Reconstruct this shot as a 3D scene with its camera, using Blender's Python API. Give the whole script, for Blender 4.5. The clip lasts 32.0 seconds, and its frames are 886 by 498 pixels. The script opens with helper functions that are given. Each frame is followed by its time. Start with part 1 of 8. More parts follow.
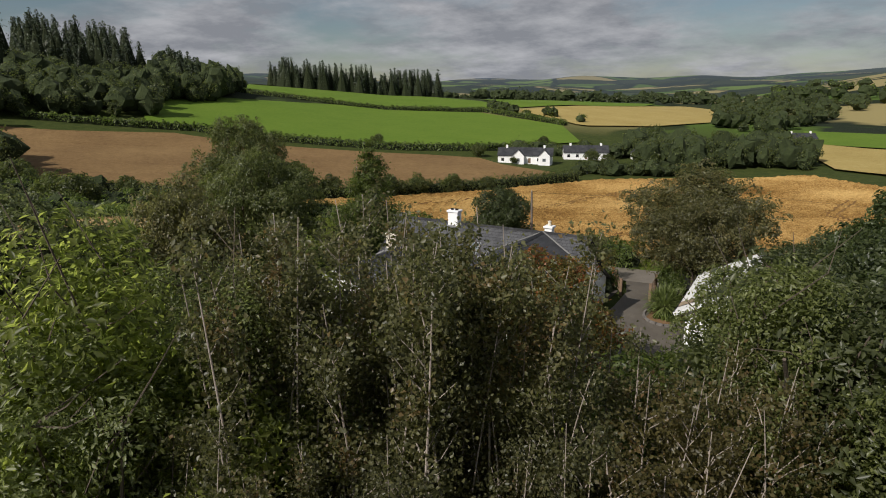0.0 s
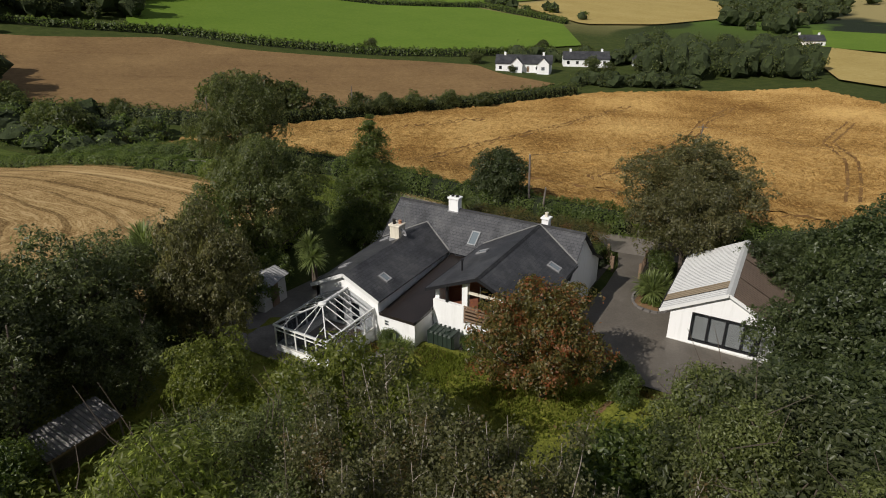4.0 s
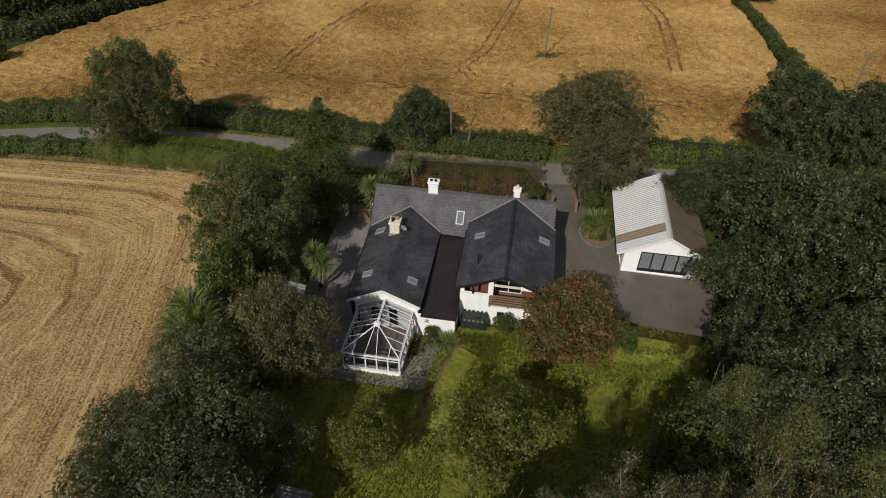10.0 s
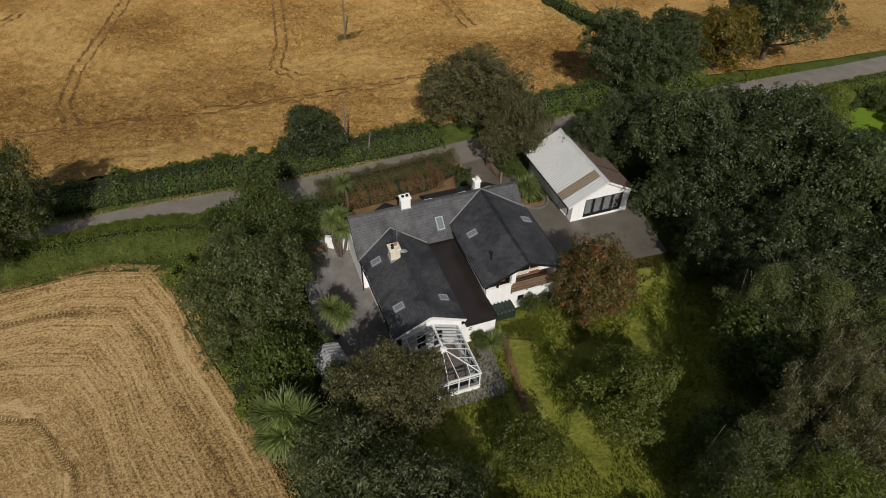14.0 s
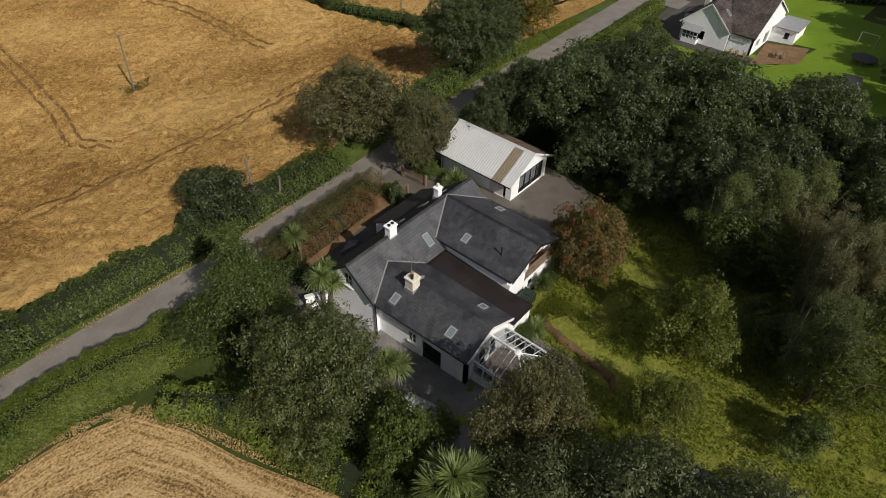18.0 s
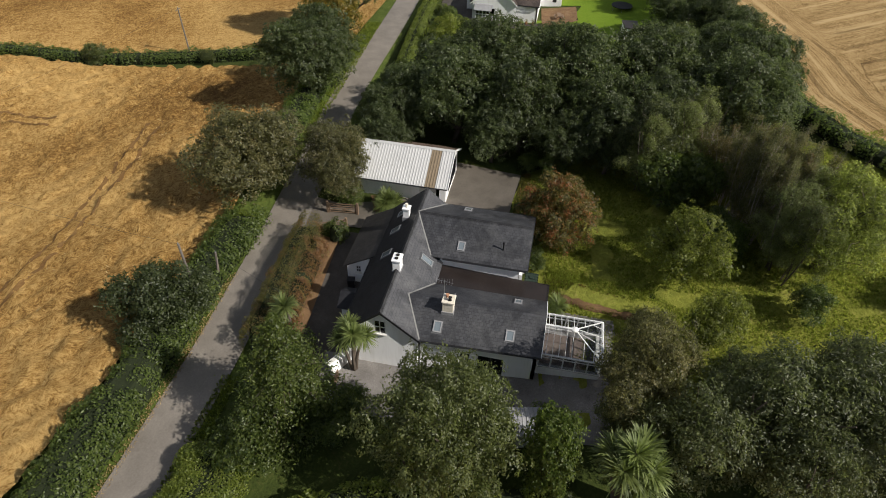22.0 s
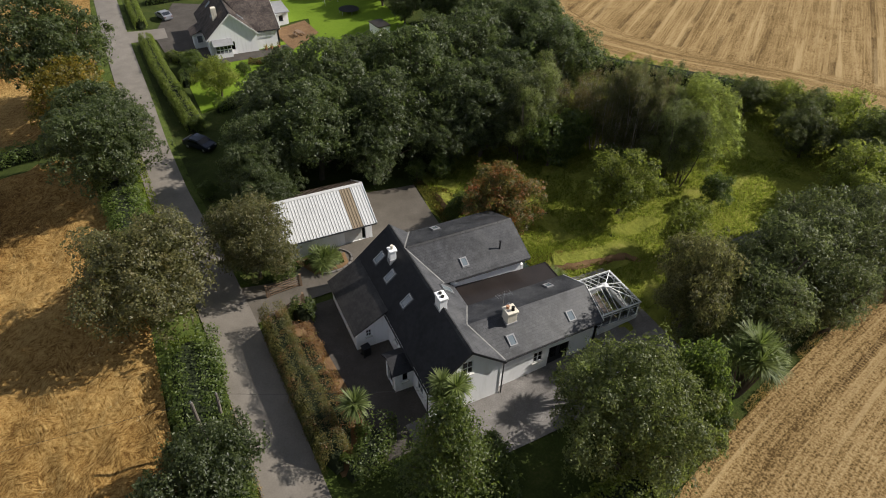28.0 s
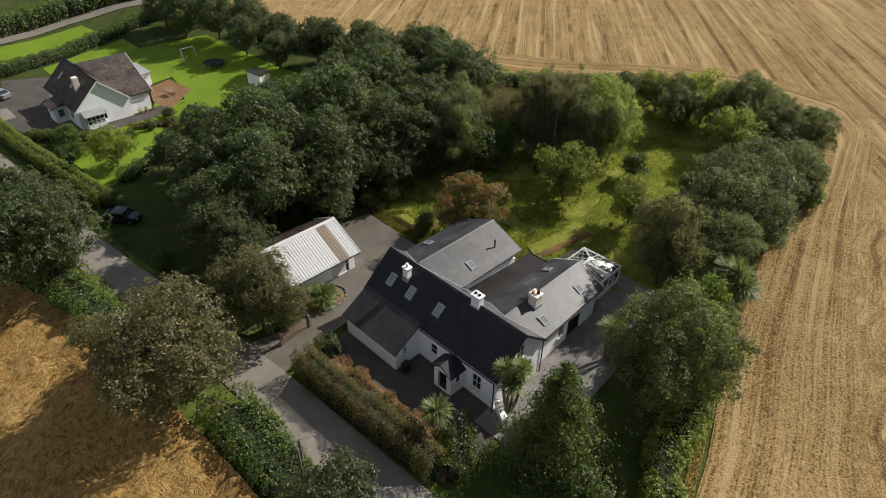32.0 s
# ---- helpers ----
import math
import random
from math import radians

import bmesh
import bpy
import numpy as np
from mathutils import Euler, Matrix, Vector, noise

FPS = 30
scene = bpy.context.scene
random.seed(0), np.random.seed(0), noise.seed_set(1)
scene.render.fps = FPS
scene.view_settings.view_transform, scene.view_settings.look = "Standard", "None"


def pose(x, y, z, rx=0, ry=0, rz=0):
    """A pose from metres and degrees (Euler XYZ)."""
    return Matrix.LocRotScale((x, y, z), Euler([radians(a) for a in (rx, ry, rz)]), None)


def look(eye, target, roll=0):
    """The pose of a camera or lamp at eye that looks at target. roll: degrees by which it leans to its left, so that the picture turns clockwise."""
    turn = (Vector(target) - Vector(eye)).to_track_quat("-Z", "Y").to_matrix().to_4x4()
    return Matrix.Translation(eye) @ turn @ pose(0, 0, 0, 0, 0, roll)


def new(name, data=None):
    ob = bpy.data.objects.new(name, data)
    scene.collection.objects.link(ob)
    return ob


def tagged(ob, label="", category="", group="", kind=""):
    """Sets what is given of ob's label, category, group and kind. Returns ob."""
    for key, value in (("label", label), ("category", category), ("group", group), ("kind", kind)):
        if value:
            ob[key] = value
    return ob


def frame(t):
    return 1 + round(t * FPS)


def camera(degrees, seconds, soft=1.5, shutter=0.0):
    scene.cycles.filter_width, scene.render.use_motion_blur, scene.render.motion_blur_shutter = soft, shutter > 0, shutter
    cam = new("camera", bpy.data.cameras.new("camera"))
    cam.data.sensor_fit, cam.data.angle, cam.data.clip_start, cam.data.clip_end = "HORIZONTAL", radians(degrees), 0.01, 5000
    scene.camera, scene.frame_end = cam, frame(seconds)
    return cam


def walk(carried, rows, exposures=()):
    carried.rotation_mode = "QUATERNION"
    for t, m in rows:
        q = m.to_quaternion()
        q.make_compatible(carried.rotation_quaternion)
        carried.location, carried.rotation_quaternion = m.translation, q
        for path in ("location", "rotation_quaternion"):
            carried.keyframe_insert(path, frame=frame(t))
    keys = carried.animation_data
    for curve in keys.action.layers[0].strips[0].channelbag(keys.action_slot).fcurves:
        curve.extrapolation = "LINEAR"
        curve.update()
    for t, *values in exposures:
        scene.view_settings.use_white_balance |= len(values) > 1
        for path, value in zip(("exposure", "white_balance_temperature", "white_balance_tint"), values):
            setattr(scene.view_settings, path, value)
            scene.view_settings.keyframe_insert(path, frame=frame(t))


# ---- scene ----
cam = camera(71.3, 32.0, 1.0)
PATH = [
    (0, (15.867, -40.843, 16.216), (5.975, -24.168, 11.309), -0.35),
    (0.5, (15.841, -40.937, 17.051), (6.025, -24.334, 11.762), -0.36),
    (1, (15.774, -40.952, 17.799), (6.015, -24.429, 12.168), -0.36),
    (1.5, (15.727, -40.89, 18.509), (6.03, -24.448, 12.54), -0.31),
    (2, (15.693, -40.889, 19.313), (6.054, -24.546, 12.988), -0.3),
    (2.5, (15.638, -40.886, 20.288), (6.074, -24.671, 13.535), -0.31),
    (3, (15.613, -40.891, 21.35), (6.126, -24.826, 14.146), -0.32),
    (3.5, (15.458, -40.782, 22.544), (6.099, -24.873, 14.843), -0.25),
    (5.5, (14.284, -41.086, 27.066), (5.769, -25.634, 17.645), 0.16),
    (6, (13.214, -41.539, 28.283), (5.231, -26.073, 18.431), 0.24),
    (6.5, (12.138, -42.002, 29.55), (4.697, -26.544, 19.268), 0.34),
    (7, (11.016, -42.414, 30.933), (4.147, -27.01, 20.184), 0.36),
    (7.5, (9.693, -42.84, 32.261), (3.457, -27.48, 21.073), 0.39),
    (8, (8.172, -43.265, 33.586), (2.637, -27.951, 21.973), 0.43),
    (8.5, (6.487, -43.72, 34.823), (1.694, -28.449, 22.83), 0.56),
    (9, (4.663, -44.102, 36.135), (0.656, -28.916, 23.752), 0.7),
    (9.5, (2.668, -44.444, 37.213), (-0.511, -29.32, 24.518), 0.86),
    (10, (0.532, -44.632, 38.012), (-1.805, -29.559, 25.076), 0.85),
    (10.5, (-2.028, -44.792, 38.638), (-3.373, -29.749, 25.527), 1.06),
    (11, (-4.669, -44.722, 39.385), (-5.009, -29.797, 26.077), 1.14),
    (11.5, (-7.252, -44.498, 40.016), (-6.612, -29.718, 26.557), 1.23),
    (12, (-9.814, -44.111, 40.632), (-8.203, -29.525, 27.043), 1.3),
    (12.5, (-12.295, -43.613, 41.142), (-9.756, -29.254, 27.453), 1.37),
    (13, (-14.749, -42.894, 41.423), (-11.286, -28.779, 27.683), 1.45),
    (13.5, (-17.135, -42.052, 41.418), (-12.764, -28.18, 27.69), 1.53),
    (14, (-19.42, -41.059, 41.409), (-14.176, -27.48, 27.693), 1.52),
    (14.5, (-21.67, -39.902, 41.396), (-15.551, -26.691, 27.685), 1.58),
    (16.5, (-29.916, -33.874, 41.211), (-20.548, -22.642, 27.571), 1.86),
    (17, (-31.696, -32.097, 41.115), (-21.608, -21.463, 27.508), 1.85),
    (17.5, (-33.361, -30.187, 41.068), (-22.593, -20.208, 27.486), 1.92),
    (18, (-34.91, -28.197, 40.973), (-23.497, -18.906, 27.43), 1.95),
    (18.5, (-36.271, -26.152, 40.952), (-24.286, -17.58, 27.428), 1.92),
    (19, (-37.523, -24.039, 40.909), (-24.999, -16.216, 27.42), 1.84),
    (19.5, (-38.653, -21.853, 40.845), (-25.634, -14.82, 27.389), 1.83),
    (20, (-39.654, -19.605, 40.817), (-26.191, -13.383, 27.4), 1.74),
    (20.5, (-40.533, -17.253, 40.763), (-26.664, -11.901, 27.384), 1.85),
    (21, (-41.236, -14.892, 40.681), (-27.023, -10.405, 27.344), 1.88),
    (21.5, (-41.835, -12.498, 40.582), (-27.329, -8.892, 27.294), 1.89),
    (22, (-42.266, -10.049, 40.473), (-27.529, -7.357, 27.222), 1.93),
    (22.5, (-42.51, -7.584, 40.404), (-27.606, -5.817, 27.185), 1.94),
    (23, (-42.603, -5.137, 40.323), (-27.588, -4.295, 27.139), 1.85),
    (23.5, (-42.535, -2.703, 40.232), (-27.464, -2.772, 27.085), 1.82),
    (24, (-42.32, -0.416, 40.18), (-27.248, -1.357, 27.067), 1.79),
    (24.5, (-42.026, 1.742, 40.089), (-26.982, -0.025, 27.03), 1.76),
    (25, (-41.661, 3.783, 40.025), (-26.687, 1.227, 27.015), 1.73),
    (25.5, (-41.208, 5.679, 39.969), (-26.336, 2.396, 27.005), 1.71),
    (27.5, (-38.14, 13.119, 39.912), (-24.109, 6.969, 27.055), 1.69),
    (28, (-37.252, 14.744, 39.882), (-23.491, 7.955, 27.054), 1.6),
    (28.5, (-36.29, 16.358, 39.864), (-22.834, 8.942, 27.06), 1.5),
    (29, (-35.167, 17.967, 39.887), (-22.068, 9.912, 27.099), 1.42),
    (29.5, (-34.03, 19.534, 39.955), (-21.32, 10.869, 27.173), 1.34),
    (30, (-33.117, 21.253, 40.019), (-20.773, 11.982, 27.303), 1.25),
    (30.5, (-32.547, 23.302, 40.088), (-20.53, 13.4, 27.536), 1.21),
    (31, (-32.244, 25.472, 40.094), (-20.508, 14.965, 27.771), 1.18),
    (31.5, (-32.069, 27.501, 40.11), (-20.582, 16.459, 28.022), 1.21),
    (32, (-31.978, 29.522, 40.217), (-20.743, 17.986, 28.356), 1.28),
]
walk(cam, [(t, look(eye, target, roll)) for t, eye, target, roll in PATH], [(0.0, -0.14), (4.0, -0.26), (8.0, -0.42), (14.0, -0.42), (18.0, -0.17), (22.0, 0.20), (28.0, 0.30), (32.0, 0.36)])

# ---- sky and sun ----
SUN_TO = Vector((0.25, 1.00, -0.85)).normalized()   # the way the sunlight goes
world = bpy.data.worlds.new("sky")
scene.world = world
world.use_nodes = True
wn, wl = world.node_tree.nodes, world.node_tree.links
wn.clear()
w_out, w_bg = wn.new("ShaderNodeOutputWorld"), wn.new("ShaderNodeBackground")
w_sky = wn.new("ShaderNodeTexSky")
w_sky.sky_type, w_sky.sun_disc = "NISHITA", False
w_sky.sun_elevation = math.asin(-SUN_TO.z)
w_sky.sun_rotation = math.atan2(-SUN_TO.x, -SUN_TO.y)
w_sky.air_density, w_sky.dust_density = 1.0, 0.5
w_geo, w_sep = wn.new("ShaderNodeTexCoord"), wn.new("ShaderNodeSeparateXYZ")
wl.new(w_geo.outputs["Generated"], w_sep.inputs[0])
w_add = wn.new("ShaderNodeMath")
w_add.operation, w_add.inputs[1].default_value = "ADD", 0.22
wl.new(w_sep.outputs["Z"], w_add.inputs[0])
w_max = wn.new("ShaderNodeMath")
w_max.operation, w_max.inputs[1].default_value = "MAXIMUM", 0.05
wl.new(w_add.outputs[0], w_max.inputs[0])
w_div = wn.new("ShaderNodeVectorMath")
w_div.operation = "DIVIDE"
w_comb = wn.new("ShaderNodeCombineXYZ")
for k in range(3):
    wl.new(w_max.outputs[0], w_comb.inputs[k])
wl.new(w_geo.outputs["Generated"], w_div.inputs[0])
wl.new(w_comb.outputs[0], w_div.inputs[1])
w_noise = wn.new("ShaderNodeTexNoise")
w_noise.inputs["Scale"].default_value, w_noise.inputs["Detail"].default_value, w_noise.inputs["Roughness"].default_value = 0.9, 8, 0.58
wl.new(w_div.outputs[0], w_noise.inputs["Vector"])
w_ramp = wn.new("ShaderNodeValToRGB")
w_ramp.color_ramp.elements[0].position, w_ramp.color_ramp.elements[1].position = 0.40, 0.58
wl.new(w_noise.outputs["Fac"], w_ramp.inputs[0])
w_noise2 = wn.new("ShaderNodeTexNoise")
w_noise2.inputs["Scale"].default_value, w_noise2.inputs["Detail"].default_value, w_noise2.inputs["Roughness"].default_value = 2.6, 9, 0.62
wl.new(w_div.outputs[0], w_noise2.inputs["Vector"])
w_tone = wn.new("ShaderNodeValToRGB")
w_tone.color_ramp.elements[0].position, w_tone.color_ramp.elements[1].position = 0.40, 0.64
w_tone.color_ramp.elements[0].color, w_tone.color_ramp.elements[1].color = (4.9, 5.15, 5.75, 1), (8.6, 8.75, 9.3, 1)
wl.new(w_noise2.outputs["Fac"], w_tone.inputs[0])
w_mix = wn.new("ShaderNodeMixRGB")
wl.new(w_ramp.outputs[0], w_mix.inputs[0])
wl.new(w_sky.outputs[0], w_mix.inputs[1])
wl.new(w_tone.outputs[0], w_mix.inputs[2])
wl.new(w_mix.outputs[0], w_bg.inputs["Color"])
w_bg.inputs["Strength"].default_value = 0.053
wl.new(w_bg.outputs[0], w_out.inputs[0])
sun = new("sun", bpy.data.lights.new("sun", "SUN"))
sun.data.energy, sun.data.angle, sun.data.color = 4.7, radians(0.6), (1.0, 0.945, 0.86)
sun.matrix_world = look((0, 0, 60), Vector((0, 0, 60)) + SUN_TO)

# ---- materials ----
def node_mat(name):
    m = bpy.data.materials.new(name)
    m.use_nodes = True
    nt = m.node_tree
    return m, nt.nodes, nt.links, nt.nodes["Principled BSDF"]


def noise_node(n, l, scale, detail=6, rough=0.6, vec=None, stretch=None, distort=0.0):
    t = n.new("ShaderNodeTexNoise")
    t.inputs["Scale"].default_value, t.inputs["Detail"].default_value, t.inputs["Roughness"].default_value = scale, detail, rough
    t.inputs["Distortion"].default_value = distort
    if vec is not None:
        if stretch:
            mp = n.new("ShaderNodeMapping")
            mp.inputs["Scale"].default_value = stretch[:3]
            if len(stretch) > 3:
                mp.inputs["Rotation"].default_value = (0, 0, radians(stretch[3]))
            l.new(vec, mp.inputs["Vector"])
            vec = mp.outputs[0]
        l.new(vec, t.inputs["Vector"])
    return t


def ramp_node(n, l, fac, stops):
    r = n.new("ShaderNodeValToRGB")
    e = r.color_ramp.elements
    while len(e) < len(stops):
        e.new(0.5)
    for q, (p, c) in zip(e, stops):
        q.position, q.color = p, (*c, 1)
    l.new(fac, r.inputs[0])
    return r


def mix_node(n, l, fac, a, b, kind="MIX"):
    m = n.new("ShaderNodeMixRGB")
    m.blend_type = kind
    for k, v in ((0, fac), (1, a), (2, b)):
        if isinstance(v, (int, float)):
            m.inputs[k].default_value = v
        elif isinstance(v, tuple):
            m.inputs[k].default_value = (*v, 1)
        else:
            l.new(v, m.inputs[k])
    return m


def bump_node(n, l, height, strength, dist, bsdf):
    b = n.new("ShaderNodeBump")
    b.inputs["Strength"].default_value, b.inputs["Distance"].default_value = strength, dist
    l.new(height, b.inputs["Height"])
    l.new(b.outputs[0], bsdf.inputs["Normal"])
    return b


def surface(name, a, b, c=None, big=0.25, small=6.0, rough=0.85, bump=0.3, dist=0.02, metal=0.0, spec=0.3, per_object=0.0):
    """Mottled surface: colours a and b mixed by a large and a fine noise, in object space; c: stain."""
    m, n, l, s = node_mat(name)
    pos = n.new("ShaderNodeNewGeometry").outputs["Position"]
    n1, n2 = noise_node(n, l, big, 5, 0.6, pos), noise_node(n, l, small, 8, 0.7, pos)
    f = mix_node(n, l, 0.5, n1.outputs["Fac"], n2.outputs["Fac"])
    stops = [(0.32, a), (0.68, b)] if c is None else [(0.30, a), (0.55, b), (0.75, c)]
    col = ramp_node(n, l, f.outputs[0], stops).outputs[0]
    if per_object:
        rnd = n.new("ShaderNodeObjectInfo").outputs["Random"]
        h = n.new("ShaderNodeHueSaturation")
        mr = n.new("ShaderNodeMapRange")
        mr.inputs["To Min"].default_value, mr.inputs["To Max"].default_value = 1 - per_object, 1 + per_object
        l.new(rnd, mr.inputs["Value"])
        l.new(mr.outputs[0], h.inputs["Value"])
        l.new(col, h.inputs["Color"])
        col = h.outputs[0]
    l.new(col, s.inputs["Base Color"])
    s.inputs["Roughness"].default_value, s.inputs["Metallic"].default_value, s.inputs["Specular IOR Level"].default_value = rough, metal, spec
    bump_node(n, l, n2.outputs["Fac"], bump, dist, s)
    return m


def leaf_mat(name, dark, light, tip=None, tip_amount=0.0, rough=0.42, glow=0.55):
    """Foliage: each leaf has its own shade, with drifts of tone through the crown; light passes through."""
    m, n, l, s = node_mat(name)
    geo = n.new("ShaderNodeNewGeometry")
    info = n.new("ShaderNodeObjectInfo")
    drift = noise_node(n, l, 0.8, 5, 0.7, geo.outputs["Position"])
    f = mix_node(n, l, 0.62, geo.outputs["Random Per Island"], drift.outputs["Fac"])
    col = ramp_node(n, l, f.outputs[0], [(0.28, dark), (0.68, light)]).outputs[0]
    if tip:
        patch = noise_node(n, l, 0.8, 3, 0.5, geo.outputs["Position"])
        k = mix_node(n, l, 0.22, patch.outputs["Fac"], geo.outputs["Random Per Island"])
        mask = ramp_node(n, l, k.outputs[0], [(0.62 - tip_amount * 0.4, (0, 0, 0)), (0.74 - tip_amount * 0.4, (1, 1, 1))])
        col = mix_node(n, l, mask.outputs[0], col, tip).outputs[0]
    h = n.new("ShaderNodeHueSaturation")
    mr = n.new("ShaderNodeMapRange")
    mr.inputs["To Min"].default_value, mr.inputs["To Max"].default_value = 0.86, 1.24
    l.new(info.outputs["Random"], mr.inputs["Value"])
    l.new(mr.outputs[0], h.inputs["Value"])
    l.new(col, h.inputs["Color"])
    l.new(h.outputs[0], s.inputs["Base Color"])
    s.inputs["Roughness"].default_value, s.inputs["Specular IOR Level"].default_value = rough, 0.60
    tr = n.new("ShaderNodeBsdfTranslucent")
    thin = mix_node(n, l, 1.0, h.outputs[0], (1.90, 2.00, 1.45), "MULTIPLY")
    l.new(thin.outputs[0], tr.inputs["Color"])
    mx = n.new("ShaderNodeMixShader")
    mx.inputs[0].default_value = glow
    l.new(s.outputs[0], mx.inputs[1])
    l.new(tr.outputs[0], mx.inputs[2])
    l.new(mx.outputs[0], n["Material Output"].inputs["Surface"])
    return m


def ground_far():
    m, n, l, s = node_mat("rough_grass_and_hazed_far_fields")
    pos = n.new("ShaderNodeNewGeometry").outputs["Position"]
    near1, near2 = noise_node(n, l, 0.35, 6, 0.65, pos), noise_node(n, l, 5.0, 6, 0.7, pos)
    f = mix_node(n, l, 0.5, near1.outputs["Fac"], near2.outputs["Fac"])
    grass = ramp_node(n, l, f.outputs[0], [(0.30, (0.022, 0.028, 0.010)), (0.52, (0.050, 0.068, 0.016)), (0.72, (0.11, 0.10, 0.035))])
    warp = noise_node(n, l, 0.006, 3, 0.5, pos)
    wv = n.new("ShaderNodeVectorMath")
    wv.operation = "MULTIPLY_ADD"
    l.new(warp.outputs["Color"], wv.inputs[0])
    wv.inputs[1].default_value = (120, 120, 0)
    l.new(pos, wv.inputs[2])
    cells = n.new("ShaderNodeTexVoronoi")
    cells.inputs["Scale"].default_value = 0.0052
    l.new(wv.outputs[0], cells.inputs["Vector"])
    sep = n.new("ShaderNodeSeparateColor")
    l.new(cells.outputs["Color"], sep.inputs[0])
    patch = ramp_node(n, l, sep.outputs[0], [(0.0, (0.035, 0.045, 0.018)), (0.32, (0.08, 0.13, 0.025)), (0.52, (0.13, 0.19, 0.04)), (0.70, (0.30, 0.25, 0.11)), (0.90, (0.05, 0.065, 0.026))])
    patch.color_ramp.interpolation = "CONSTANT"
    edge = n.new("ShaderNodeTexVoronoi")
    edge.feature = "DISTANCE_TO_EDGE"
    edge.inputs["Scale"].default_value = 0.0052
    l.new(wv.outputs[0], edge.inputs["Vector"])
    hedge = ramp_node(n, l, edge.outputs["Distance"], [(0.035, (0, 0, 0)), (0.06, (1, 1, 1))])
    woods = noise_node(n, l, 0.0035, 5, 0.6, pos)
    wmask = ramp_node(n, l, woods.outputs["Fac"], [(0.54, (0, 0, 0)), (0.57, (1, 1, 1))])
    lined = mix_node(n, l, hedge.outputs[0], (0.018, 0.026, 0.012), patch.outputs[0])
    wooded = mix_node(n, l, wmask.outputs[0], lined.outputs[0], (0.020, 0.028, 0.016))
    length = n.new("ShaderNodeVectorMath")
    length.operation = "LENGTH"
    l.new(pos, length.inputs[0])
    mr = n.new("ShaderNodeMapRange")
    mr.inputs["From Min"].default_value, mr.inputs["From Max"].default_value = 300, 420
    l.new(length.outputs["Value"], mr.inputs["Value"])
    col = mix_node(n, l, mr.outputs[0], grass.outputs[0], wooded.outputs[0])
    # distance haze, mixed into the base colour as blue-grey
    haze = n.new("ShaderNodeMapRange")
    haze.inputs["From Min"].default_value, haze.inputs["From Max"].default_value, haze.inputs["To Max"].default_value = 700, 4500, 0.62
    l.new(length.outputs["Value"], haze.inputs["Value"])
    blue = mix_node(n, l, haze.outputs[0], col.outputs[0], (0.115, 0.145, 0.195))
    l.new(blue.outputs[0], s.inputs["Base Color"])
    s.inputs["Roughness"].default_value, s.inputs["Specular IOR Level"].default_value = 0.95, 0.1
    bump_node(n, l, near2.outputs["Fac"], 0.6, 0.15, s)
    return m


def crop_mat(name, a, b, c, lanes=None, lane_tint=(0.5, 0.4, 0.3), grain=1.6, bump=0.9, dist=0.25, turn=0.0, fine=(1.0, 1.0, 1.0)):
    """Standing or cut corn: drifts of tone, lodged whorls, and tramlines every `lanes` metres."""
    m, n, l, s = node_mat(name)
    pos = n.new("ShaderNodeNewGeometry").outputs["Position"]
    wide, mid = noise_node(n, l, 0.045, 5, 0.55, pos), noise_node(n, l, 0.35, 6, 0.65, pos, (1, 1, 1), 1.2)
    tex = noise_node(n, l, grain, 9, 0.75, pos, (*fine, turn), 0.8)
    f1 = mix_node(n, l, 0.45, wide.outputs["Fac"], mid.outputs["Fac"])
    f2 = mix_node(n, l, 0.5, f1.outputs[0], tex.outputs["Fac"])
    col = ramp_node(n, l, f2.outputs[0], [(0.36, a), (0.50, b), (0.64, c)]).outputs[0]
    height = tex.outputs["Fac"]
    if lanes:
        mp = n.new("ShaderNodeMapping")
        mp.inputs["Rotation"].default_value = (0, 0, radians(turn))
        l.new(pos, mp.inputs["Vector"])
        wob = noise_node(n, l, 0.08, 3, 0.5, pos)
        add = n.new("ShaderNodeVectorMath")
        add.operation = "MULTIPLY_ADD"
        l.new(wob.outputs["Color"], add.inputs[0])
        add.inputs[1].default_value = (1.6, 1.6, 0)
        l.new(mp.outputs[0], add.inputs[2])
        sp = n.new("ShaderNodeSeparateXYZ")
        l.new(add.outputs[0], sp.inputs[0])
        md = n.new("ShaderNodeMath")
        md.operation, md.inputs[1].default_value = "PINGPONG", lanes / 2
        l.new(sp.outputs["X"], md.inputs[0])
        near = n.new("ShaderNodeMath")
        near.operation, near.inputs[1].default_value = "SUBTRACT", 0.9
        l.new(md.outputs[0], near.inputs[0])
        ab = n.new("ShaderNodeMath")
        ab.operation = "ABSOLUTE"
        l.new(near.outputs[0], ab.inputs[0])
        track = ramp_node(n, l, ab.outputs[0], [(0.10, (1, 1, 1)), (0.32, (0, 0, 0))])
        br = noise_node(n, l, 0.25, 3, 0.6, pos)
        brk = ramp_node(n, l, br.outputs["Fac"], [(0.40, (0, 0, 0)), (0.55, (1, 1, 1))])
        tm = mix_node(n, l, 1.0, track.outputs[0], brk.outputs[0], "MULTIPLY")
        dk = mix_node(n, l, 1.0, col, lane_tint, "MULTIPLY")
        col = mix_node(n, l, tm.outputs[0], col, dk.outputs[0]).outputs[0]
    l.new(col, s.inputs["Base Color"])
    s.inputs["Roughness"].default_value, s.inputs["Specular IOR Level"].default_value = 0.9, 0.15
    bump_node(n, l, height, bump, dist, s)
    return m


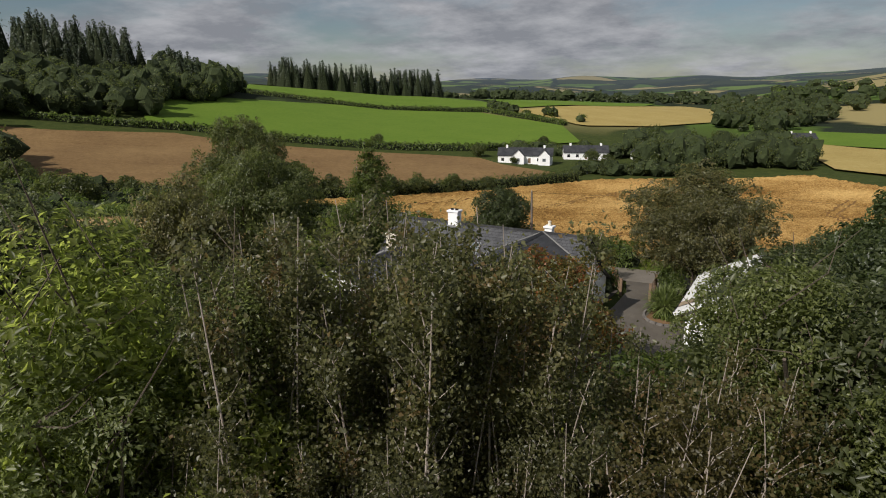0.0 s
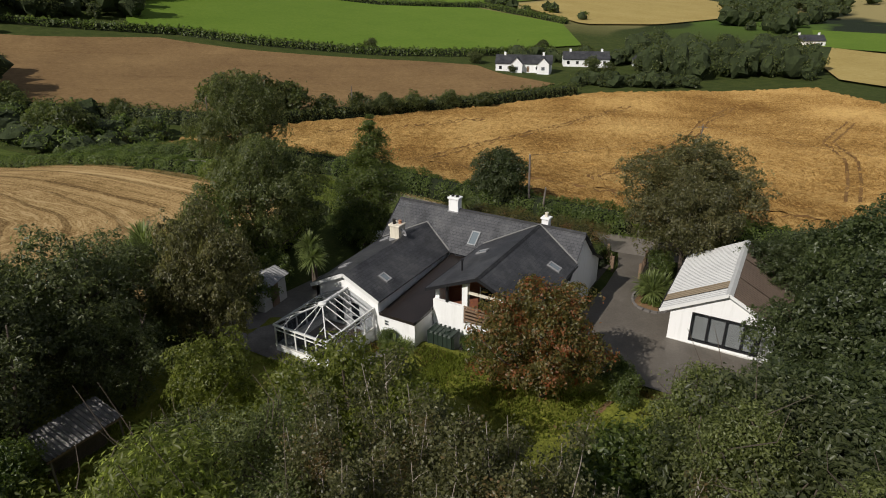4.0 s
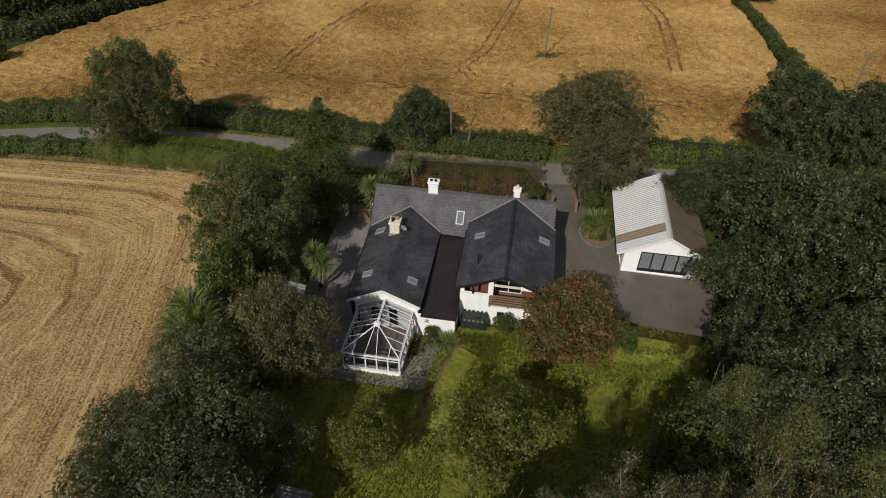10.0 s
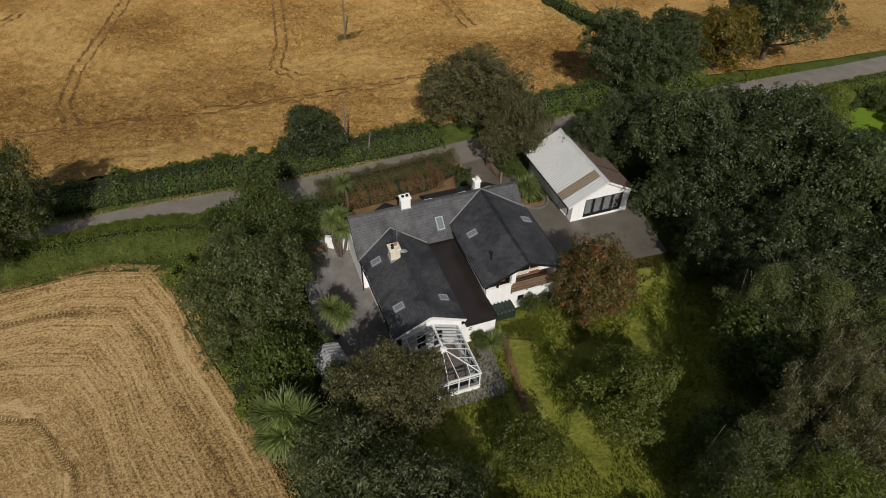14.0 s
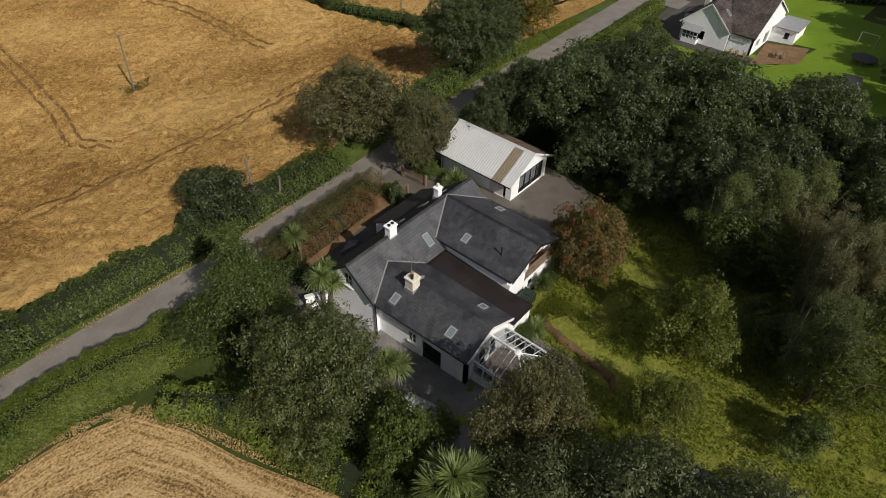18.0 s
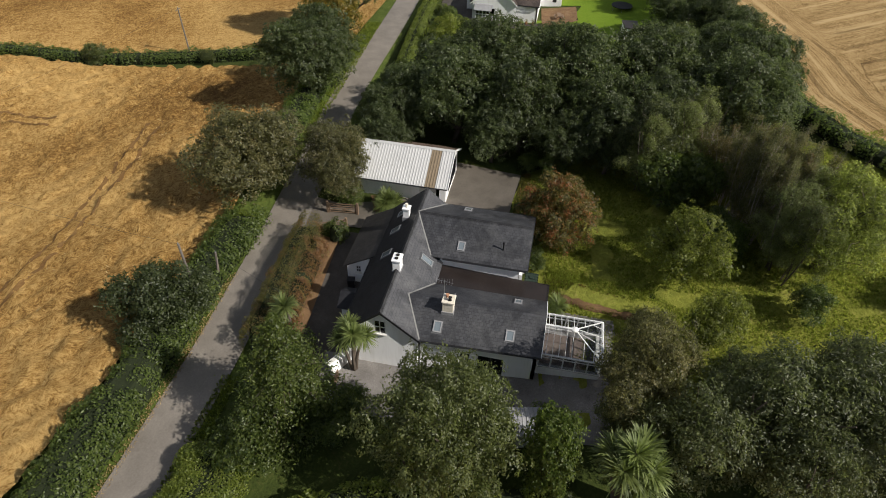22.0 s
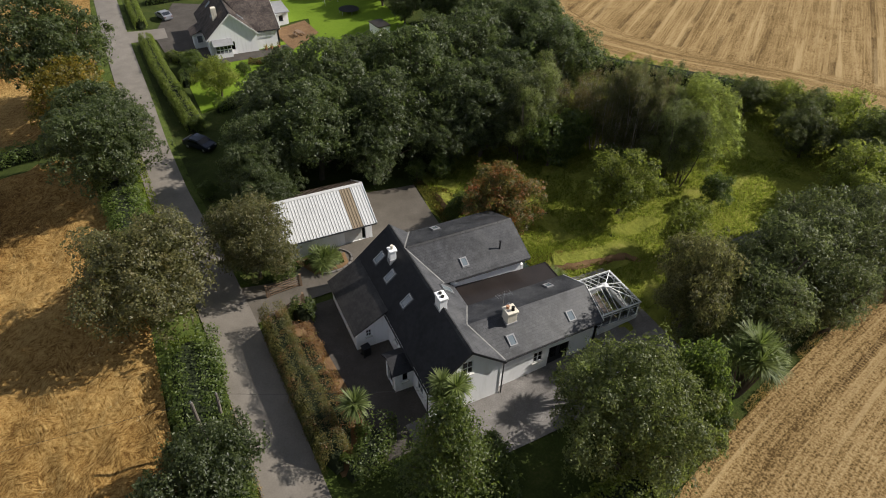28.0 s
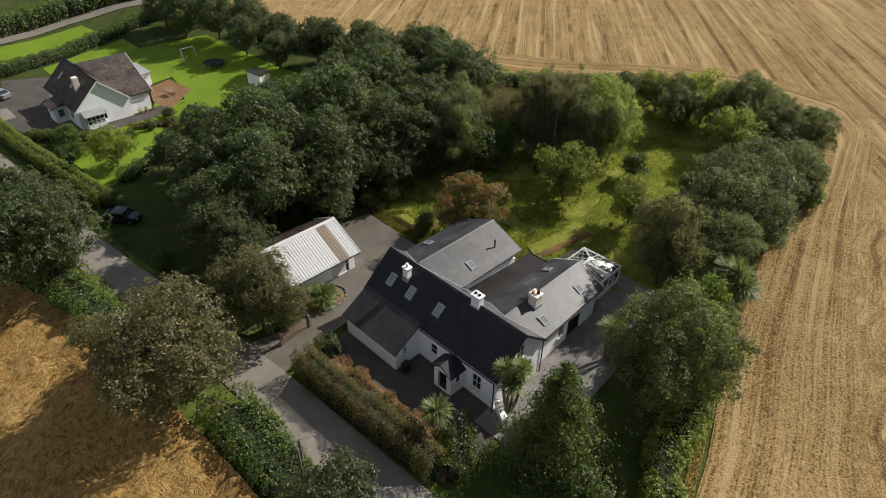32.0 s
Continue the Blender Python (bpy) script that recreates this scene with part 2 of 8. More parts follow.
def streaks(n, l, vec, scale, ratio, turn, detail=6):
    mp = n.new("ShaderNodeMapping")
    mp.inputs["Rotation"].default_value = (0, 0, radians(turn))
    l.new(vec, mp.inputs["Vector"])
    return noise_node(n, l, scale, detail, 0.68, mp.outputs[0], (ratio, 1, 1), 0.5).outputs["Fac"]


def barley_mat(name, a, b, c):
    """Ripe barley: lodged in tangled patches that lie different ways, with broad drifts of tone."""
    m, n, l, s = node_mat(name)
    pos = n.new("ShaderNodeNewGeometry").outputs["Position"]
    wide = noise_node(n, l, 0.035, 5, 0.55, pos)
    lie = noise_node(n, l, 0.55, 3, 0.6, pos, None, 1.0)
    m1 = ramp_node(n, l, lie.outputs["Fac"], [(0.46, (0, 0, 0)), (0.54, (1, 1, 1))])
    lie2 = noise_node(n, l, 0.30, 3, 0.6, pos, (1, 1, 1, 70), 1.0)
    m2 = ramp_node(n, l, lie2.outputs["Fac"], [(0.46, (0, 0, 0)), (0.58, (1, 1, 1))])
    t1 = mix_node(n, l, m1.outputs[0], streaks(n, l, pos, 1.5, 4.5, 15), streaks(n, l, pos, 1.5, 4.5, 75))
    t2 = mix_node(n, l, m2.outputs[0], t1.outputs[0], streaks(n, l, pos, 1.7, 4.0, -40))
    patch = noise_node(n, l, 0.9, 5, 0.65, pos, None, 1.5)
    f = mix_node(n, l, 0.38, t2.outputs[0], patch.outputs["Fac"])
    grit = noise_node(n, l, 7.0, 4, 0.8, pos, None, 0.6)
    f = mix_node(n, l, 0.22, f.outputs[0], grit.outputs["Fac"])
    g = mix_node(n, l, 0.26, f.outputs[0], wide.outputs["Fac"])
    col = ramp_node(n, l, g.outputs[0], [(0.44, a), (0.495, b), (0.55, c)])
    l.new(col.outputs[0], s.inputs["Base Color"])
    s.inputs["Roughness"].default_value, s.inputs["Specular IOR Level"].default_value = 0.85, 0.04
    s.inputs["Diffuse Roughness"].default_value = 1.0
    bump_node(n, l, f.outputs[0], 1.0, 1.1, s)
    return m


def math_node(n, l, kind, a, b=None):
    q = n.new("ShaderNodeMath")
    q.operation = kind
    for k, v in ((0, a), (1, b)):
        if isinstance(v, (int, float)):
            q.inputs[k].default_value = v
        elif v is not None:
            l.new(v, q.inputs[k])
    return q.outputs[0]


def stubble_mat(name, a, b, c):
    """Cut stubble: rows along the headland near its edge, straight rows further out, pale straw swaths and tyre treads."""
    m, n, l, s = node_mat(name)
    pos = n.new("ShaderNodeNewGeometry").outputs["Position"]
    uv = n.new("ShaderNodeUVMap").outputs[0]
    sp = n.new("ShaderNodeSeparateXYZ")
    l.new(uv, sp.inputs[0])
    head = n.new("ShaderNodeMapRange")
    head.inputs["From Min"].default_value, head.inputs["From Max"].default_value = 15, 17
    wander = noise_node(n, l, 0.09, 3, 0.5, pos)
    vv = math_node(n, l, "ADD", sp.outputs["Y"], math_node(n, l, "MULTIPLY", wander.outputs["Fac"], 6.0))
    l.new(vv, head.inputs["Value"])
    def rows(vec, turn, k, long=0.03, curl=0.25):
        mp = n.new("ShaderNodeMapping")
        mp.inputs["Rotation"].default_value = (0, 0, radians(turn))
        l.new(vec, mp.inputs["Vector"])
        sc = (long, 1, 1) if k == "uv" else (1, long, 1)
        short = (0.5, 1, 1) if k == "uv" else (1, 0.5, 1)
        lines = noise_node(n, l, 3.2, 3, 0.6, mp.outputs[0], sc, 0.1).outputs["Fac"]
        bands = noise_node(n, l, 0.75, 3, 0.55, mp.outputs[0], sc, curl).outputs["Fac"]
        tufts_ = noise_node(n, l, 4.2, 3, 0.7, mp.outputs[0], short, 0.3).outputs["Fac"]
        sx = n.new("ShaderNodeSeparateXYZ")
        l.new(mp.outputs[0], sx.inputs[0])
        along, across = (sx.outputs["X"], sx.outputs["Y"]) if k == "uv" else (sx.outputs["Y"], sx.outputs["X"])
        return lines, bands, tufts_, along, across
    meander = n.new("ShaderNodeVectorMath")
    meander.operation = "MULTIPLY_ADD"
    l.new(noise_node(n, l, 0.045, 3, 0.5, pos).outputs["Color"], meander.inputs[0])
    meander.inputs[1].default_value = (11, 11, 0)
    l.new(uv, meander.inputs[2])
    one, two, west = rows(uv, 0, "uv"), rows(pos, -36.87, "pos"), rows(meander.outputs[0], 0, "uv", 0.30, 2.0)
    south = n.new("ShaderNodeMapRange")
    south.inputs["From Min"].default_value, south.inputs["From Max"].default_value = -50, -42
    sq = n.new("ShaderNodeSeparateXYZ")
    l.new(pos, sq.inputs[0])
    l.new(math_node(n, l, "ADD", sq.outputs["Y"], math_node(n, l, "MULTIPLY", wander.outputs["Fac"], 6.0)), south.inputs["Value"])
    far_rows = [mix_node(n, l, head.outputs[0], p, q).outputs[0] for p, q in zip(one, two)]
    west_rows = [mix_node(n, l, head.outputs[0], p, q).outputs[0] for p, q in zip(one, west)]
    lines, bands, tuft, along, across = [mix_node(n, l, south.outputs[0], p, q).outputs[0] for p, q in zip(far_rows, west_rows)]
    fine = noise_node(n, l, 6.0, 2, 0.6, pos)
    patch = noise_node(n, l, 0.28, 5, 0.65, pos, None, 1.2)
    comb = math_node(n, l, "MULTIPLY_ADD", math_node(n, l, "SINE", math_node(n, l, "MULTIPLY", math_node(n, l, "ADD", across, math_node(n, l, "MULTIPLY", fine.outputs["Fac"], 0.12)), 15.0)), 0.10)
    comb.node.inputs[2].default_value = 0.5
    f = mix_node(n, l, 0.50, lines, tuft)
    f = mix_node(n, l, 0.20, f.outputs[0], comb)
    f = mix_node(n, l, 0.45, f.outputs[0], fine.outputs["Fac"])
    f = mix_node(n, l, 0.18, f.outputs[0], bands)
    f = mix_node(n, l, 0.12, f.outputs[0], patch.outputs["Fac"])
    rowed = ramp_node(n, l, f.outputs[0], [(0.425, (a[0] * 0.62, a[1] * 0.62, a[2] * 0.60)), (0.495, b), (0.57, c)]).outputs[0]
    plain = ramp_node(n, l, f.outputs[0], [(0.425, a), (0.495, b), (0.57, c)]).outputs[0]
    whorled = mix_node(n, l, 1.0, head.outputs[0], south.outputs[0], "MULTIPLY")
    col = mix_node(n, l, whorled.outputs[0], rowed, plain).outputs[0]
    pale = ramp_node(n, l, bands, [(0.58, (0, 0, 0)), (0.64, (0.7, 0.7, 0.7))])
    col = mix_node(n, l, pale.outputs[0], col, (0.52, 0.375, 0.190)).outputs[0]
    off = math_node(n, l, "PINGPONG", across, 2.6)
    tread = ramp_node(n, l, math_node(n, l, "SINE", math_node(n, l, "MULTIPLY", math_node(n, l, "ADD", along, math_node(n, l, "MULTIPLY", off, 0.8)), 20.0)), [(0.30, (0.48, 0.46, 0.44)), (0.75, (0.97, 0.97, 0.97))])
    wheel = ramp_node(n, l, off, [(0.34, (1, 1, 1)), (0.42, (0, 0, 0))])
    some = ramp_node(n, l, noise_node(n, l, 0.05, 2, 0.5, pos).outputs["Fac"], [(0.45, (0, 0, 0)), (0.50, (1, 1, 1))])
    worn = mix_node(n, l, 1.0, wheel.outputs[0], some.outputs[0], "MULTIPLY")
    pressed = mix_node(n, l, 1.0, col, tread.outputs[0], "MULTIPLY")
    col = mix_node(n, l, worn.outputs[0], col, pressed.outputs[0]).outputs[0]
    l.new(col, s.inputs["Base Color"])
    s.inputs["Roughness"].default_value, s.inputs["Specular IOR Level"].default_value = 0.9, 0.04
    s.inputs["Diffuse Roughness"].default_value = 0.4
    bump_node(n, l, f.outputs[0], 1.0, 0.28, s)
    return m


def slate_mat(name, a, b, c, rough=0.50, spec=0.38):
    """Slates: courses in the mesh, single slates told apart by tone, with lichen and weathering."""
    m, n, l, s = node_mat(name)
    uv = n.new("ShaderNodeUVMap").outputs[0]
    br = n.new("ShaderNodeTexBrick")
    br.offset, br.squash = 0.5, 1.0
    for k, v in (("Scale", 1.0), ("Mortar Size", 0.012), ("Brick Width", 0.30), ("Row Height", 0.26), ("Bias", 0.0)):
        br.inputs[k].default_value = v
    br.inputs["Color1"].default_value, br.inputs["Color2"].default_value, br.inputs["Mortar"].default_value = (*a, 1), (*b, 1), (0.016, 0.016, 0.018, 1)
    l.new(uv, br.inputs["Vector"])
    pos = n.new("ShaderNodeNewGeometry").outputs["Position"]
    w1, w2 = noise_node(n, l, 0.6, 6, 0.65, pos), noise_node(n, l, 9, 6, 0.7, pos)
    st = mix_node(n, l, 0.4, w1.outputs["Fac"], w2.outputs["Fac"])
    k = ramp_node(n, l, st.outputs[0], [(0.48, (0, 0, 0)), (0.66, (1, 1, 1))])
    col = mix_node(n, l, k.outputs[0], br.outputs["Color"], c)
    half = mix_node(n, l, 0.55, br.outputs["Color"], col.outputs[0])
    damp = noise_node(n, l, 0.42, 5, 0.62, pos, None, 1.0)
    worn = ramp_node(n, l, damp.outputs["Fac"], [(0.36, (0.62, 0.62, 0.63)), (0.50, (1.0, 1.0, 1.0)), (0.66, (1.22, 1.21, 1.19))])
    half = mix_node(n, l, 1.0, half.outputs[0], worn.outputs[0], "MULTIPLY")
    l.new(half.outputs[0], s.inputs["Base Color"])
    s.inputs["Roughness"].default_value, s.inputs["Specular IOR Level"].default_value = rough, spec
    inv = n.new("ShaderNodeMath")
    inv.operation = "SUBTRACT"
    inv.inputs[0].default_value = 1.0
    l.new(br.outputs["Fac"], inv.inputs[1])
    bump_node(n, l, inv.outputs[0], 0.2, 0.012, s)
    return m


def render_mat(name, base, dirt):
    """White-painted render with streaks of dirt."""
    m, n, l, s = node_mat(name)
    pos = n.new("ShaderNodeNewGeometry").outputs["Position"]
    streak = noise_node(n, l, 1.2, 6, 0.65, pos, (2.5, 2.5, 0.35))
    fine = noise_node(n, l, 25, 5, 0.6, pos)
    k = ramp_node(n, l, streak.outputs["Fac"], [(0.50, (0, 0, 0)), (0.78, (1, 1, 1))])
    col = mix_node(n, l, k.outputs[0], base, dirt)
    l.new(col.outputs[0], s.inputs["Base Color"])
    s.inputs["Roughness"].default_value = 0.85
    bump_node(n, l, fine.outputs["Fac"], 0.3, 0.01, s)
    return m


def glass_mat(name, tint=(0.9, 0.95, 1.0), clear=0.6):
    m, n, l, s = node_mat(name)
    s.inputs["Base Color"].default_value = (0.01, 0.012, 0.015, 1)
    s.inputs["Roughness"].default_value, s.inputs["Specular IOR Level"].default_value = 0.06, 0.6
    tp = n.new("ShaderNodeBsdfTransparent")
    tp.inputs["Color"].default_value = (*tint, 1)
    mx = n.new("ShaderNodeMixShader")
    mx.inputs[0].default_value = clear
    l.new(s.outputs[0], mx.inputs[1])
    l.new(tp.outputs[0], mx.inputs[2])
    l.new(mx.outputs[0], n["Material Output"].inputs["Surface"])
    return m


M = dict(
    ground=ground_far(),
    lawn=surface("garden_grass", (0.092, 0.110, 0.019), (0.220, 0.232, 0.040), (0.38, 0.31, 0.115), 0.42, 2.2, 0.9, 1.0, 0.3, spec=0.1),
    bright_lawn=surface("mown_lawn", (0.100, 0.165, 0.012), (0.165, 0.245, 0.024), None, 0.15, 3.0, 0.9, 0.4, 0.05, spec=0.1),
    verge=surface("verge_grass", (0.032, 0.050, 0.011), (0.092, 0.122, 0.026), (0.16, 0.135, 0.05), 0.5, 3.0, 0.9, 0.9, 0.15, spec=0.1),
    corn=barley_mat("ripe_barley", (0.175, 0.092, 0.027), (0.395, 0.234, 0.076), (0.580, 0.385, 0.148)),
    track=crop_mat("flattened_wheel_track", (0.12, 0.062, 0.022), (0.20, 0.11, 0.040), (0.32, 0.19, 0.075), None, grain=2.0),
    brown=crop_mat("harvested_brown_field", (0.135, 0.080, 0.036), (0.205, 0.128, 0.056), (0.28, 0.182, 0.082), 20, (0.7, 0.65, 0.6), 0.8, 0.6, 0.2, 40),
    stubble=stubble_mat("cut_stubble", (0.195, 0.122, 0.050), (0.350, 0.230, 0.100), (0.515, 0.370, 0.185)),
    pasture=crop_mat("green_pasture", (0.088, 0.150, 0.014), (0.112, 0.182, 0.020), (0.142, 0.205, 0.028), 24, (0.9, 0.95, 0.9), 0.5, 0.3, 0.1, 30),
    pale=crop_mat("pale_corn_field", (0.30, 0.22, 0.07), (0.38, 0.29, 0.10), (0.45, 0.35, 0.14), None, grain=0.6, bump=0.4, dist=0.2),
    asphalt=surface("worn_asphalt", (0.130, 0.114, 0.096), (0.210, 0.186, 0.160), (0.300, 0.270, 0.232), 0.45, 7, 0.58, 0.3, 0.006, spec=0.35),
    gravel=surface("grey_gravel", (0.090, 0.082, 0.076), (0.205, 0.190, 0.178), (0.40, 0.375, 0.355), 0.5, 9, 0.95, 0.9, 0.03),
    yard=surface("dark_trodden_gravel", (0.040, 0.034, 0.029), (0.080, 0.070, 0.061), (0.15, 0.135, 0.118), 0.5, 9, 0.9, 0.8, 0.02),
    # shade inside hedges and firs, put into the colour of their cores
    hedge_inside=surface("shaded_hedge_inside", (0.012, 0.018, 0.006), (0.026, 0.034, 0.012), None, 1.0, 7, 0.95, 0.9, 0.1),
    # dark green of the cores paints the shade within far crowns
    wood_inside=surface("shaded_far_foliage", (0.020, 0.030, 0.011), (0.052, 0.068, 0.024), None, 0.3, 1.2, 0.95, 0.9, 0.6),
    soil=surface("dry_soil_and_leaf_litter", (0.095, 0.055, 0.030), (0.20, 0.118, 0.058), (0.30, 0.21, 0.11), 0.8, 8, 0.95, 0.9, 0.05),
    white=render_mat("white_painted_render", (0.90, 0.90, 0.905), (0.78, 0.78, 0.77)),
    cream=render_mat("cream_painted_render", (0.72, 0.66, 0.55), (0.45, 0.40, 0.33)),
    slate=slate_mat("grey_slate", (0.034, 0.035, 0.040), (0.054, 0.055, 0.061), (0.105, 0.105, 0.105)),
    # front roofs: dark slate, with the unlit slope's shade in the colour
    shaded_black_slate=slate_mat("blue_black_slate_with_shade", (0.010, 0.010, 0.013), (0.017, 0.017, 0.021), (0.030, 0.030, 0.032), 0.60, 0.30),
    old_slate=slate_mat("brownish_black_slate", (0.024, 0.022, 0.022), (0.040, 0.037, 0.036), (0.070, 0.064, 0.060), 0.5, 0.35),
    drive=surface("dull_brown_grey_asphalt", (0.078, 0.067, 0.055), (0.132, 0.115, 0.096), (0.200, 0.178, 0.152), 0.4, 7, 0.55, 0.3, 0.006, spec=0.4),
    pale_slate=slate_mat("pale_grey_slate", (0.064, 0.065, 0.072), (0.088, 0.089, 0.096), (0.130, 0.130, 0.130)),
    felt=surface("black_roofing_felt", (0.012, 0.009, 0.008), (0.024, 0.018, 0.016), (0.042, 0.032, 0.028), 0.5, 6, 0.36, 0.3, 0.01, spec=0.5),
    lead=surface("grey_lead", (0.22, 0.22, 0.23), (0.32, 0.32, 0.33), None, 1.0, 8, 0.6, 0.2, 0.01),
    flashing=surface("weathered_dark_flashing", (0.075, 0.077, 0.082), (0.12, 0.122, 0.128), None, 1.0, 8, 0.6, 0.2, 0.01),
    mortar=surface("pale_ridge_mortar", (0.17, 0.17, 0.165), (0.30, 0.295, 0.285), None, 1.5, 10, 0.85, 0.3, 0.01),
    upvc=surface("white_plastic", (0.74, 0.74, 0.73), (0.80, 0.80, 0.79), None, 0.8, 4, 0.4, 0.02, 0.003),
    dirty_white=surface("weathered_white_paint", (0.50, 0.49, 0.46), (0.66, 0.65, 0.62), (0.74, 0.73, 0.70), 1.0, 7, 0.7, 0.2, 0.01),
    black=surface("black_paint", (0.012, 0.012, 0.014), (0.022, 0.022, 0.025), None, 1, 10, 0.5, 0.1, 0.005),
    dark=surface("dark_inside", (0.012, 0.011, 0.010), (0.025, 0.022, 0.02), None, 0.8, 4, 0.9, 0.1, 0.01),
    wood=surface("weathered_timber", (0.13, 0.085, 0.055), (0.22, 0.15, 0.10), (0.30, 0.23, 0.17), 1.5, 12, 0.85, 0.4, 0.01),
    redwood=surface("red_brown_stained_timber", (0.13, 0.045, 0.025), (0.22, 0.085, 0.05), None, 1.5, 12, 0.7, 0.3, 0.01),
    post=surface("grey_weathered_pole", (0.12, 0.10, 0.085), (0.22, 0.19, 0.165), None, 1.5, 9, 0.9, 0.4, 0.01),
    sheet=surface("white_profiled_steel_sheet", (0.44, 0.44, 0.435), (0.52, 0.52, 0.515), (0.38, 0.375, 0.355), 0.35, 3, 0.5, 0.05, 0.005),
    brownsheet=surface("brown_profiled_sheet", (0.072, 0.052, 0.040), (0.115, 0.084, 0.064), (0.16, 0.122, 0.094), 0.5, 4, 0.6, 0.1, 0.005),
    rooflight=surface("aged_translucent_sheet", (0.17, 0.13, 0.085), (0.26, 0.205, 0.14), None, 0.8, 4, 0.5, 0.1, 0.005),
    corrugated=surface("weathered_corrugated_iron", (0.17, 0.165, 0.165), (0.29, 0.28, 0.28), (0.36, 0.33, 0.30), 0.8, 7, 0.6, 0.15, 0.006, metal=0.2),
    glass=glass_mat("window_glass", clear=0.35),
    clearglass=glass_mat("conservatory_glass", (0.80, 0.83, 0.86), 0.66),
    metal=surface("galvanised_metal", (0.32, 0.33, 0.34), (0.44, 0.45, 0.46), None, 1.5, 10, 0.45, 0.1, 0.004, metal=0.7),
    floor_tile=surface("warm_clay_floor_tiles", (0.15, 0.11, 0.092), (0.22, 0.175, 0.150), (0.30, 0.25, 0.22), 1.0, 8, 0.6, 0.15, 0.004),
    pot=surface("clay_pot", (0.34, 0.16, 0.09), (0.46, 0.25, 0.15), None, 2, 12, 0.85, 0.2, 0.01),
    bark=surface("brown_bark", (0.055, 0.042, 0.032), (0.12, 0.095, 0.075), (0.18, 0.155, 0.13), 1.5, 9, 0.95, 0.8, 0.03),
    birchbark=surface("pale_birch_bark", (0.20, 0.165, 0.14), (0.36, 0.31, 0.27), (0.46, 0.42, 0.38), 1.5, 8, 0.9, 0.4, 0.01),
    tiles=slate_mat("brown_grey_roof_tiles", (0.052, 0.040, 0.036), (0.096, 0.075, 0.064), (0.14, 0.12, 0.106), 0.72, 0.22),
    sycamore=leaf_mat("sycamore_leaves", (0.032, 0.046, 0.018), (0.112, 0.136, 0.053), glow=0.56),
    oak=leaf_mat("oak_leaves", (0.042, 0.054, 0.018), (0.132, 0.148, 0.052), glow=0.54),
    ash=leaf_mat("ash_leaves", (0.060, 0.061, 0.028), (0.188, 0.178, 0.076), (0.220, 0.186, 0.084), 0.10),
    apple=leaf_mat("apple_leaves", (0.082, 0.104, 0.022), (0.232, 0.250, 0.056), glow=0.60),
    willow=leaf_mat("willow_leaves", (0.072, 0.088, 0.028), (0.215, 0.238, 0.082)),
    greywillow=leaf_mat("grey_willow_leaves", (0.046, 0.058, 0.024), (0.140, 0.156, 0.068)),
    birch=leaf_mat("birch_leaves", (0.058, 0.062, 0.028), (0.165, 0.162, 0.072), (0.185, 0.125, 0.06), 0.05),
    brownbush=leaf_mat("browning_bush_leaves", (0.060, 0.053, 0.021), (0.142, 0.122, 0.047), (0.172, 0.103, 0.052), 0.1),
    lime=leaf_mat("bright_green_leaves", (0.078, 0.096, 0.028), (0.225, 0.246, 0.070), glow=0.74),
    red=leaf_mat("turning_maple_leaves", (0.055, 0.054, 0.017), (0.180, 0.158, 0.046), (0.262, 0.096, 0.040), 0.24),
    conifer=leaf_mat("fir_needles", (0.016, 0.028, 0.013), (0.054, 0.076, 0.032), glow=0.15),
    greenfir=leaf_mat("bright_fir_needles", (0.036, 0.055, 0.012), (0.122, 0.152, 0.034), glow=0.52),
    gold=leaf_mat("golden_leaves", (0.075, 0.069, 0.012), (0.212, 0.169, 0.025), (0.311, 0.200, 0.025), 0.15),
    hedge=leaf_mat("hedge_leaves", (0.044, 0.070, 0.016), (0.146, 0.188, 0.044)),
    brownhedge=leaf_mat("browned_hedge_leaves", (0.066, 0.064, 0.018), (0.170, 0.156, 0.044), (0.215, 0.110, 0.044), 0.15),
    rust=leaf_mat("rusty_dead_leaves", (0.105, 0.058, 0.024), (0.260, 0.130, 0.052), (0.18, 0.16, 0.05), 0.22),
    palm=leaf_mat("cordyline_leaves", (0.064, 0.090, 0.021), (0.190, 0.228, 0.070), glow=0.32, rough=0.58),
    valley_leaf=leaf_mat("valley_tree_leaves", (0.034, 0.046, 0.015), (0.120, 0.140, 0.042), (0.150, 0.150, 0.040), 0.05),
    palewillow=leaf_mat("pale_willow_leaves", (0.070, 0.085, 0.032), (0.190, 0.210, 0.086)),
    shrub=leaf_mat("shrub_leaves", (0.037, 0.060, 0.015), (0.125, 0.156, 0.037)),
    grass=leaf_mat("grass_blades", (0.10, 0.130, 0.018), (0.225, 0.245, 0.048), glow=0.58),
    verge_leaf=leaf_mat("bank_grass_blades", (0.078, 0.108, 0.018), (0.210, 0.238, 0.048)),
    lime_hedge=leaf_mat("sunny_hedge_leaves", (0.065, 0.090, 0.015), (0.172, 0.202, 0.043)),
    tankgreen=surface("dark_green_plastic", (0.016, 0.026, 0.020), (0.028, 0.042, 0.032), None, 1.0, 6, 0.5, 0.1, 0.01),
    straw=leaf_mat("barley_straw", (0.31, 0.215, 0.090), (0.54, 0.400, 0.195), glow=0.2, rough=0.6),
)

# ---- building helpers ----
def thing(name, label, category, at=(0, 0, 0), turn=0.0, group="", kind=""):
    e = new(name)
    e.empty_display_size = 0.3
    e.matrix_basis = pose(*at, 0, 0, turn)
    return tagged(e, label, category, group, kind)


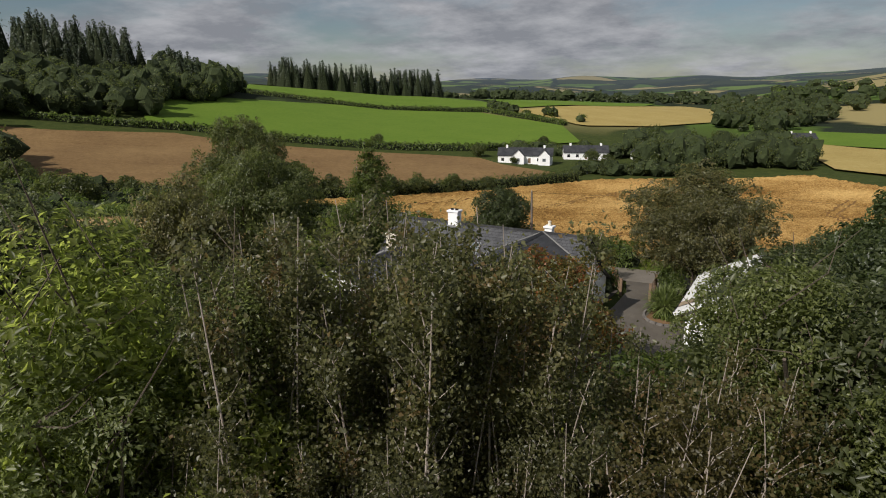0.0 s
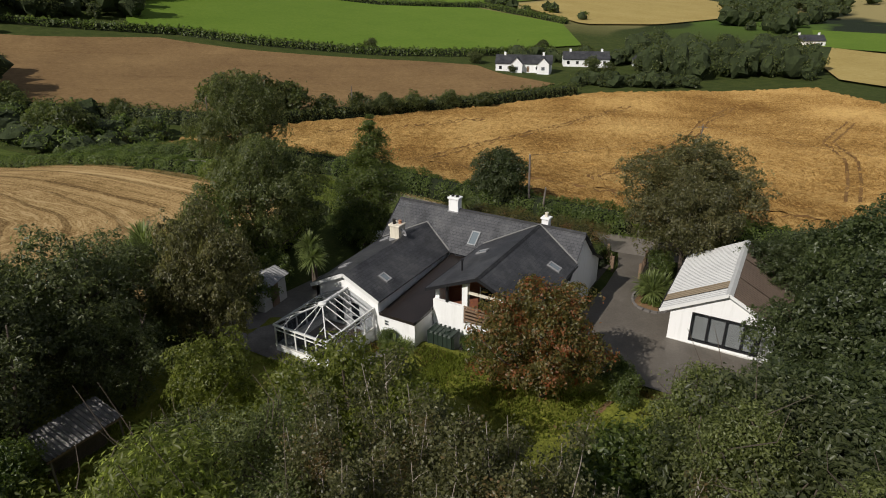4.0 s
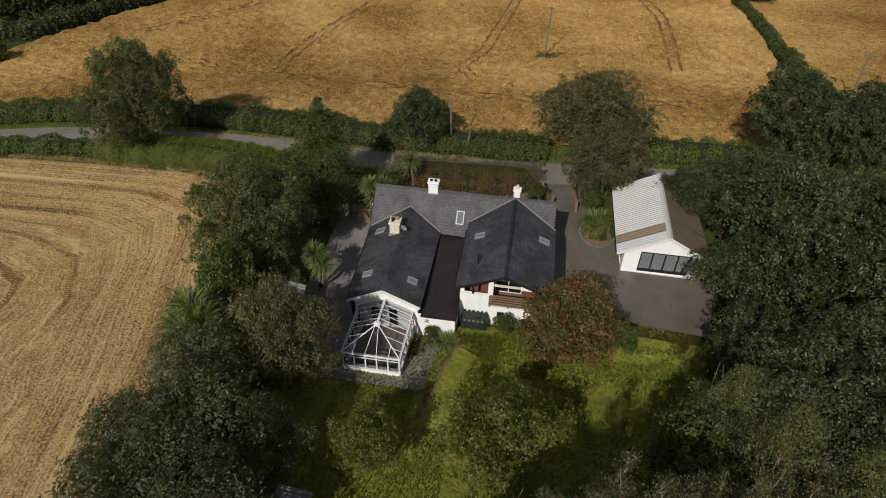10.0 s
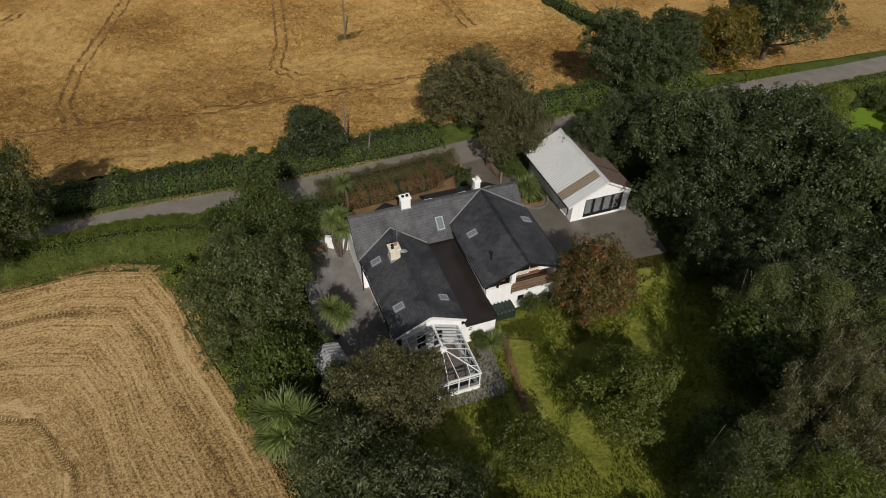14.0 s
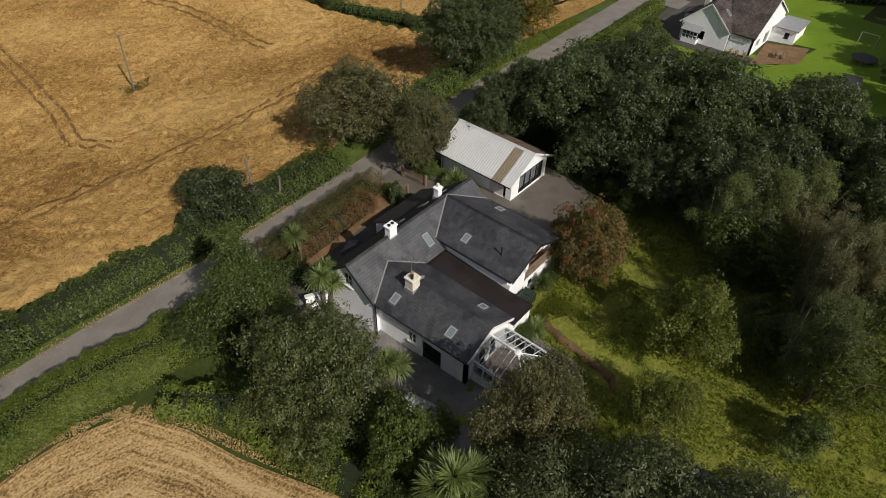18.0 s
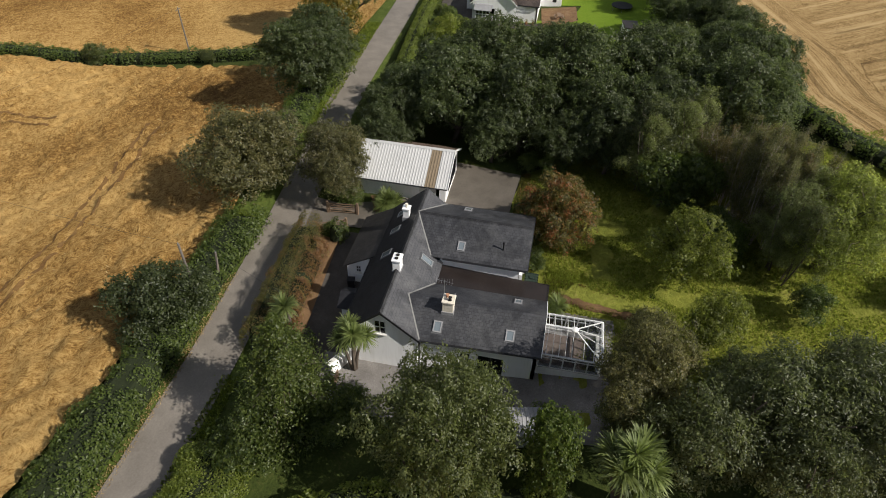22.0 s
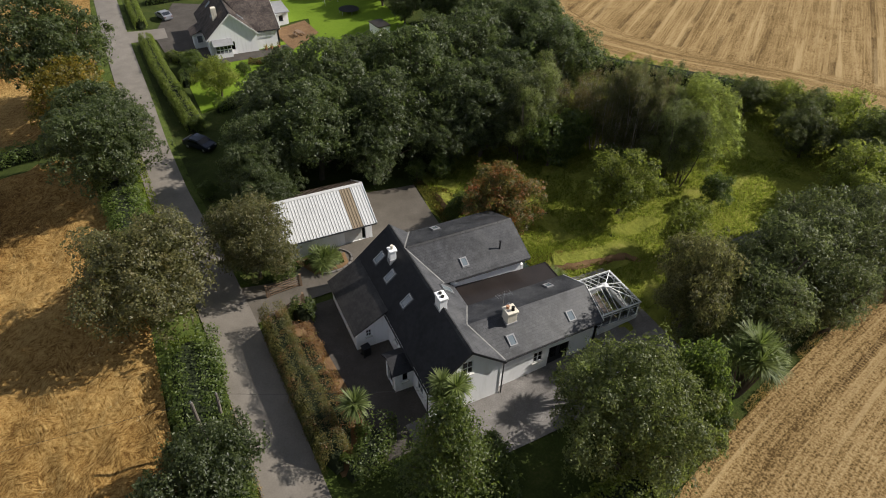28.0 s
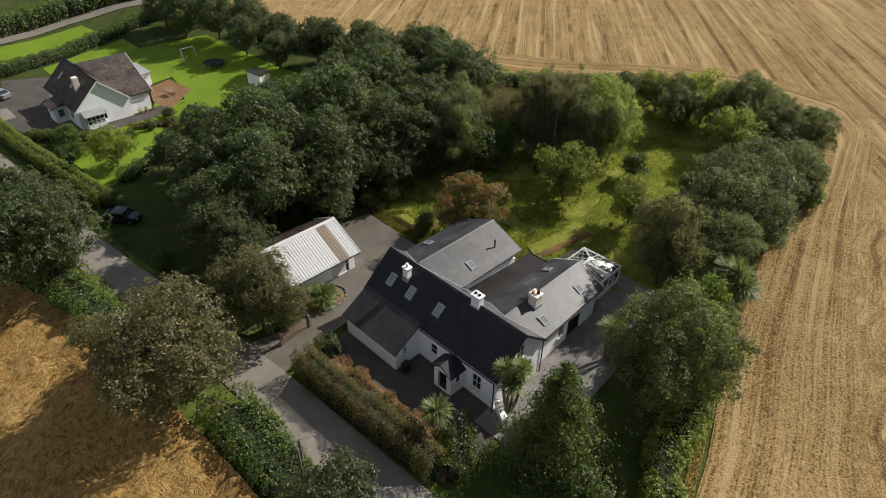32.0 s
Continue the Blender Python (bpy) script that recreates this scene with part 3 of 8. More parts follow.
def part(name, bm, material, parent, label=""):
    """Links a bmesh (or a ready mesh) as one object under parent."""
    if isinstance(bm, bpy.types.Mesh):
        me = bm
    else:
        bmesh.ops.recalc_face_normals(bm, faces=bm.faces)
        me = bpy.data.meshes.new(name)
        bm.to_mesh(me)
        bm.free()
    if material is not None and not me.materials:
        me.materials.append(material)
    ob = new(name, me)
    ob.parent = parent
    if label:
        tagged(ob, label)
    return ob


def box(bm, x0, y0, z0, x1, y1, z1, bevel=0.0):
    r = bmesh.ops.create_cube(bm, size=1.0, matrix=Matrix.LocRotScale(((x0 + x1) / 2, (y0 + y1) / 2, (z0 + z1) / 2), None, (abs(x1 - x0), abs(y1 - y0), abs(z1 - z0))))
    if bevel:
        edges = list({e for v in r["verts"] for e in v.link_edges})
        bmesh.ops.bevel(bm, geom=edges, offset=bevel, segments=1, affect="EDGES")
    return bm


def boxes(*dims, bevel=0.0):
    bm = bmesh.new()
    for d in dims:
        box(bm, *d, bevel=bevel)
    return bm


def tube(bm, pts, radii, sides=6):
    """A tapered tube along points."""
    rings = []
    for i, p in enumerate(pts):
        p = Vector(p)
        d = (Vector(pts[min(i + 1, len(pts) - 1)]) - Vector(pts[max(i - 1, 0)])).normalized()
        u = d.orthogonal().normalized()
        v = d.cross(u)
        rings.append([bm.verts.new(p + (u * math.cos(a) + v * math.sin(a)) * radii[i]) for a in (2 * math.pi * k / sides for k in range(sides))])
    for a, b in zip(rings, rings[1:]):
        for k in range(sides):
            bm.faces.new((a[k], a[(k + 1) % sides], b[(k + 1) % sides], b[k]))
    bm.faces.new(rings[0][::-1])
    bm.faces.new(rings[-1])
    return bm


def beam(bm, a, b, w, h):
    """A square bar from a to b, w across and h deep."""
    a, b = Vector(a), Vector(b)
    d = (b - a).normalized()
    s = d.cross(Vector((0, 0, 1)))
    s = s.normalized() if s.length > 1e-4 else Vector((1, 0, 0))
    u = s.cross(d)
    vs = [bm.verts.new(p + s * (i * w / 2) + u * (j * h / 2)) for p in (a, b) for i, j in ((-1, -1), (1, -1), (1, 1), (-1, 1))]
    for f in ((0, 1, 2, 3), (7, 6, 5, 4), (0, 4, 5, 1), (1, 5, 6, 2), (2, 6, 7, 3), (3, 7, 4, 0)):
        bm.faces.new([vs[k] for k in f])
    return bm


def prism(bm, outline, lo, hi, axis="z"):
    """Extrudes a flat outline of (a, b) from lo to hi along an axis."""
    def at(a, b, c):
        return {"z": (a, b, c), "y": (a, c, b), "x": (c, a, b)}[axis]
    lows = [bm.verts.new(at(a, b, lo)) for a, b in outline]
    highs = [bm.verts.new(at(a, b, hi)) for a, b in outline]
    n = len(outline)
    bm.faces.new(lows[::-1])
    bm.faces.new(highs)
    for k in range(n):
        bm.faces.new((lows[k], lows[(k + 1) % n], highs[(k + 1) % n], highs[k]))
    return bm


def mesh_of(name, verts, faces, material=None, smooth=False):
    me = bpy.data.meshes.new(name)
    me.from_pydata([tuple(v) for v in verts], [], faces)
    if material:
        me.materials.append(material)
    if smooth:
        me.polygons.foreach_set("use_smooth", [True] * len(me.polygons))
    me.update()
    return me


def resample(line, n):
    p = np.array(line, float)
    d = np.r_[0, np.cumsum(np.hypot(*np.diff(p, axis=0).T))]
    s = np.linspace(0, d[-1], n)
    return np.stack([np.interp(s, d, p[:, 0]), np.interp(s, d, p[:, 1])], 1)


def draped(name, side_a, side_b, n, m, lift, material, label, category, lump=0.0):
    """A sheet over the land between two lines in plan."""
    a, b = resample(side_a, n), resample(side_b, n)
    vs, fs = [], []
    for i in range(n):
        for j in range(m):
            x, y = a[i] + (b[i] - a[i]) * j / (m - 1)
            up = lump * (noise.noise(Vector((x / 1.7, y / 1.7, 0.0))) + 0.7 * noise.noise(Vector((x / 0.8, y / 0.8, 7.0)))) if lump else 0
            vs.append((x, y, land(x, y) + lift + up))
    for i in range(n - 1):
        for j in range(m - 1):
            k = i * m + j
            fs.append((k, k + 1, k + m + 1, k + m))
    me = mesh_of(name, vs, fs, material, True)
    ln_a = np.r_[0, np.cumsum(np.hypot(*np.diff(a, axis=0).T))]
    uvs = np.array([(ln_a[i], math.dist(a[i], b[i]) * j / (m - 1)) for i in range(n) for j in range(m)])
    vi = np.empty(len(me.loops), dtype=np.int32)
    me.loops.foreach_get("vertex_index", vi)
    me.uv_layers.new(name="UVMap").data.foreach_set("uv", uvs[vi].ravel())
    up = sum(p.normal.z for p in me.polygons)
    if up < 0:
        me.flip_normals()
    return tagged(new(name, me), label, category, kind="structure")


# ---- the lie of the land ----
def smooth_table(xs, zs, lo, hi, n, width):
    g = np.linspace(lo, hi, n)
    v = np.interp(g, xs, zs)
    k = np.exp(-0.5 * (np.arange(-3 * width, 3 * width + 1) / width) ** 2)
    k /= k.sum()
    pad = np.pad(v, 3 * width, mode="edge")
    return g, np.convolve(pad, k, mode="valid")


NS_G, NS_Z = smooth_table([-400, -120, -70, -45, -32, -22, -16, -10, -4, 4, 12, 17, 21, 65, 120, 200, 400],
                          [8, 6, 5, 4.3, 3.2, 2.1, 1.2, 0.6, 0.0, 0.0, -0.25, -0.3, 0.0, -8.7, -12, -13, -13], -400, 400, 1601, 3)
EW_G, EW_Z = smooth_table([-400, -120, -60, -30, -15, 12, 20, 70, 120, 300, 600],
                          [1.5, 1.5, 1.5, 0.9, 0.0, 0.0, -0.2, -2.6, -3.5, -4, -4], -400, 600, 2001, 4)
HILL_R = [60, 110, 185, 260, 400, 520, 800, 1500, 3000, 4700]
HILL_B = [-50, -35, -20, -5, 10, 25, 40]
HILL_Z = np.array([
    [0, -3, 0, 6, 34, 52, 70, 60, 60, 60],
    [-1, -5, -5, 0, 26, 46, 62, 50, 60, 60],
    [-1, -7, -9, -4, 12, 23, 30, 20, 95, 100],
    [-1, -9, -12, -8, 1, 9, 12, 5, 62, 70],
    [-1, -9, -13, -11, -2, 5, 5, 0, 70, 75],
    [-1, -8, -13, -13, -9, -6, -2, 8, 62, 70],
    [-1, -6, -10, -12, -12, -8, 14, 72, 80, 80],
])
START = (15.9, -40.8)
AHEAD = math.atan2(-0.51, 0.86)


def land(x, y):
    """Height of the ground."""
    near = float(np.interp(y, NS_G, NS_Z) + np.interp(x, EW_G, EW_Z) * min(1.0, max(0.0, (60 - y) / 40 if y > 20 else 1.0)))
    if -9 < x < 7 and -24 < y < -9:      # grassy bank behind the house
        near += 0.75 * math.exp(-(x / 4.6) ** 4) * min(1.0, max(0.0, (-9.9 - y) / 1.4)) * min(1.0, max(0.0, (y + 24) / 8))
    dx, dy = x - START[0], y - START[1]
    r = math.hypot(dx, dy)
    if r < 75 or dy < -30:
        return near
    b = math.degrees((math.atan2(dx, dy) - AHEAD + math.pi) % (2 * math.pi) - math.pi)
    side = min(1.0, max(0.0, (75 - abs(b)) / 22))
    w = min(1.0, max(0.0, (r - 75) / 60)) * side
    w = w * w * (3 - 2 * w)
    if w <= 0:
        return near
    col = [float(np.interp(r, HILL_R, HILL_Z[:, :][i])) for i in range(len(HILL_B))]
    far = float(np.interp(b, HILL_B, col))
    far += min(1.0, r / 900) * 9 * noise.noise(Vector((x / 420, y / 420, 0.3))) + ((40 * noise.noise(Vector((x / 900, y / 900, 4.0))) + 26 * noise.noise(Vector((x / 380, y / 380, 9.0)))) * min(1.0, (r - 1400) / 900) if r > 1400 else 0)
    return near * (1 - w) + far * w
# ---- ground, fields, road ----
def ground_lines():
    s, step, out = 0.0, 1.5, [0.0]
    while s < 4700:
        step = 1.5 if s < 72 else step * 1.075
        s += step
        out.append(s)
    return [-v for v in out[:0:-1]] + out


GL = ground_lines()
gv = [(x, y, land(x, y) - 0.02) for y in GL for x in GL]
gw = len(GL)
gf = [(j * gw + i, j * gw + i + 1, (j + 1) * gw + i + 1, (j + 1) * gw + i) for j in range(gw - 1) for i in range(gw - 1)]
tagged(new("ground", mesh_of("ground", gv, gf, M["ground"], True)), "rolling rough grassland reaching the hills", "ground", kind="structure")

draped("field_barley", [(-92, 21), (-60, 20), (-40, 21.5), (-19, 20.5), (0, 21), (14, 21.5), (43, 27)],
       [(-94, 51), (-88, 75), (-77, 104), (-65, 127), (-46, 160), (-21, 179), (0, 192), (16, 205), (40, 168)], 260, 250, 0.50, M["corn"], "ripe golden barley field with wheel tracks", "field", 0.52)
draped("field_barley_east", [(45, 24), (47, 34), (46, 50), (44, 70), (43, 95), (40, 130), (43, 166)], [(190, 24), (190, 40), (185, 70), (180, 100), (170, 140), (160, 170), (150, 200)], 60, 60, 0.30, M["corn"], "ripe golden barley field beyond a hedge", "field", 0.20)
draped("field_brown", [(-160, 28), (-140, 36), (-122, 48), (-112, 62), (-98, 82), (-89, 104), (-78, 128), (-69, 150), (-64, 160)],
       [(-260, 60), (-236, 92), (-217, 129), (-182, 143), (-153, 160), (-123, 178), (-101, 186), (-86, 176), (-62, 170)], 60, 40, 0.35, M["brown"], "brown harvested field on the slope", "field")
draped("field_pasture", [(-243, 134), (-219, 148), (-184, 164), (-141, 187), (-113, 212), (-82, 258)],
       [(-331, 198), (-305, 219), (-264, 296), (-210, 330), (-183, 346), (-113, 316)], 50, 40, 0.6, M["pasture"], "bright green pasture on the hillside", "field")
draped("field_pasture_upper", [(-354, 272), (-310, 290), (-270, 308), (-226, 340), (-187, 368)],
       [(-420, 322), (-405, 390), (-395, 450), (-360, 520), (-205, 410)], 40, 30, 0.7, M["pasture"], "green upper pasture below the plantation", "field")
draped("field_pale", [(-170, 380), (-140, 352), (-104, 325), (-70, 362), (-38, 450)], [(-152, 440), (-134, 490), (-114, 556), (-94, 600), (-36, 540)], 24, 24, 0.8, M["pale"], "pale yellow corn field in the valley", "field")
draped("field_pasture_valley", [(-176, 396), (-154, 448), (-134, 500), (-120, 545)], [(-246, 468), (-215, 530), (-170, 590), (-128, 640)], 24, 24, 0.8, M["pasture"], "green pasture beyond the valley corn", "field")
draped("field_green_right", [(14, 324), (75, 312)], [(10, 400), (80, 395)], 16, 16, 0.8, M["pasture"], "small green pasture in the valley", "field")
draped("field_pale_right", [(24, 226), (40, 212), (80, 208)], [(4, 335), (40, 312), (80, 306)], 20, 20, 0.8, M["pale"], "pale yellow corn field beyond the trees", "field")
draped("field_pale_upper", [(-470, 395), (-440, 430)], [(-520, 470), (-470, 500)], 12, 12, 1.2, M["pale"], "small pale corn field on the hill", "field")
draped("field_hill_green", [(-300, 90), (-285, 120), (-262, 150)], [(-380, 120), (-360, 170), (-335, 195)], 20, 20, 0.8, M["pasture"], "small green field on the hill", "field")
draped("field_stubble", [(-120, 6), (-60, 5.2), (-45, 5.7), (-35, 6.4), (-30, 4.8), (-28, 0.6), (-26.8, -4.5), (-24.2, -12), (-22.4, -18.8), (-19.6, -31), (-18, -41), (-16, -54), (-12, -60), (0, -61), (10, -57), (20, -50), (28, -44.5), (40, -40), (55, -39.5), (70, -36.5), (90, -32), (130, -28)],
       [(-130, -2), (-130, -40), (-130, -80), (-120, -130), (-100, -170), (-70, -200), (-40, -210), (-10, -215), (20, -215), (60, -200), (110, -180), (170, -140)], 130, 90, 0.06, M["stubble"], "cut straw-coloured stubble field with tractor lines", "field", 0.05)
draped("lawn", [(-15.5, -13), (-16, -20), (-17, -30), (-16, -42), (-14, -52), (-11, -57)], [(17, -8), (21, -14), (26, -24), (29, -34), (26, -43), (12, -54)], 56, 56, 0.05, M["lawn"], "rough sunlit garden grass", "lawn", 0.10)
draped("lawn_bank", [(-3.5, -11.0), (-7, -13.2)], [(11.2, -7.6), (17, -8.2)], 4, 20, 0.05, M["lawn"], "grassy bank behind the house", "lawn", 0.08)
ROAD_MID = [(-130, 6), (-90, 8.5), (-60, 11), (-45, 12.2), (-31, 13.2), (-15, 13.8), (0, 14.6), (14, 15.8), (26, 17.4), (40, 18.4), (56, 19.0), (80, 20.2), (105, 21.0), (170, 24)]


def offset_line(line, d):
    p = resample(line, 60)
    t = np.gradient(p, axis=0)
    t /= np.hypot(t[:, 0], t[:, 1])[:, None]
    return list(map(tuple, np.stack([p[:, 0] - t[:, 1] * d, p[:, 1] + t[:, 0] * d], 1)))


draped("verge", offset_line(ROAD_MID, -2.9), offset_line(ROAD_MID, 6.6), 150, 12, 0.03, M["verge"], "rough grass verge along the lane", "verge", 0.08)
draped("road", offset_line(ROAD_MID, -2.1), offset_line(ROAD_MID, 2.1), 200, 5, 0.12, M["asphalt"], "narrow worn grey asphalt lane", "road")
draped("driveway", [(3.0, 12.9), (3.9, 9.5), (4.1, 5.0), (3.75, 0.0), (3.9, -5.2), (5.0, -7.4)], [(8.2, 13.4), (7.6, 10.5), (8.6, 7.0), (10.0, 3.0), (10.4, -3.0), (11.0, -7.6)], 30, 8, 0.10, M["drive"], "worn grey asphalt driveway", "driveway")
draped("driveway_apron", [(9.9, 0.3), (10.4, -3.0), (10.9, -7.6)], [(18.4, 0.3), (18.0, -3.0), (16.8, -8.0)], 12, 8, 0.096, M["drive"], "asphalt yard in front of the garage", "driveway")
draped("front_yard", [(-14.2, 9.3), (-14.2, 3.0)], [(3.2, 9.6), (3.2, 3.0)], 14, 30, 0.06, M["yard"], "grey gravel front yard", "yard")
draped("side_yard", [(-17.4, 5.0), (-17.2, -4), (-17.0, -18)], [(-12.0, 5.0), (-11.4, -4), (-5.4, -18)], 24, 14, 0.085, M["gravel"], "grey gravel side yard", "yard")
draped("front_bed", [(-14.0, 10.6), (2.6, 11.8)], [(-14.0, 7.2), (1.6, 8.6)], 30, 8, 0.10, M["soil"], "dry soil bed under the front hedge", "bed", 0.06)



def wheel_track(line, label):
    """Two ruts through the standing corn."""
    for d in (-0.9, 0.9):
        k = offset_line(line, d - 0.24), offset_line(line, d + 0.24)
        draped("wheel_track", k[0], k[1], 110, 3, 0.56, M["track"], label, "track", 0.52)


wheel_track([(-60, 53), (-52, 48), (-41, 43.6), (-29, 40), (-17, 38.7), (-2, 38.2), (11, 40), (24, 43)], "dark wheel track along the barley headland")
wheel_track([(-41, 44), (-44.2, 57), (-43.4, 70), (-39.8, 86), (-35, 111), (-29.7, 146)], "dark wheel track up the barley field")
wheel_track([(-9, 48), (-12.4, 55), (-9.4, 67.5), (-7.6, 83), (-5.2, 107), (-6.3, 130), (-3, 157)], "dark wheel track up the barley field")
wheel_track([(24, 60), (24.6, 72), (24.6, 88), (21, 108), (26, 140)], "dark wheel track up the barley field")
wheel_track([(-78, 64.6), (-73.4, 73), (-65, 87.3), (-56, 104)], "dark wheel track up the barley field")
# ---- trees and shrubs ----
def leaf_mesh(name, pts, normals, size, material, rng, aspect=0.62, droop=0.0):
    """One mesh of many folded kite leaves at pts, facing along normals."""
    n = len(pts)
    nrm = normals / np.linalg.norm(normals, axis=1)[:, None]
    rnd = rng.normal(size=(n, 3))
    t = np.cross(nrm, rnd)
    t /= np.linalg.norm(t, axis=1)[:, None] + 1e-9
    t[:, 2] -= droop
    t /= np.linalg.norm(t, axis=1)[:, None] + 1e-9
    b = np.cross(nrm, t)
    s = (size * rng.uniform(0.6, 1.35, n))[:, None]
    fold = nrm * s * 0.16
    tip, back = pts + t * s * 0.58, pts - t * s * 0.42
    left, right = pts + b * s * aspect * 0.5 + fold, pts - b * s * aspect * 0.5 + fold
    v = np.stack([back, left, tip, right], 1).reshape(-1, 3)
    me = bpy.data.meshes.new(name)
    me.vertices.add(4 * n)
    me.vertices.foreach_set("co", v.ravel())
    k = np.arange(n)[:, None] * 4
    tri = np.concatenate([k + [0, 1, 2], k + [0, 2, 3]], 1).reshape(-1)
    me.loops.add(6 * n)
    me.loops.foreach_set("vertex_index", tri)
    me.polygons.add(2 * n)
    me.polygons.foreach_set("loop_start", np.arange(0, 6 * n, 3))
    me.polygons.foreach_set("loop_total", np.full(2 * n, 3))
    me.materials.append(material)
    me.update(calc_edges=True)
    me.validate()
    return me


def sprays(rng, centres, radii, count, reach, per=15, up=0.45, flat=0.8, inner=0.62, low=0.0):
    """Leaf places gathered in small domed tufts over the outer part of many boughs."""
    want = count // per
    n = int(want * 1.9)
    w = radii ** 2
    idx = rng.choice(len(centres), n, p=w / w.sum())
    d = rng.normal(size=(n, 3))
    d[:, 2] = np.where(rng.random(n) < 0.70, np.abs(d[:, 2]), d[:, 2])
    d /= np.linalg.norm(d, axis=1)[:, None]
    r = radii[idx] * (inner + (1.15 - inner) * rng.random(n) ** 0.5)
    at = centres[idx] + d * np.array([1, 1, flat]) * r[:, None] + rng.normal(size=(n, 3)) * (radii[idx] * 0.26)[:, None]
    deep = np.zeros(n)
    for c, q in zip(centres, radii):
        deep += (np.linalg.norm((at - c) / np.array([1, 1, flat]), axis=1) < q * 0.72) * 1.0
    order = np.argsort(deep + 0.9 * rng.random(n) + 9.0 * (at[:, 2] < low))[:want]
    at, d = at[order], d[order]
    axis = d + np.array([0, 0, up]) + 0.45 * rng.normal(size=(len(at), 3))
    axis /= np.linalg.norm(axis, axis=1)[:, None]
    size = reach * rng.uniform(0.55, 1.25, len(at))
    k = np.repeat(np.arange(len(at)), per)
    o = rng.normal(size=(len(k), 3))
    o -= axis[k] * (o * axis[k]).sum(1)[:, None]
    o *= (size[k] * 0.40)[:, None]
    drop = (o ** 2).sum(1) / (size[k] + 1e-6) * 0.75
    pts = at[k] + o - axis[k] * drop[:, None] + rng.normal(size=(len(k), 3)) * (size[k] * 0.10)[:, None]
    nrm = axis[k] + 0.9 * o / size[k][:, None] + 0.34 * rng.normal(size=(len(k), 3))
    return pts, nrm


def limb(bm, a, b, r0, r1, rng, bend=0.12, sides=5, steps=4):
    a, b = np.array(a, float), np.array(b, float)
    ln = np.linalg.norm(b - a)
    mid = rng.normal(size=3) * ln * bend
    pts = [a + (b - a) * t + mid * math.sin(math.pi * t) for t in np.linspace(0, 1, steps + 1)]
    tube(bm, pts, [r0 + (r1 - r0) * t for t in np.linspace(0, 1, steps + 1)], sides)


def broadleaf(seed, height, radius, leaf, count, size, bark="bark", base=0.22, top=0.62, clump=0.30, stems=1, trunk=0.028, flat=0.8, inner=0.70, blobs=46, lean=0.0, twigs=0, squash=1.0, slim=0.62, tuft=0.62, per=15):
    """Trunk and crown meshes of a broadleaved tree, its foot at the origin."""
    rng = np.random.default_rng(seed)
    cz, ch = height * (base + 1) / 2, height * (1 - base) / 2
    centres = []
    while len(centres) < blobs:
        p = rng.normal(size=3)
        p /= np.linalg.norm(p)
        rr = rng.random() ** 0.42 * (1 - clump * 0.75)
        z = p[2] * rr
        pinch = 1 - 0.45 * max(0, z) ** 2 if top < 0.7 else 1 - 0.75 * max(0, z)
        a = math.atan2(p[1], p[0])
        lump = 1 + 0.16 * math.sin(2 * a + seed) + 0.10 * math.sin(5 * a + 2 * seed)
        centres.append((p[0] * rr * radius * pinch * lump + lean * (z + 1), p[1] * rr * radius * pinch * lump * squash, cz + z * ch))
    centres = np.array(centres)
    radii = radius * clump * rng.uniform(0.55, 1.35, blobs)
    pts, nrm = sprays(rng, centres, radii, count, tuft, per, flat=flat, inner=inner, low=height * base * 0.45)
    keep = pts[:, 2] > height * base * 0.30
    crown = leaf_mesh("crown", pts[keep], nrm[keep], size, M[leaf], rng, slim)
    bm = bmesh.new()
    for s in range(stems):
        off = rng.normal(size=3) * (0.35 if stems > 1 else 0.0)
        top_at = np.array([lean * 1.2 + (rng.normal() * radius * 0.35 if stems > 1 else 0), rng.normal() * radius * (0.35 if stems > 1 else 0.05), height * (0.80 if stems > 1 else 0.72)])
        foot = np.array([off[0], off[1], -0.35])
        r0 = height * trunk / math.sqrt(stems)
        limb(bm, foot, top_at, r0, r0 * 0.25, rng, 0.05, 7, 6)
        mine = centres[s::stems]
        for c in mine[: max(5, 22 // stems)]:
            t = min(0.9, max(0.25, (c[2] / height - 0.18)))
            a = foot + (top_at - foot) * t
            limb(bm, a, c, r0 * 0.42, r0 * 0.10, rng, 0.10, 5, 3)
    for c in centres[:twigs]:
        for _ in range(3):
            limb(bm, c, c + rng.normal(size=3) * radius * 0.22 + np.array([0, 0, radius * 0.22]), 0.022, 0.007, rng, 0.1, 4, 2)
    trunk_me = bpy.data.meshes.new("trunk")
    bm.to_mesh(trunk_me)
    bm.free()
    trunk_me.materials.append(M[bark])
    return trunk_me, crown


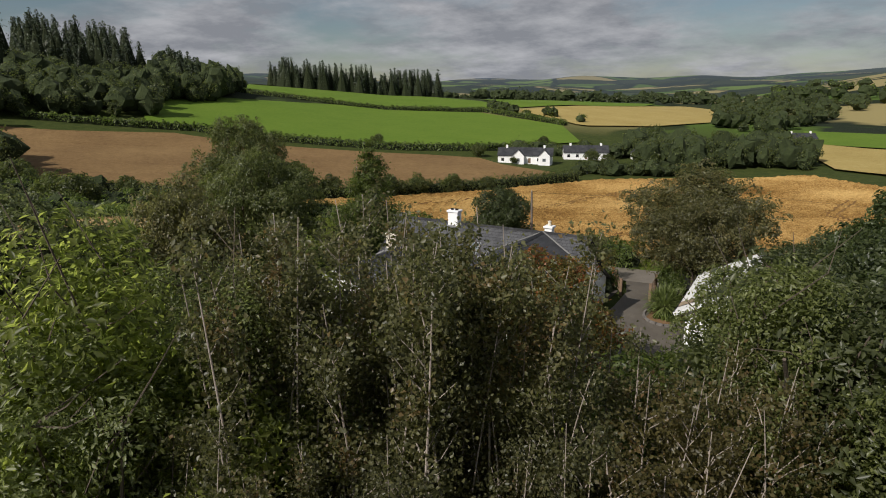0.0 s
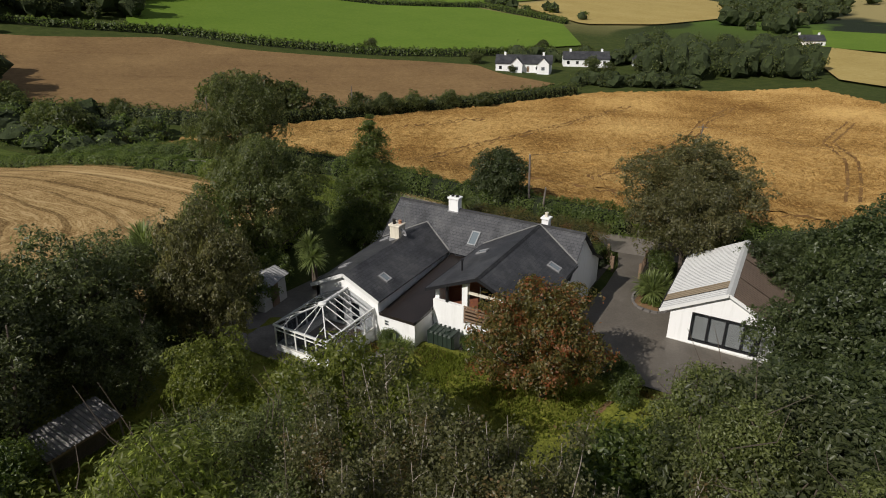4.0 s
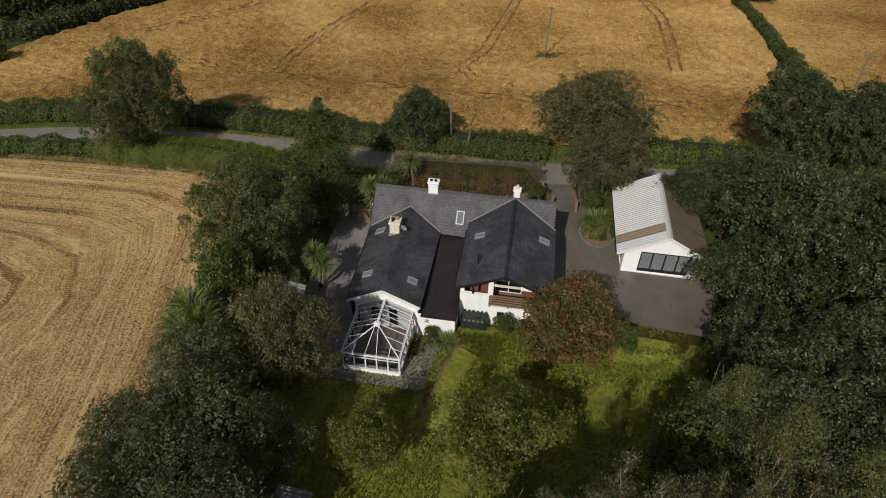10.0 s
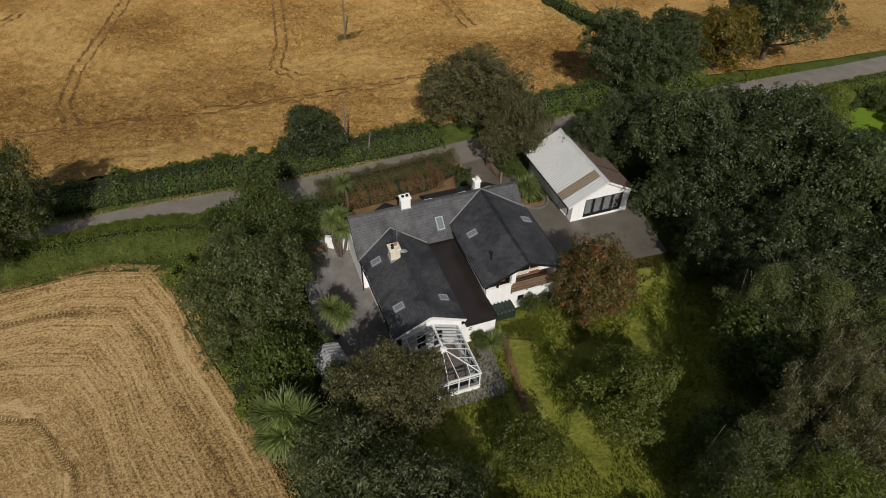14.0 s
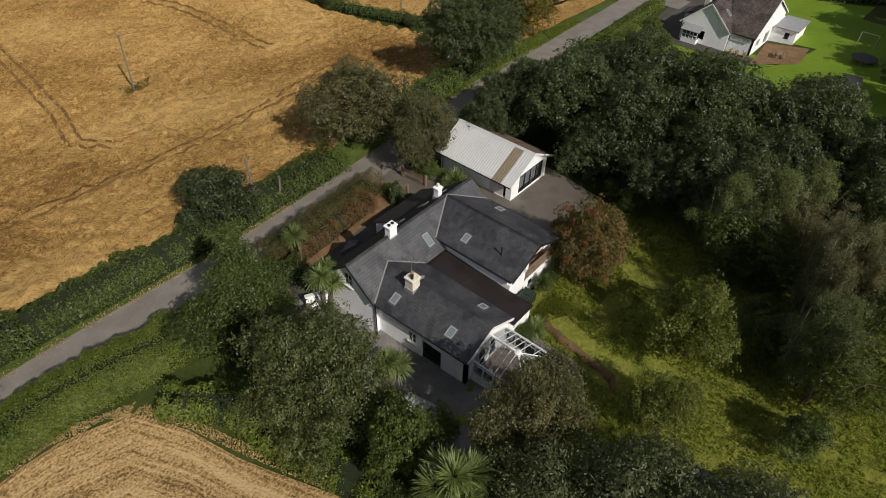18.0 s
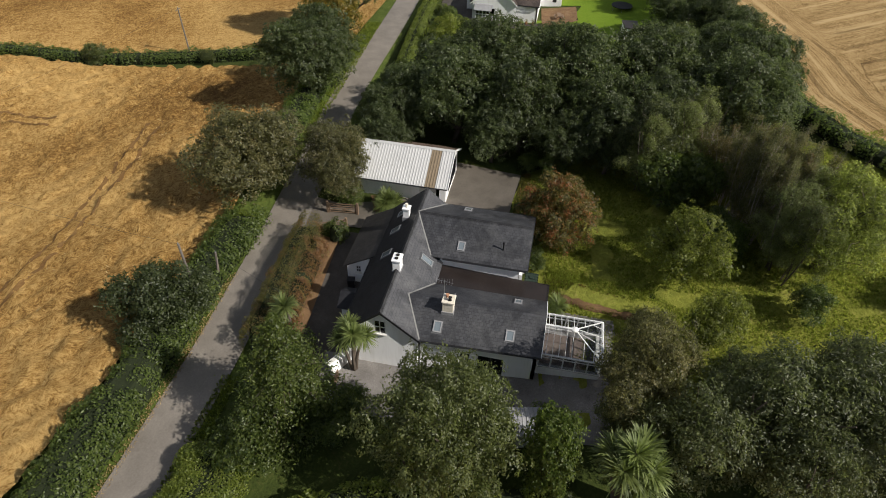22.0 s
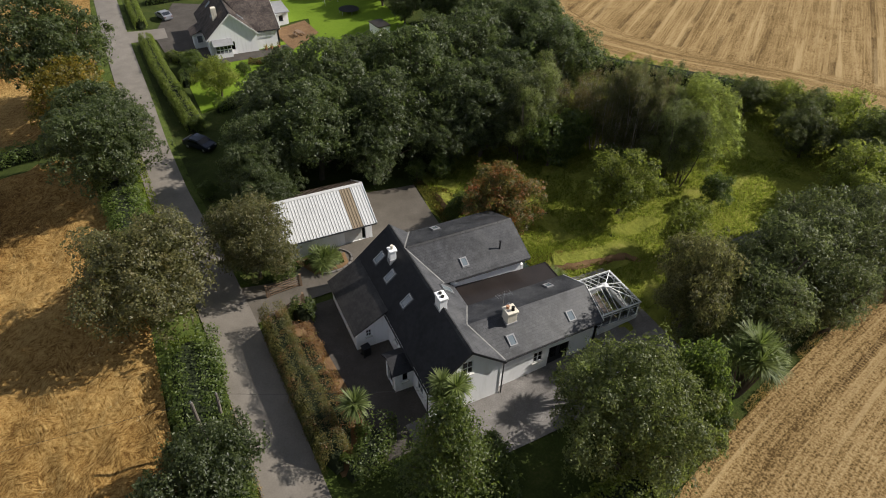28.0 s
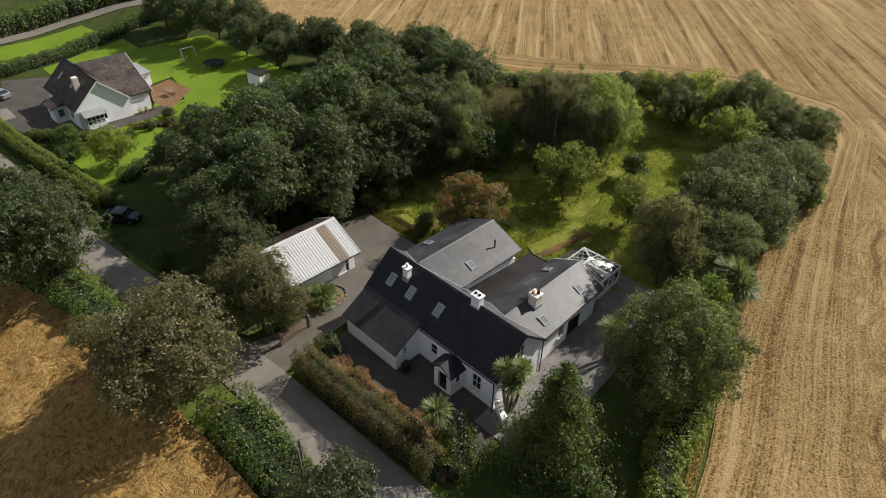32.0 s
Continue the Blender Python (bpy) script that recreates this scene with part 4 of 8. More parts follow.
def fir(seed, height, radius, leaf, count, size, whorls=16, droop=0.25):
    """Trunk with whorls of boughs and a pointed crown of needle sprays."""
    rng = np.random.default_rng(seed)
    bm = bmesh.new()
    limb(bm, (0, 0, -0.3), (0, 0, height * 0.98), height * 0.02, 0.02, rng, 0.01, 7, 6)
    pts, nrm = [], []
    for w in range(whorls):
        f = w / (whorls - 1)
        z = height * (0.10 + 0.87 * f)
        reach = radius * (1 - f) ** 0.75 * rng.uniform(0.8, 1.15) + 0.18
        for k in range(7):
            a = rng.random() * 6.283
            ln = reach * rng.uniform(0.7, 1.2)
            tip = np.array([math.cos(a) * ln, math.sin(a) * ln, z - ln * droop + ln * 0.10])
            limb(bm, (0, 0, z), tip, 0.05 * (1 - f) + 0.012, 0.01, rng, 0.04, 4, 2)
            m = int(count / whorls / 7 * (0.25 + 1.5 * (1 - f)))
            t = rng.random(m) ** 0.6
            p = np.array([0, 0, z]) + (tip - np.array([0, 0, z])) * t[:, None]
            p += rng.normal(size=(m, 3)) * (0.10 + 0.14 * ln) * np.array([1, 1, 0.55])
            pts.append(p)
            nrm.append(np.array([math.cos(a) * 0.4, math.sin(a) * 0.4, 0.7]) + 0.6 * rng.normal(size=(m, 3)))
    crown = leaf_mesh("crown", np.concatenate(pts), np.concatenate(nrm), size, M[leaf], rng, 0.5, 0.25)
    trunk_me = bpy.data.meshes.new("trunk")
    bm.to_mesh(trunk_me)
    bm.free()
    trunk_me.materials.append(M["bark"])
    return trunk_me, crown


def plant(name, meshes, label, category, x, y, scale=1.0, turn=0.0, group="", sink=0.0, sz=None):
    t = thing(name, label, category, (x, y, land(x, y) - sink), turn, group)
    t.scale = (scale, scale, sz or scale)
    part("trunk", meshes[0], None, t)
    part("crown", meshes[1], None, t)
    return t


def birch(seed, height, spread, leaf, count, size, stems=7):
    """A clump of slender, nearly upright stems with fine rising twigs and small leaves along them."""
    rng = np.random.default_rng(seed)
    bm = bmesh.new()
    pts = []
    for s in range(stems):
        a = rng.random() * 6.283
        f = np.array([math.cos(a), math.sin(a), 0]) * rng.uniform(0.1, 0.45)
        foot = f + np.array([0, 0, -0.3])
        h = height * rng.uniform(0.78, 1.0)
        top = f * (1 + spread * rng.uniform(0.8, 1.8)) + np.array([rng.normal() * 0.25, rng.normal() * 0.25, h])
        r0 = 0.045 * rng.uniform(0.7, 1.3)
        limb(bm, foot, top, r0, 0.008, rng, 0.025, 6, 7)
        for k in range(17):
            t = rng.uniform(0.18, 0.97)
            b = foot + (top - foot) * t
            g = rng.random() * 6.283
            ln = (0.55 + 1.25 * (1 - t)) * rng.uniform(0.7, 1.25)
            e = b + np.array([math.cos(g) * 0.62, math.sin(g) * 0.62, 0.78]) * ln
            limb(bm, b, e, 0.014, 0.004, rng, 0.06, 4, 2)
            m = max(4, int(count / stems / 17))
            u = rng.random(m)
            q = b + (e - b) * (0.15 + 0.95 * u[:, None]) + rng.normal(size=(m, 3)) * 0.17
            pts.append(q)
    pts = np.concatenate(pts)
    crown = leaf_mesh("crown", pts, rng.normal(size=(len(pts), 3)) + np.array([0, 0, 0.3]), size, M[leaf], rng, 0.75)
    me = bpy.data.meshes.new("trunk")
    bm.to_mesh(me)
    bm.free()
    me.materials.append(M["birchbark"])
    return me, crown


SYC = [broadleaf(11 + k, 12.5, 5.8, "sycamore", 34000, 0.255, clump=0.19, blobs=150, inner=0.4, base=0.10, tuft=0.72, per=28) for k in range(4)]
OAK = [broadleaf(31 + k, 10.0, 5.4, "oak", 46000, 0.175, clump=0.18, blobs=130, base=0.10, inner=0.5, tuft=0.60, per=26) for k in range(2)]
ASH = [broadleaf(41 + k, 9.0, 5.0, "ash", 42000, 0.185, clump=0.20, blobs=100, base=0.08, inner=0.55, tuft=0.62, per=25) for k in range(2)]
APPLE = [broadleaf(51 + k, 6.6, 3.4, "apple", 15000, 0.19, clump=0.24, blobs=54, base=0.10, tuft=0.55, per=16) for k in range(2)]
WILLOW = [broadleaf(61 + k, 9.0, 4.0, "greywillow", 20000, 0.22, clump=0.20, blobs=90, base=0.02, stems=3, tuft=0.66, per=14, slim=0.45) for k in range(3)]
LIME = [broadleaf(71, 9.5, 4.5, "lime", 46000, 0.175, clump=0.17, blobs=120, base=0.08, inner=0.4, twigs=40, slim=0.42, tuft=0.6, per=16)]
BIRCH = [birch(81 + k, 11.0, 2.6, "birch", 15000, 0.10, 8) for k in range(3)]
BROWN = [birch(85 + k, 8.0, 2.4, "brownbush", 10000, 0.105, 9) for k in range(2)]
YOUNG = [broadleaf(91 + k, 10.5, 3.1, "willow", 28000, 0.125, clump=0.19, blobs=80, base=0.06, top=0.9, stems=4, trunk=0.016, inner=0.25, twigs=20, slim=0.5, tuft=0.5, per=14) for k in range(2)]
BRIGHT = [broadleaf(95 + k, 10.5, 3.1, "palewillow", 28000, 0.13, clump=0.19, blobs=80, base=0.06, top=0.9, stems=4, trunk=0.016, inner=0.25, twigs=24, slim=0.42, tuft=0.5, per=14) for k in range(2)]
RED = broadleaf(101, 7.4, 3.8, "red", 32000, 0.165, clump=0.17, blobs=130, base=0.0, inner=0.6, tuft=0.45, per=16)
ROUND = broadleaf(111, 6.8, 4.0, "sycamore", 20000, 0.22, clump=0.20, blobs=80, base=0.0, tuft=0.6, per=15)
SMALL = [broadleaf(121 + k, 4.5, 2.2, "shrub", 8500, 0.18, clump=0.28, blobs=36, base=0.0, tuft=0.42, per=13) for k in range(3)]
GOLD = broadleaf(131, 8.0, 4.2, "gold", 15000, 0.25, clump=0.23, blobs=60, base=0.04, tuft=0.6, per=14)
GFIR = [fir(151, 11.9, 3.8, "greenfir", 30000, 0.22, 20, 0.22)]
FAR_TREE = [broadleaf(161 + k, 9.0, 4.6, "valley_leaf", 5600, 0.50, clump=0.30, blobs=34, base=0.02, tuft=1.0, per=8) for k in range(3)]

plant("maple_tree", RED, "rounded maple turning rusty red beside the drive", "tree", 5.3, -12.3, 1.04, 0, sz=1.06)
plant("round_tree", ROUND, "rounded dark green tree in the lane hedge", "tree", -12.4, 19.2, 1.0, 20)
plant("ash_tree", ASH[0], "large brownish ash tree beside the lane", "tree", 8.0, 20.4, 1.30, 40, sz=1.12)
plant("ash_tree", ASH[1], "grey-green ash tree beside the garage", "tree", 8.9, 11.2, 0.86, 130, sz=0.98)
plant("cypress_tree", GFIR[0], "bright green feathery cypress in the front corner", "tree", -19.0, 4.9, 1.0, 0)
plant("round_shrub_tree", SMALL[1], "dense clipped evergreen beside the cypress", "tree", -22.6, 6.4, 1.1, 0)
plant("oak_tree", OAK[0], "large grey-green oak beside the house", "tree", -21.8, -7.0, 1.0, 0, sz=1.18)
plant("round_shrub_tree", SMALL[0], "rounded dense green small tree", "tree", -20.9, -13.2, 1.05, 0, sz=1.85)
plant("rowan_tree", ASH[1], "brownish rowan beside the conservatory", "tree", -14.0, -19.0, 0.74, 80, sz=1.10)
plant("apple_tree", APPLE[0], "rounded olive-green apple tree on the grass", "tree", 0.9, -23.8, 1.05, 0, sz=1.16)
plant("apple_tree", APPLE[1], "small leaning apple tree on the grass", "tree", -7.1, -25.0, 0.74, 0, sz=0.92)
plant("lime_tree", LIME[0], "bright green upright garden tree", "tree", 3.9, -35.0, 1.12, 0, sz=1.10)
for k, (x, y, s) in enumerate([(3.4, -31.2, 0.95), (5.8, -33.0, 0.95), (1.6, -32.4, 0.90), (6.0, -36.2, 0.92)]):
    plant("willow_tree", BRIGHT[k % 2], "light green windswept willow at the garden edge", "tree", x, y, s, 50 + 90 * k, "light willows")
for k, (x, y, s) in enumerate([(10.8, -30.6, 1.02), (9.4, -32.2, 1.0), (7.4, -33.4, 1.0), (8.3, -30.4, 1.0), (11.9, -28.6, 0.92), (6.2, -31.4, 0.95), (9.6, -28.6, 0.95), (12.6, -32.4, 0.72), (10.6, -34.4, 0.70), (8.6, -35.8, 0.75), (10.2, -29.4, 1.0), (9.7, -31.4, 0.98), (7.9, -29.2, 1.02), (6.8, -30.2, 1.02), (11.2, -29.6, 0.98)]):
    plant("birch_tree", BIRCH[k % 3], "slender many-stemmed birch with thin brown leaves", "tree", x, y, s, 70 * k, "birches")
for k, (x, y, s) in enumerate([(13.4, -28.4, 1.0), (14.6, -30.4, 0.95), (15.6, -27.0, 1.0), (13.8, -33.0, 0.85), (18.4, -31.6, 0.9)]):
    plant("brown_bush", BROWN[k % 2], "twiggy browning bush at the garden edge", "bush", x, y, s, 50 * k, "brown bushes")
for k, (x, y, s) in enumerate([(-16.0, -27.0, 1.08), (-18.0, -22.8, 0.92), (-13.6, -31.8, 1.0), (-17.0, -33.0, 1.0), (-14.6, -37.4, 0.9), (-19.2, -28.4, 0.85), (-13.0, -26.2, 0.72), (-17.6, -40.0, 0.85), (-16.6, -18.8, 0.62)]):
    plant("grey_willow", WILLOW[k % 3], "grey-green bushy willow at the field edge", "tree", x, y, s, 50 * k, "willows")
for k, (x, y, s) in enumerate([(23.4, 6.4, 0.80), (23.0, 1.0, 1.0), (22.4, -7.0, 0.95), (30.5, 2.6, 0.95), (31.0, -3.5, 1.1), (28.6, -12.5, 1.1), (37.6, 0.0, 0.85), (38.0, -10.5, 0.90), (30.5, -22.0, 1.02), (39.5, -20.5, 0.82),
                               (21.5, -15.5, 0.85), (24.0, -30.5, 0.98), (46.5, -13.0, 0.46), (32.5, -32.0, 0.95), (33.5, 5.8, 0.48), (18.6, -12.4, 0.62), (43.5, -32.0, 0.72), (44, 3.0, 0.5), (27, -34.5, 0.66), (37, -35, 0.85), (19.4, -4.2, 0.66), (46, -23, 0.46), (17.6, 8.5, 0.56), (20.6, 7.6, 0.70), (27.0, 6.2, 0.48), (15.8, 7.6, 0.5), (57.6, -33.4, 0.62), (49, -35, 0.72), (29.5, -34, 0.75), (22.6, -22.4, 0.84), (18.0, -17.0, 0.72), (20.6, -19.4, 0.86)]):
    plant("sycamore_tree", SYC[k % 4], "dense dark green sycamore in the belt of trees", "tree", x, y, s, 67 * k, "tree belt")
for k, (x, y, s) in enumerate([(15.6, -23.6, 1.02), (19.0, -25.6, 1.0), (14.6, -20.6, 0.95), (16.3, -20.8, 0.85), (20.4, -29.6, 0.92), (21.6, -33.4, 0.7), (9.0, -39.6, 0.6)]):
    plant("young_tree", YOUNG[k % 2], "slim grey-green young tree at the grass edge", "tree", x, y, s, 80 * k, "young trees")
for k, (x, y, s) in enumerate([(-0.8, -47.0, 0.62), (-6.0, -48.5, 0.55), (-9.5, -44.0, 0.72), (-13.0, -46.0, 0.6), (-15.5, -50, 0.7), (-1.7, -51, 0.78), (-7.5, -52, 0.85), (-12.6, -49, 0.75), (4.2, -50.2, 0.60), (9.0, -48.6, 0.52), (14.5, -46.0, 0.40), (7.2, -52.2, 0.50), (1.4, -50.6, 0.64)]):
    plant("hedge_tree", (OAK + APPLE)[k % 3], "dark green tree in the field hedge", "tree", x, y, s if k % 3 < 2 else s * 1.5, 60 * k, "hedge trees")
plant("grey_willow", WILLOW[0], "dense grey-green willow at the grass edge", "tree", 16.7, -21.7, 1.15, 30)
plant("round_shrub_tree", SMALL[2], "dark green bushy young tree at the grass edge", "tree", 12.6, -25.4, 1.35, 10)
plant("round_shrub_tree", SMALL[0], "dark green bushy young tree at the grass edge", "tree", 11.9, -22.4, 1.40, 70)
plant("roadside_oak", OAK[1], "dense dark green oak on the lane edge", "tree", -41.4, 9.6, 1.02, 20, sz=1.30)
for k, (x, y, s, m) in enumerate([(37.0, 23.0, 0.90, SYC[1]), (49.5, 25.8, 1.30, GOLD), (60.0, 27.0, 1.35, SYC[2]), (30.0, 22.3, 0.98, SYC[3])]):
    plant("lane_tree", m, ["dark green tree beside the lane", "yellowing golden tree beside the lane", "grey-green tree beside the lane", "dark tree beside the lane"][k], "tree", x, y, s, 45 * k, "lane trees")
for k, (x, y, s) in enumerate([(4.4, -27.6, 0.9), (6.8, -27.0, 0.8), (-2.6, -33.0, 0.8), (-9.6, -33.6, 0.8), (16.6, -11.2, 0.7), (17.6, -8.8, 0.6), (12.4, -24.6, 0.85), (14.0, -21.4, 0.6), (-16.6, -13.6, 0.7), (-18.6, -9.6, 0.8), (-22.8, -8.6, 0.8), (-17.6, 1.0, 0.7),
                               (7.4, 9.0, 0.62), (19.6, 13.2, 0.5), (24.6, 13.4, 0.5), (10.6, -37.0, 0.9), (13.6, -36.6, 0.8), (-19.6, 1.8, 0.8), (3.9, -10.6, 0.4), (0.3, -11.1, 0.40), (1.9, -10.9, 0.34), (-5.2, -13.0, 0.36), (8.9, -9.0, 0.5), (9.6, -10.4, 0.55), (-19.7, -39.2, 0.75), (42.0, 12.2, 0.52), (-22.4, -14.6, 0.55)]):
    plant("shrub", SMALL[k % 3], "loose green shrub in the undergrowth", "shrub", x, y, s, 40 * k, "undergrowth shrubs")

# ---- hedges, palms, bushes ----
def hedge_mesh(name, line, width, height, leaf, per_m, size, seed, wild=0.25, top=0.0):
    """Leaves over a bank-like body along a line in plan, following the land."""
    rng = np.random.default_rng(seed)
    p = np.array(line, float)
    d = np.r_[0, np.cumsum(np.hypot(*np.diff(p, axis=0).T))]
    n = int(d[-1] * per_m)
    s = rng.random(n) * d[-1]
    x, y = np.interp(s, d, p[:, 0]), np.interp(s, d, p[:, 1])
    s2 = np.minimum(s + 0.5, d[-1] + 0.01)
    tx, ty = np.interp(s + 0.4, d, p[:, 0]) - np.interp(s - 0.4, d, p[:, 0]), np.interp(s + 0.4, d, p[:, 1]) - np.interp(s - 0.4, d, p[:, 1])
    ln = np.hypot(tx, ty) + 1e-6
    nx, ny = -ty / ln, tx / ln
    lump = np.array([noise.noise(Vector((a / 1.6, seed * 3.1, 0.0))) + 0.6 * noise.noise(Vector((a / 0.6, seed * 1.7, 5.0))) for a in s])
    a = rng.random(n) * math.pi
    k = 1 + wild * lump
    r = 0.82 + 0.22 * rng.random(n)
    cx, cz = np.cos(a), np.sin(a)
    box_x = np.sign(cx) * np.abs(cx) ** 0.55 * width / 2 * k * r
    box_z = np.abs(cz) ** 0.55 * height * k * r
    z = np.array([land(u, v) for u, v in zip(x, y)])
    pts = np.stack([x + nx * box_x, y + ny * box_x, z + box_z], 1) + rng.normal(size=(n, 3)) * 0.05
    nrm = np.stack([nx * cx, ny * cx, cz + 0.25], 1) + 0.6 * rng.normal(size=(n, 3))
    return leaf_mesh(name, pts, nrm, size, M[leaf], rng)


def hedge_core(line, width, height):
    """A solid body inside a hedge, coloured dark for the shade among its twigs."""
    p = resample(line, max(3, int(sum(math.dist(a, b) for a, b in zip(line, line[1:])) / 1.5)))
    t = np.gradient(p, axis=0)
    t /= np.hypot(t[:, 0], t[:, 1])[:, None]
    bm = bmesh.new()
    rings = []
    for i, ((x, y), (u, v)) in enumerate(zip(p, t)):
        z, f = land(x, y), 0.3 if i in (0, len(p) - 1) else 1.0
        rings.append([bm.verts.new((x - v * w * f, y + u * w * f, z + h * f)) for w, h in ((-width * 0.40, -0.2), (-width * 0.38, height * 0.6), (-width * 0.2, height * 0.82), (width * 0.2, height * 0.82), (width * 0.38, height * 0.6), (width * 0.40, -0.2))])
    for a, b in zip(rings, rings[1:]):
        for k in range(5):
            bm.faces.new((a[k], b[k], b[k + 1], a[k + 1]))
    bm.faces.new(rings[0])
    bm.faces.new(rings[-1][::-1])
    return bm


def hedge(name, line, width, height, leaf, label, per_m=260, size=0.2, seed=1, wild=0.25, group=""):
    h = thing(name, label, "hedge", group=group)
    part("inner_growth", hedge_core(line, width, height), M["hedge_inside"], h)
    part("foliage", hedge_mesh("foliage", line, width, height, leaf, per_m, size, seed, wild), None, h)
    return h


hedge("front_hedge", [(-13.6, 10.6), (-11.0, 10.8), (-8.6, 10.9), (-5.0, 11.2), (-1.5, 11.4), (2.2, 11.4)], 2.3, 2.9, "brownhedge", "trimmed browning garden hedge beside the lane", 1300, 0.115, 1, 0.20)
hedge("withered_shrubs", [(-11.8, 9.5), (-8.0, 9.8), (-4.0, 10.1), (-0.2, 10.3)], 2.7, 2.1, "rust", "rusty brown withered shrubs on the house side of the hedge", 1100, 0.13, 18, 0.60)
hedge("front_shrubbery", [(-14.4, 10.2), (-14.0, 8.6), (-12.6, 7.4), (-11.6, 7.2)], 2.6, 2.2, "shrub", "dense green shrubs at the garden corner", 560, 0.2, 2, 0.35)
hedge("gate_shrub", [(1.4, 9.2), (2.8, 8.6)], 2.2, 2.0, "shrub", "rounded shrub beside the gate", 700, 0.18, 3, 0.2)
hedge("lane_hedge", [(-92, 15.6), (-70, 16.2), (-45, 17.4), (-33, 17.8), (-24, 18.0), (-14, 18.4), (-6, 18.6), (2.8, 18.5)], 4.2, 2.0, "hedge", "bushy green hedge along the far side of the lane", 560, 0.22, 4, 0.35)
hedge("lane_hedge", [(12, 20.2), (22, 21.6), (34, 22.8), (44, 23.2)], 4.0, 2.2, "hedge", "bushy green hedge along the far side of the lane", 520, 0.24, 5, 0.35)
hedge("field_hedge", [(-110, 4.5), (-80, 6.0), (-55, 7.2), (-44, 8.0), (-36, 8.4)], 2.4, 1.6, "hedge", "green hedge between lane and stubble", 480, 0.22, 6, 0.35)
hedge("bank_hedge", [(-28, 3.4), (-26, 1.0), (-24.5, -1.5), (-24.0, -7), (-22.5, -14)], 3.0, 1.8, "verge_leaf", "overgrown grassy bank at the stubble edge", 560, 0.22, 7, 0.45)
hedge("grassy_bank", [(-46, 8.6), (-37, 9.0), (-32, 9.2), (-28, 8.6), (-25.2, 8.2), (-22.6, 9.0)], 5.0, 1.9, "verge_leaf", "grassy green bank between lane and stubble", 3400, 0.14, 17, 0.14)
hedge("boundary_hedge", [(46, 25), (47.5, 34), (46, 50), (43.6, 70), (42.5, 92), (39, 124), (42, 166)], 2.6, 1.8, "hedge", "field boundary hedge between barley fields", 200, 0.28, 8, 0.4)
hedge("south_hedge", [(-20, -40), (-16, -50), (-12.5, -57.6), (-2, -59.4), (8, -56.4), (19, -49), (27, -43.4), (40, -39), (55, -38.4), (68, -35.6), (88, -31)], 3.0, 2.0, "hedge", "unkempt hedge along the stubble field", 240, 0.26, 9, 0.5)
hedge("valley_hedge", [(-160, 27), (-140, 34.5), (-118, 48), (-95, 58), (-91, 76), (-80, 104), (-68, 127), (-50, 158)], 5.0, 3.4, "valley_leaf", "dark hedge between the fields", 110, 0.50, 10, 0.7)
hedge("pasture_hedge", [(-260, 92), (-219, 142), (-184, 157), (-141, 181), (-113, 204), (-86, 232)], 5.0, 3.0, "hedge", "dark hedge below the pasture", 34, 1.0, 11, 0.5)
hedge("pasture_hedge", [(-345, 262), (-300, 286), (-262, 301), (-210, 336), (-185, 356), (-113, 322)], 5.0, 3.0, "hedge", "dark hedge across the pasture", 30, 1.1, 12, 0.5)


def cordyline(at, heads, label, scale=1.0, seed=0):
    """A cabbage palm: forked trunk with heads of sword leaves."""
    rng = np.random.default_rng(200 + seed)
    x, y = at
    t = thing("cabbage_palm", label, "palm", (x, y, land(x, y)), 0, "cabbage palms")
    for hx, hy, hz in heads:
        limb_bm = bmesh.new()
        limb(limb_bm, (hx * 0.15, hy * 0.15, -0.2), (hx, hy, hz), 0.13 * scale, 0.09 * scale, rng, 0.04, 7, 4)
        tr = part("trunk", limb_bm, M["bark"], t)
        vs, fs = [], []
        for _ in range(260):
            d = rng.normal(size=3)
            d[2] = d[2] * 0.75 + 0.35
            d /= np.linalg.norm(d)
            ln = scale * rng.uniform(0.75, 1.15)
            side = np.cross(d, [0, 0, 1.0])
            side /= np.linalg.norm(side) + 1e-6
            o = np.array([hx, hy, hz])
            w = 0.030 * scale
            k = len(vs)
            for f, g, drp in ((0.08, 0.6, 0), (0.45, 1.0, 0.02), (0.8, 0.7, 0.10), (1.0, 0.05, 0.22)):
                c = o + d * ln * f - np.array([0, 0, drp * ln * (1.1 - abs(d[2]))])
                vs += [c - side * w * g, c + side * w * g]
            fs += [(k + 2 * i, k + 2 * i + 1, k + 2 * i + 3, k + 2 * i + 2) for i in range(3)]
        part("leaf_head", mesh_of("leaf_head", vs, fs, M["palm"]), None, tr)
    return t


cordyline((-13.2, 2.2), [(0.5, 0.3, 4.7), (-0.5, -0.4, 4.9), (0.1, -1.0, 4.2), (-0.4, 0.6, 3.9)], "tall forked cabbage palm by the white gable", 1.18, 1)
cordyline((-11.2, 8.5), [(0, 0, 3.9)], "single-headed cabbage palm in the front bed", 1.35, 2)
cordyline((-20.9, -18.2), [(0, 0, 5.6), (-0.9, 0.6, 5.0), (0.9, -0.5, 5.2), (0.3, 1.1, 4.7), (-0.3, -1.0, 4.6), (-1.0, -0.5, 4.2), (0.9, 0.6, 4.1)], "bushy cabbage palm at the stubble edge", 1.6, 3)
cordyline((-16.0, -7.8), [(0, 0, 3.8), (0.7, -0.5, 3.2)], "cabbage palm under the oak", 1.3, 4)
cordyline((7.8, 5.2), [(0, 0, 1.2), (0.6, 0.4, 1.0), (-0.5, 0.3, 0.9), (0.1, -0.7, 0.9)], "low spiky yucca beside the drive", 1.3, 5)
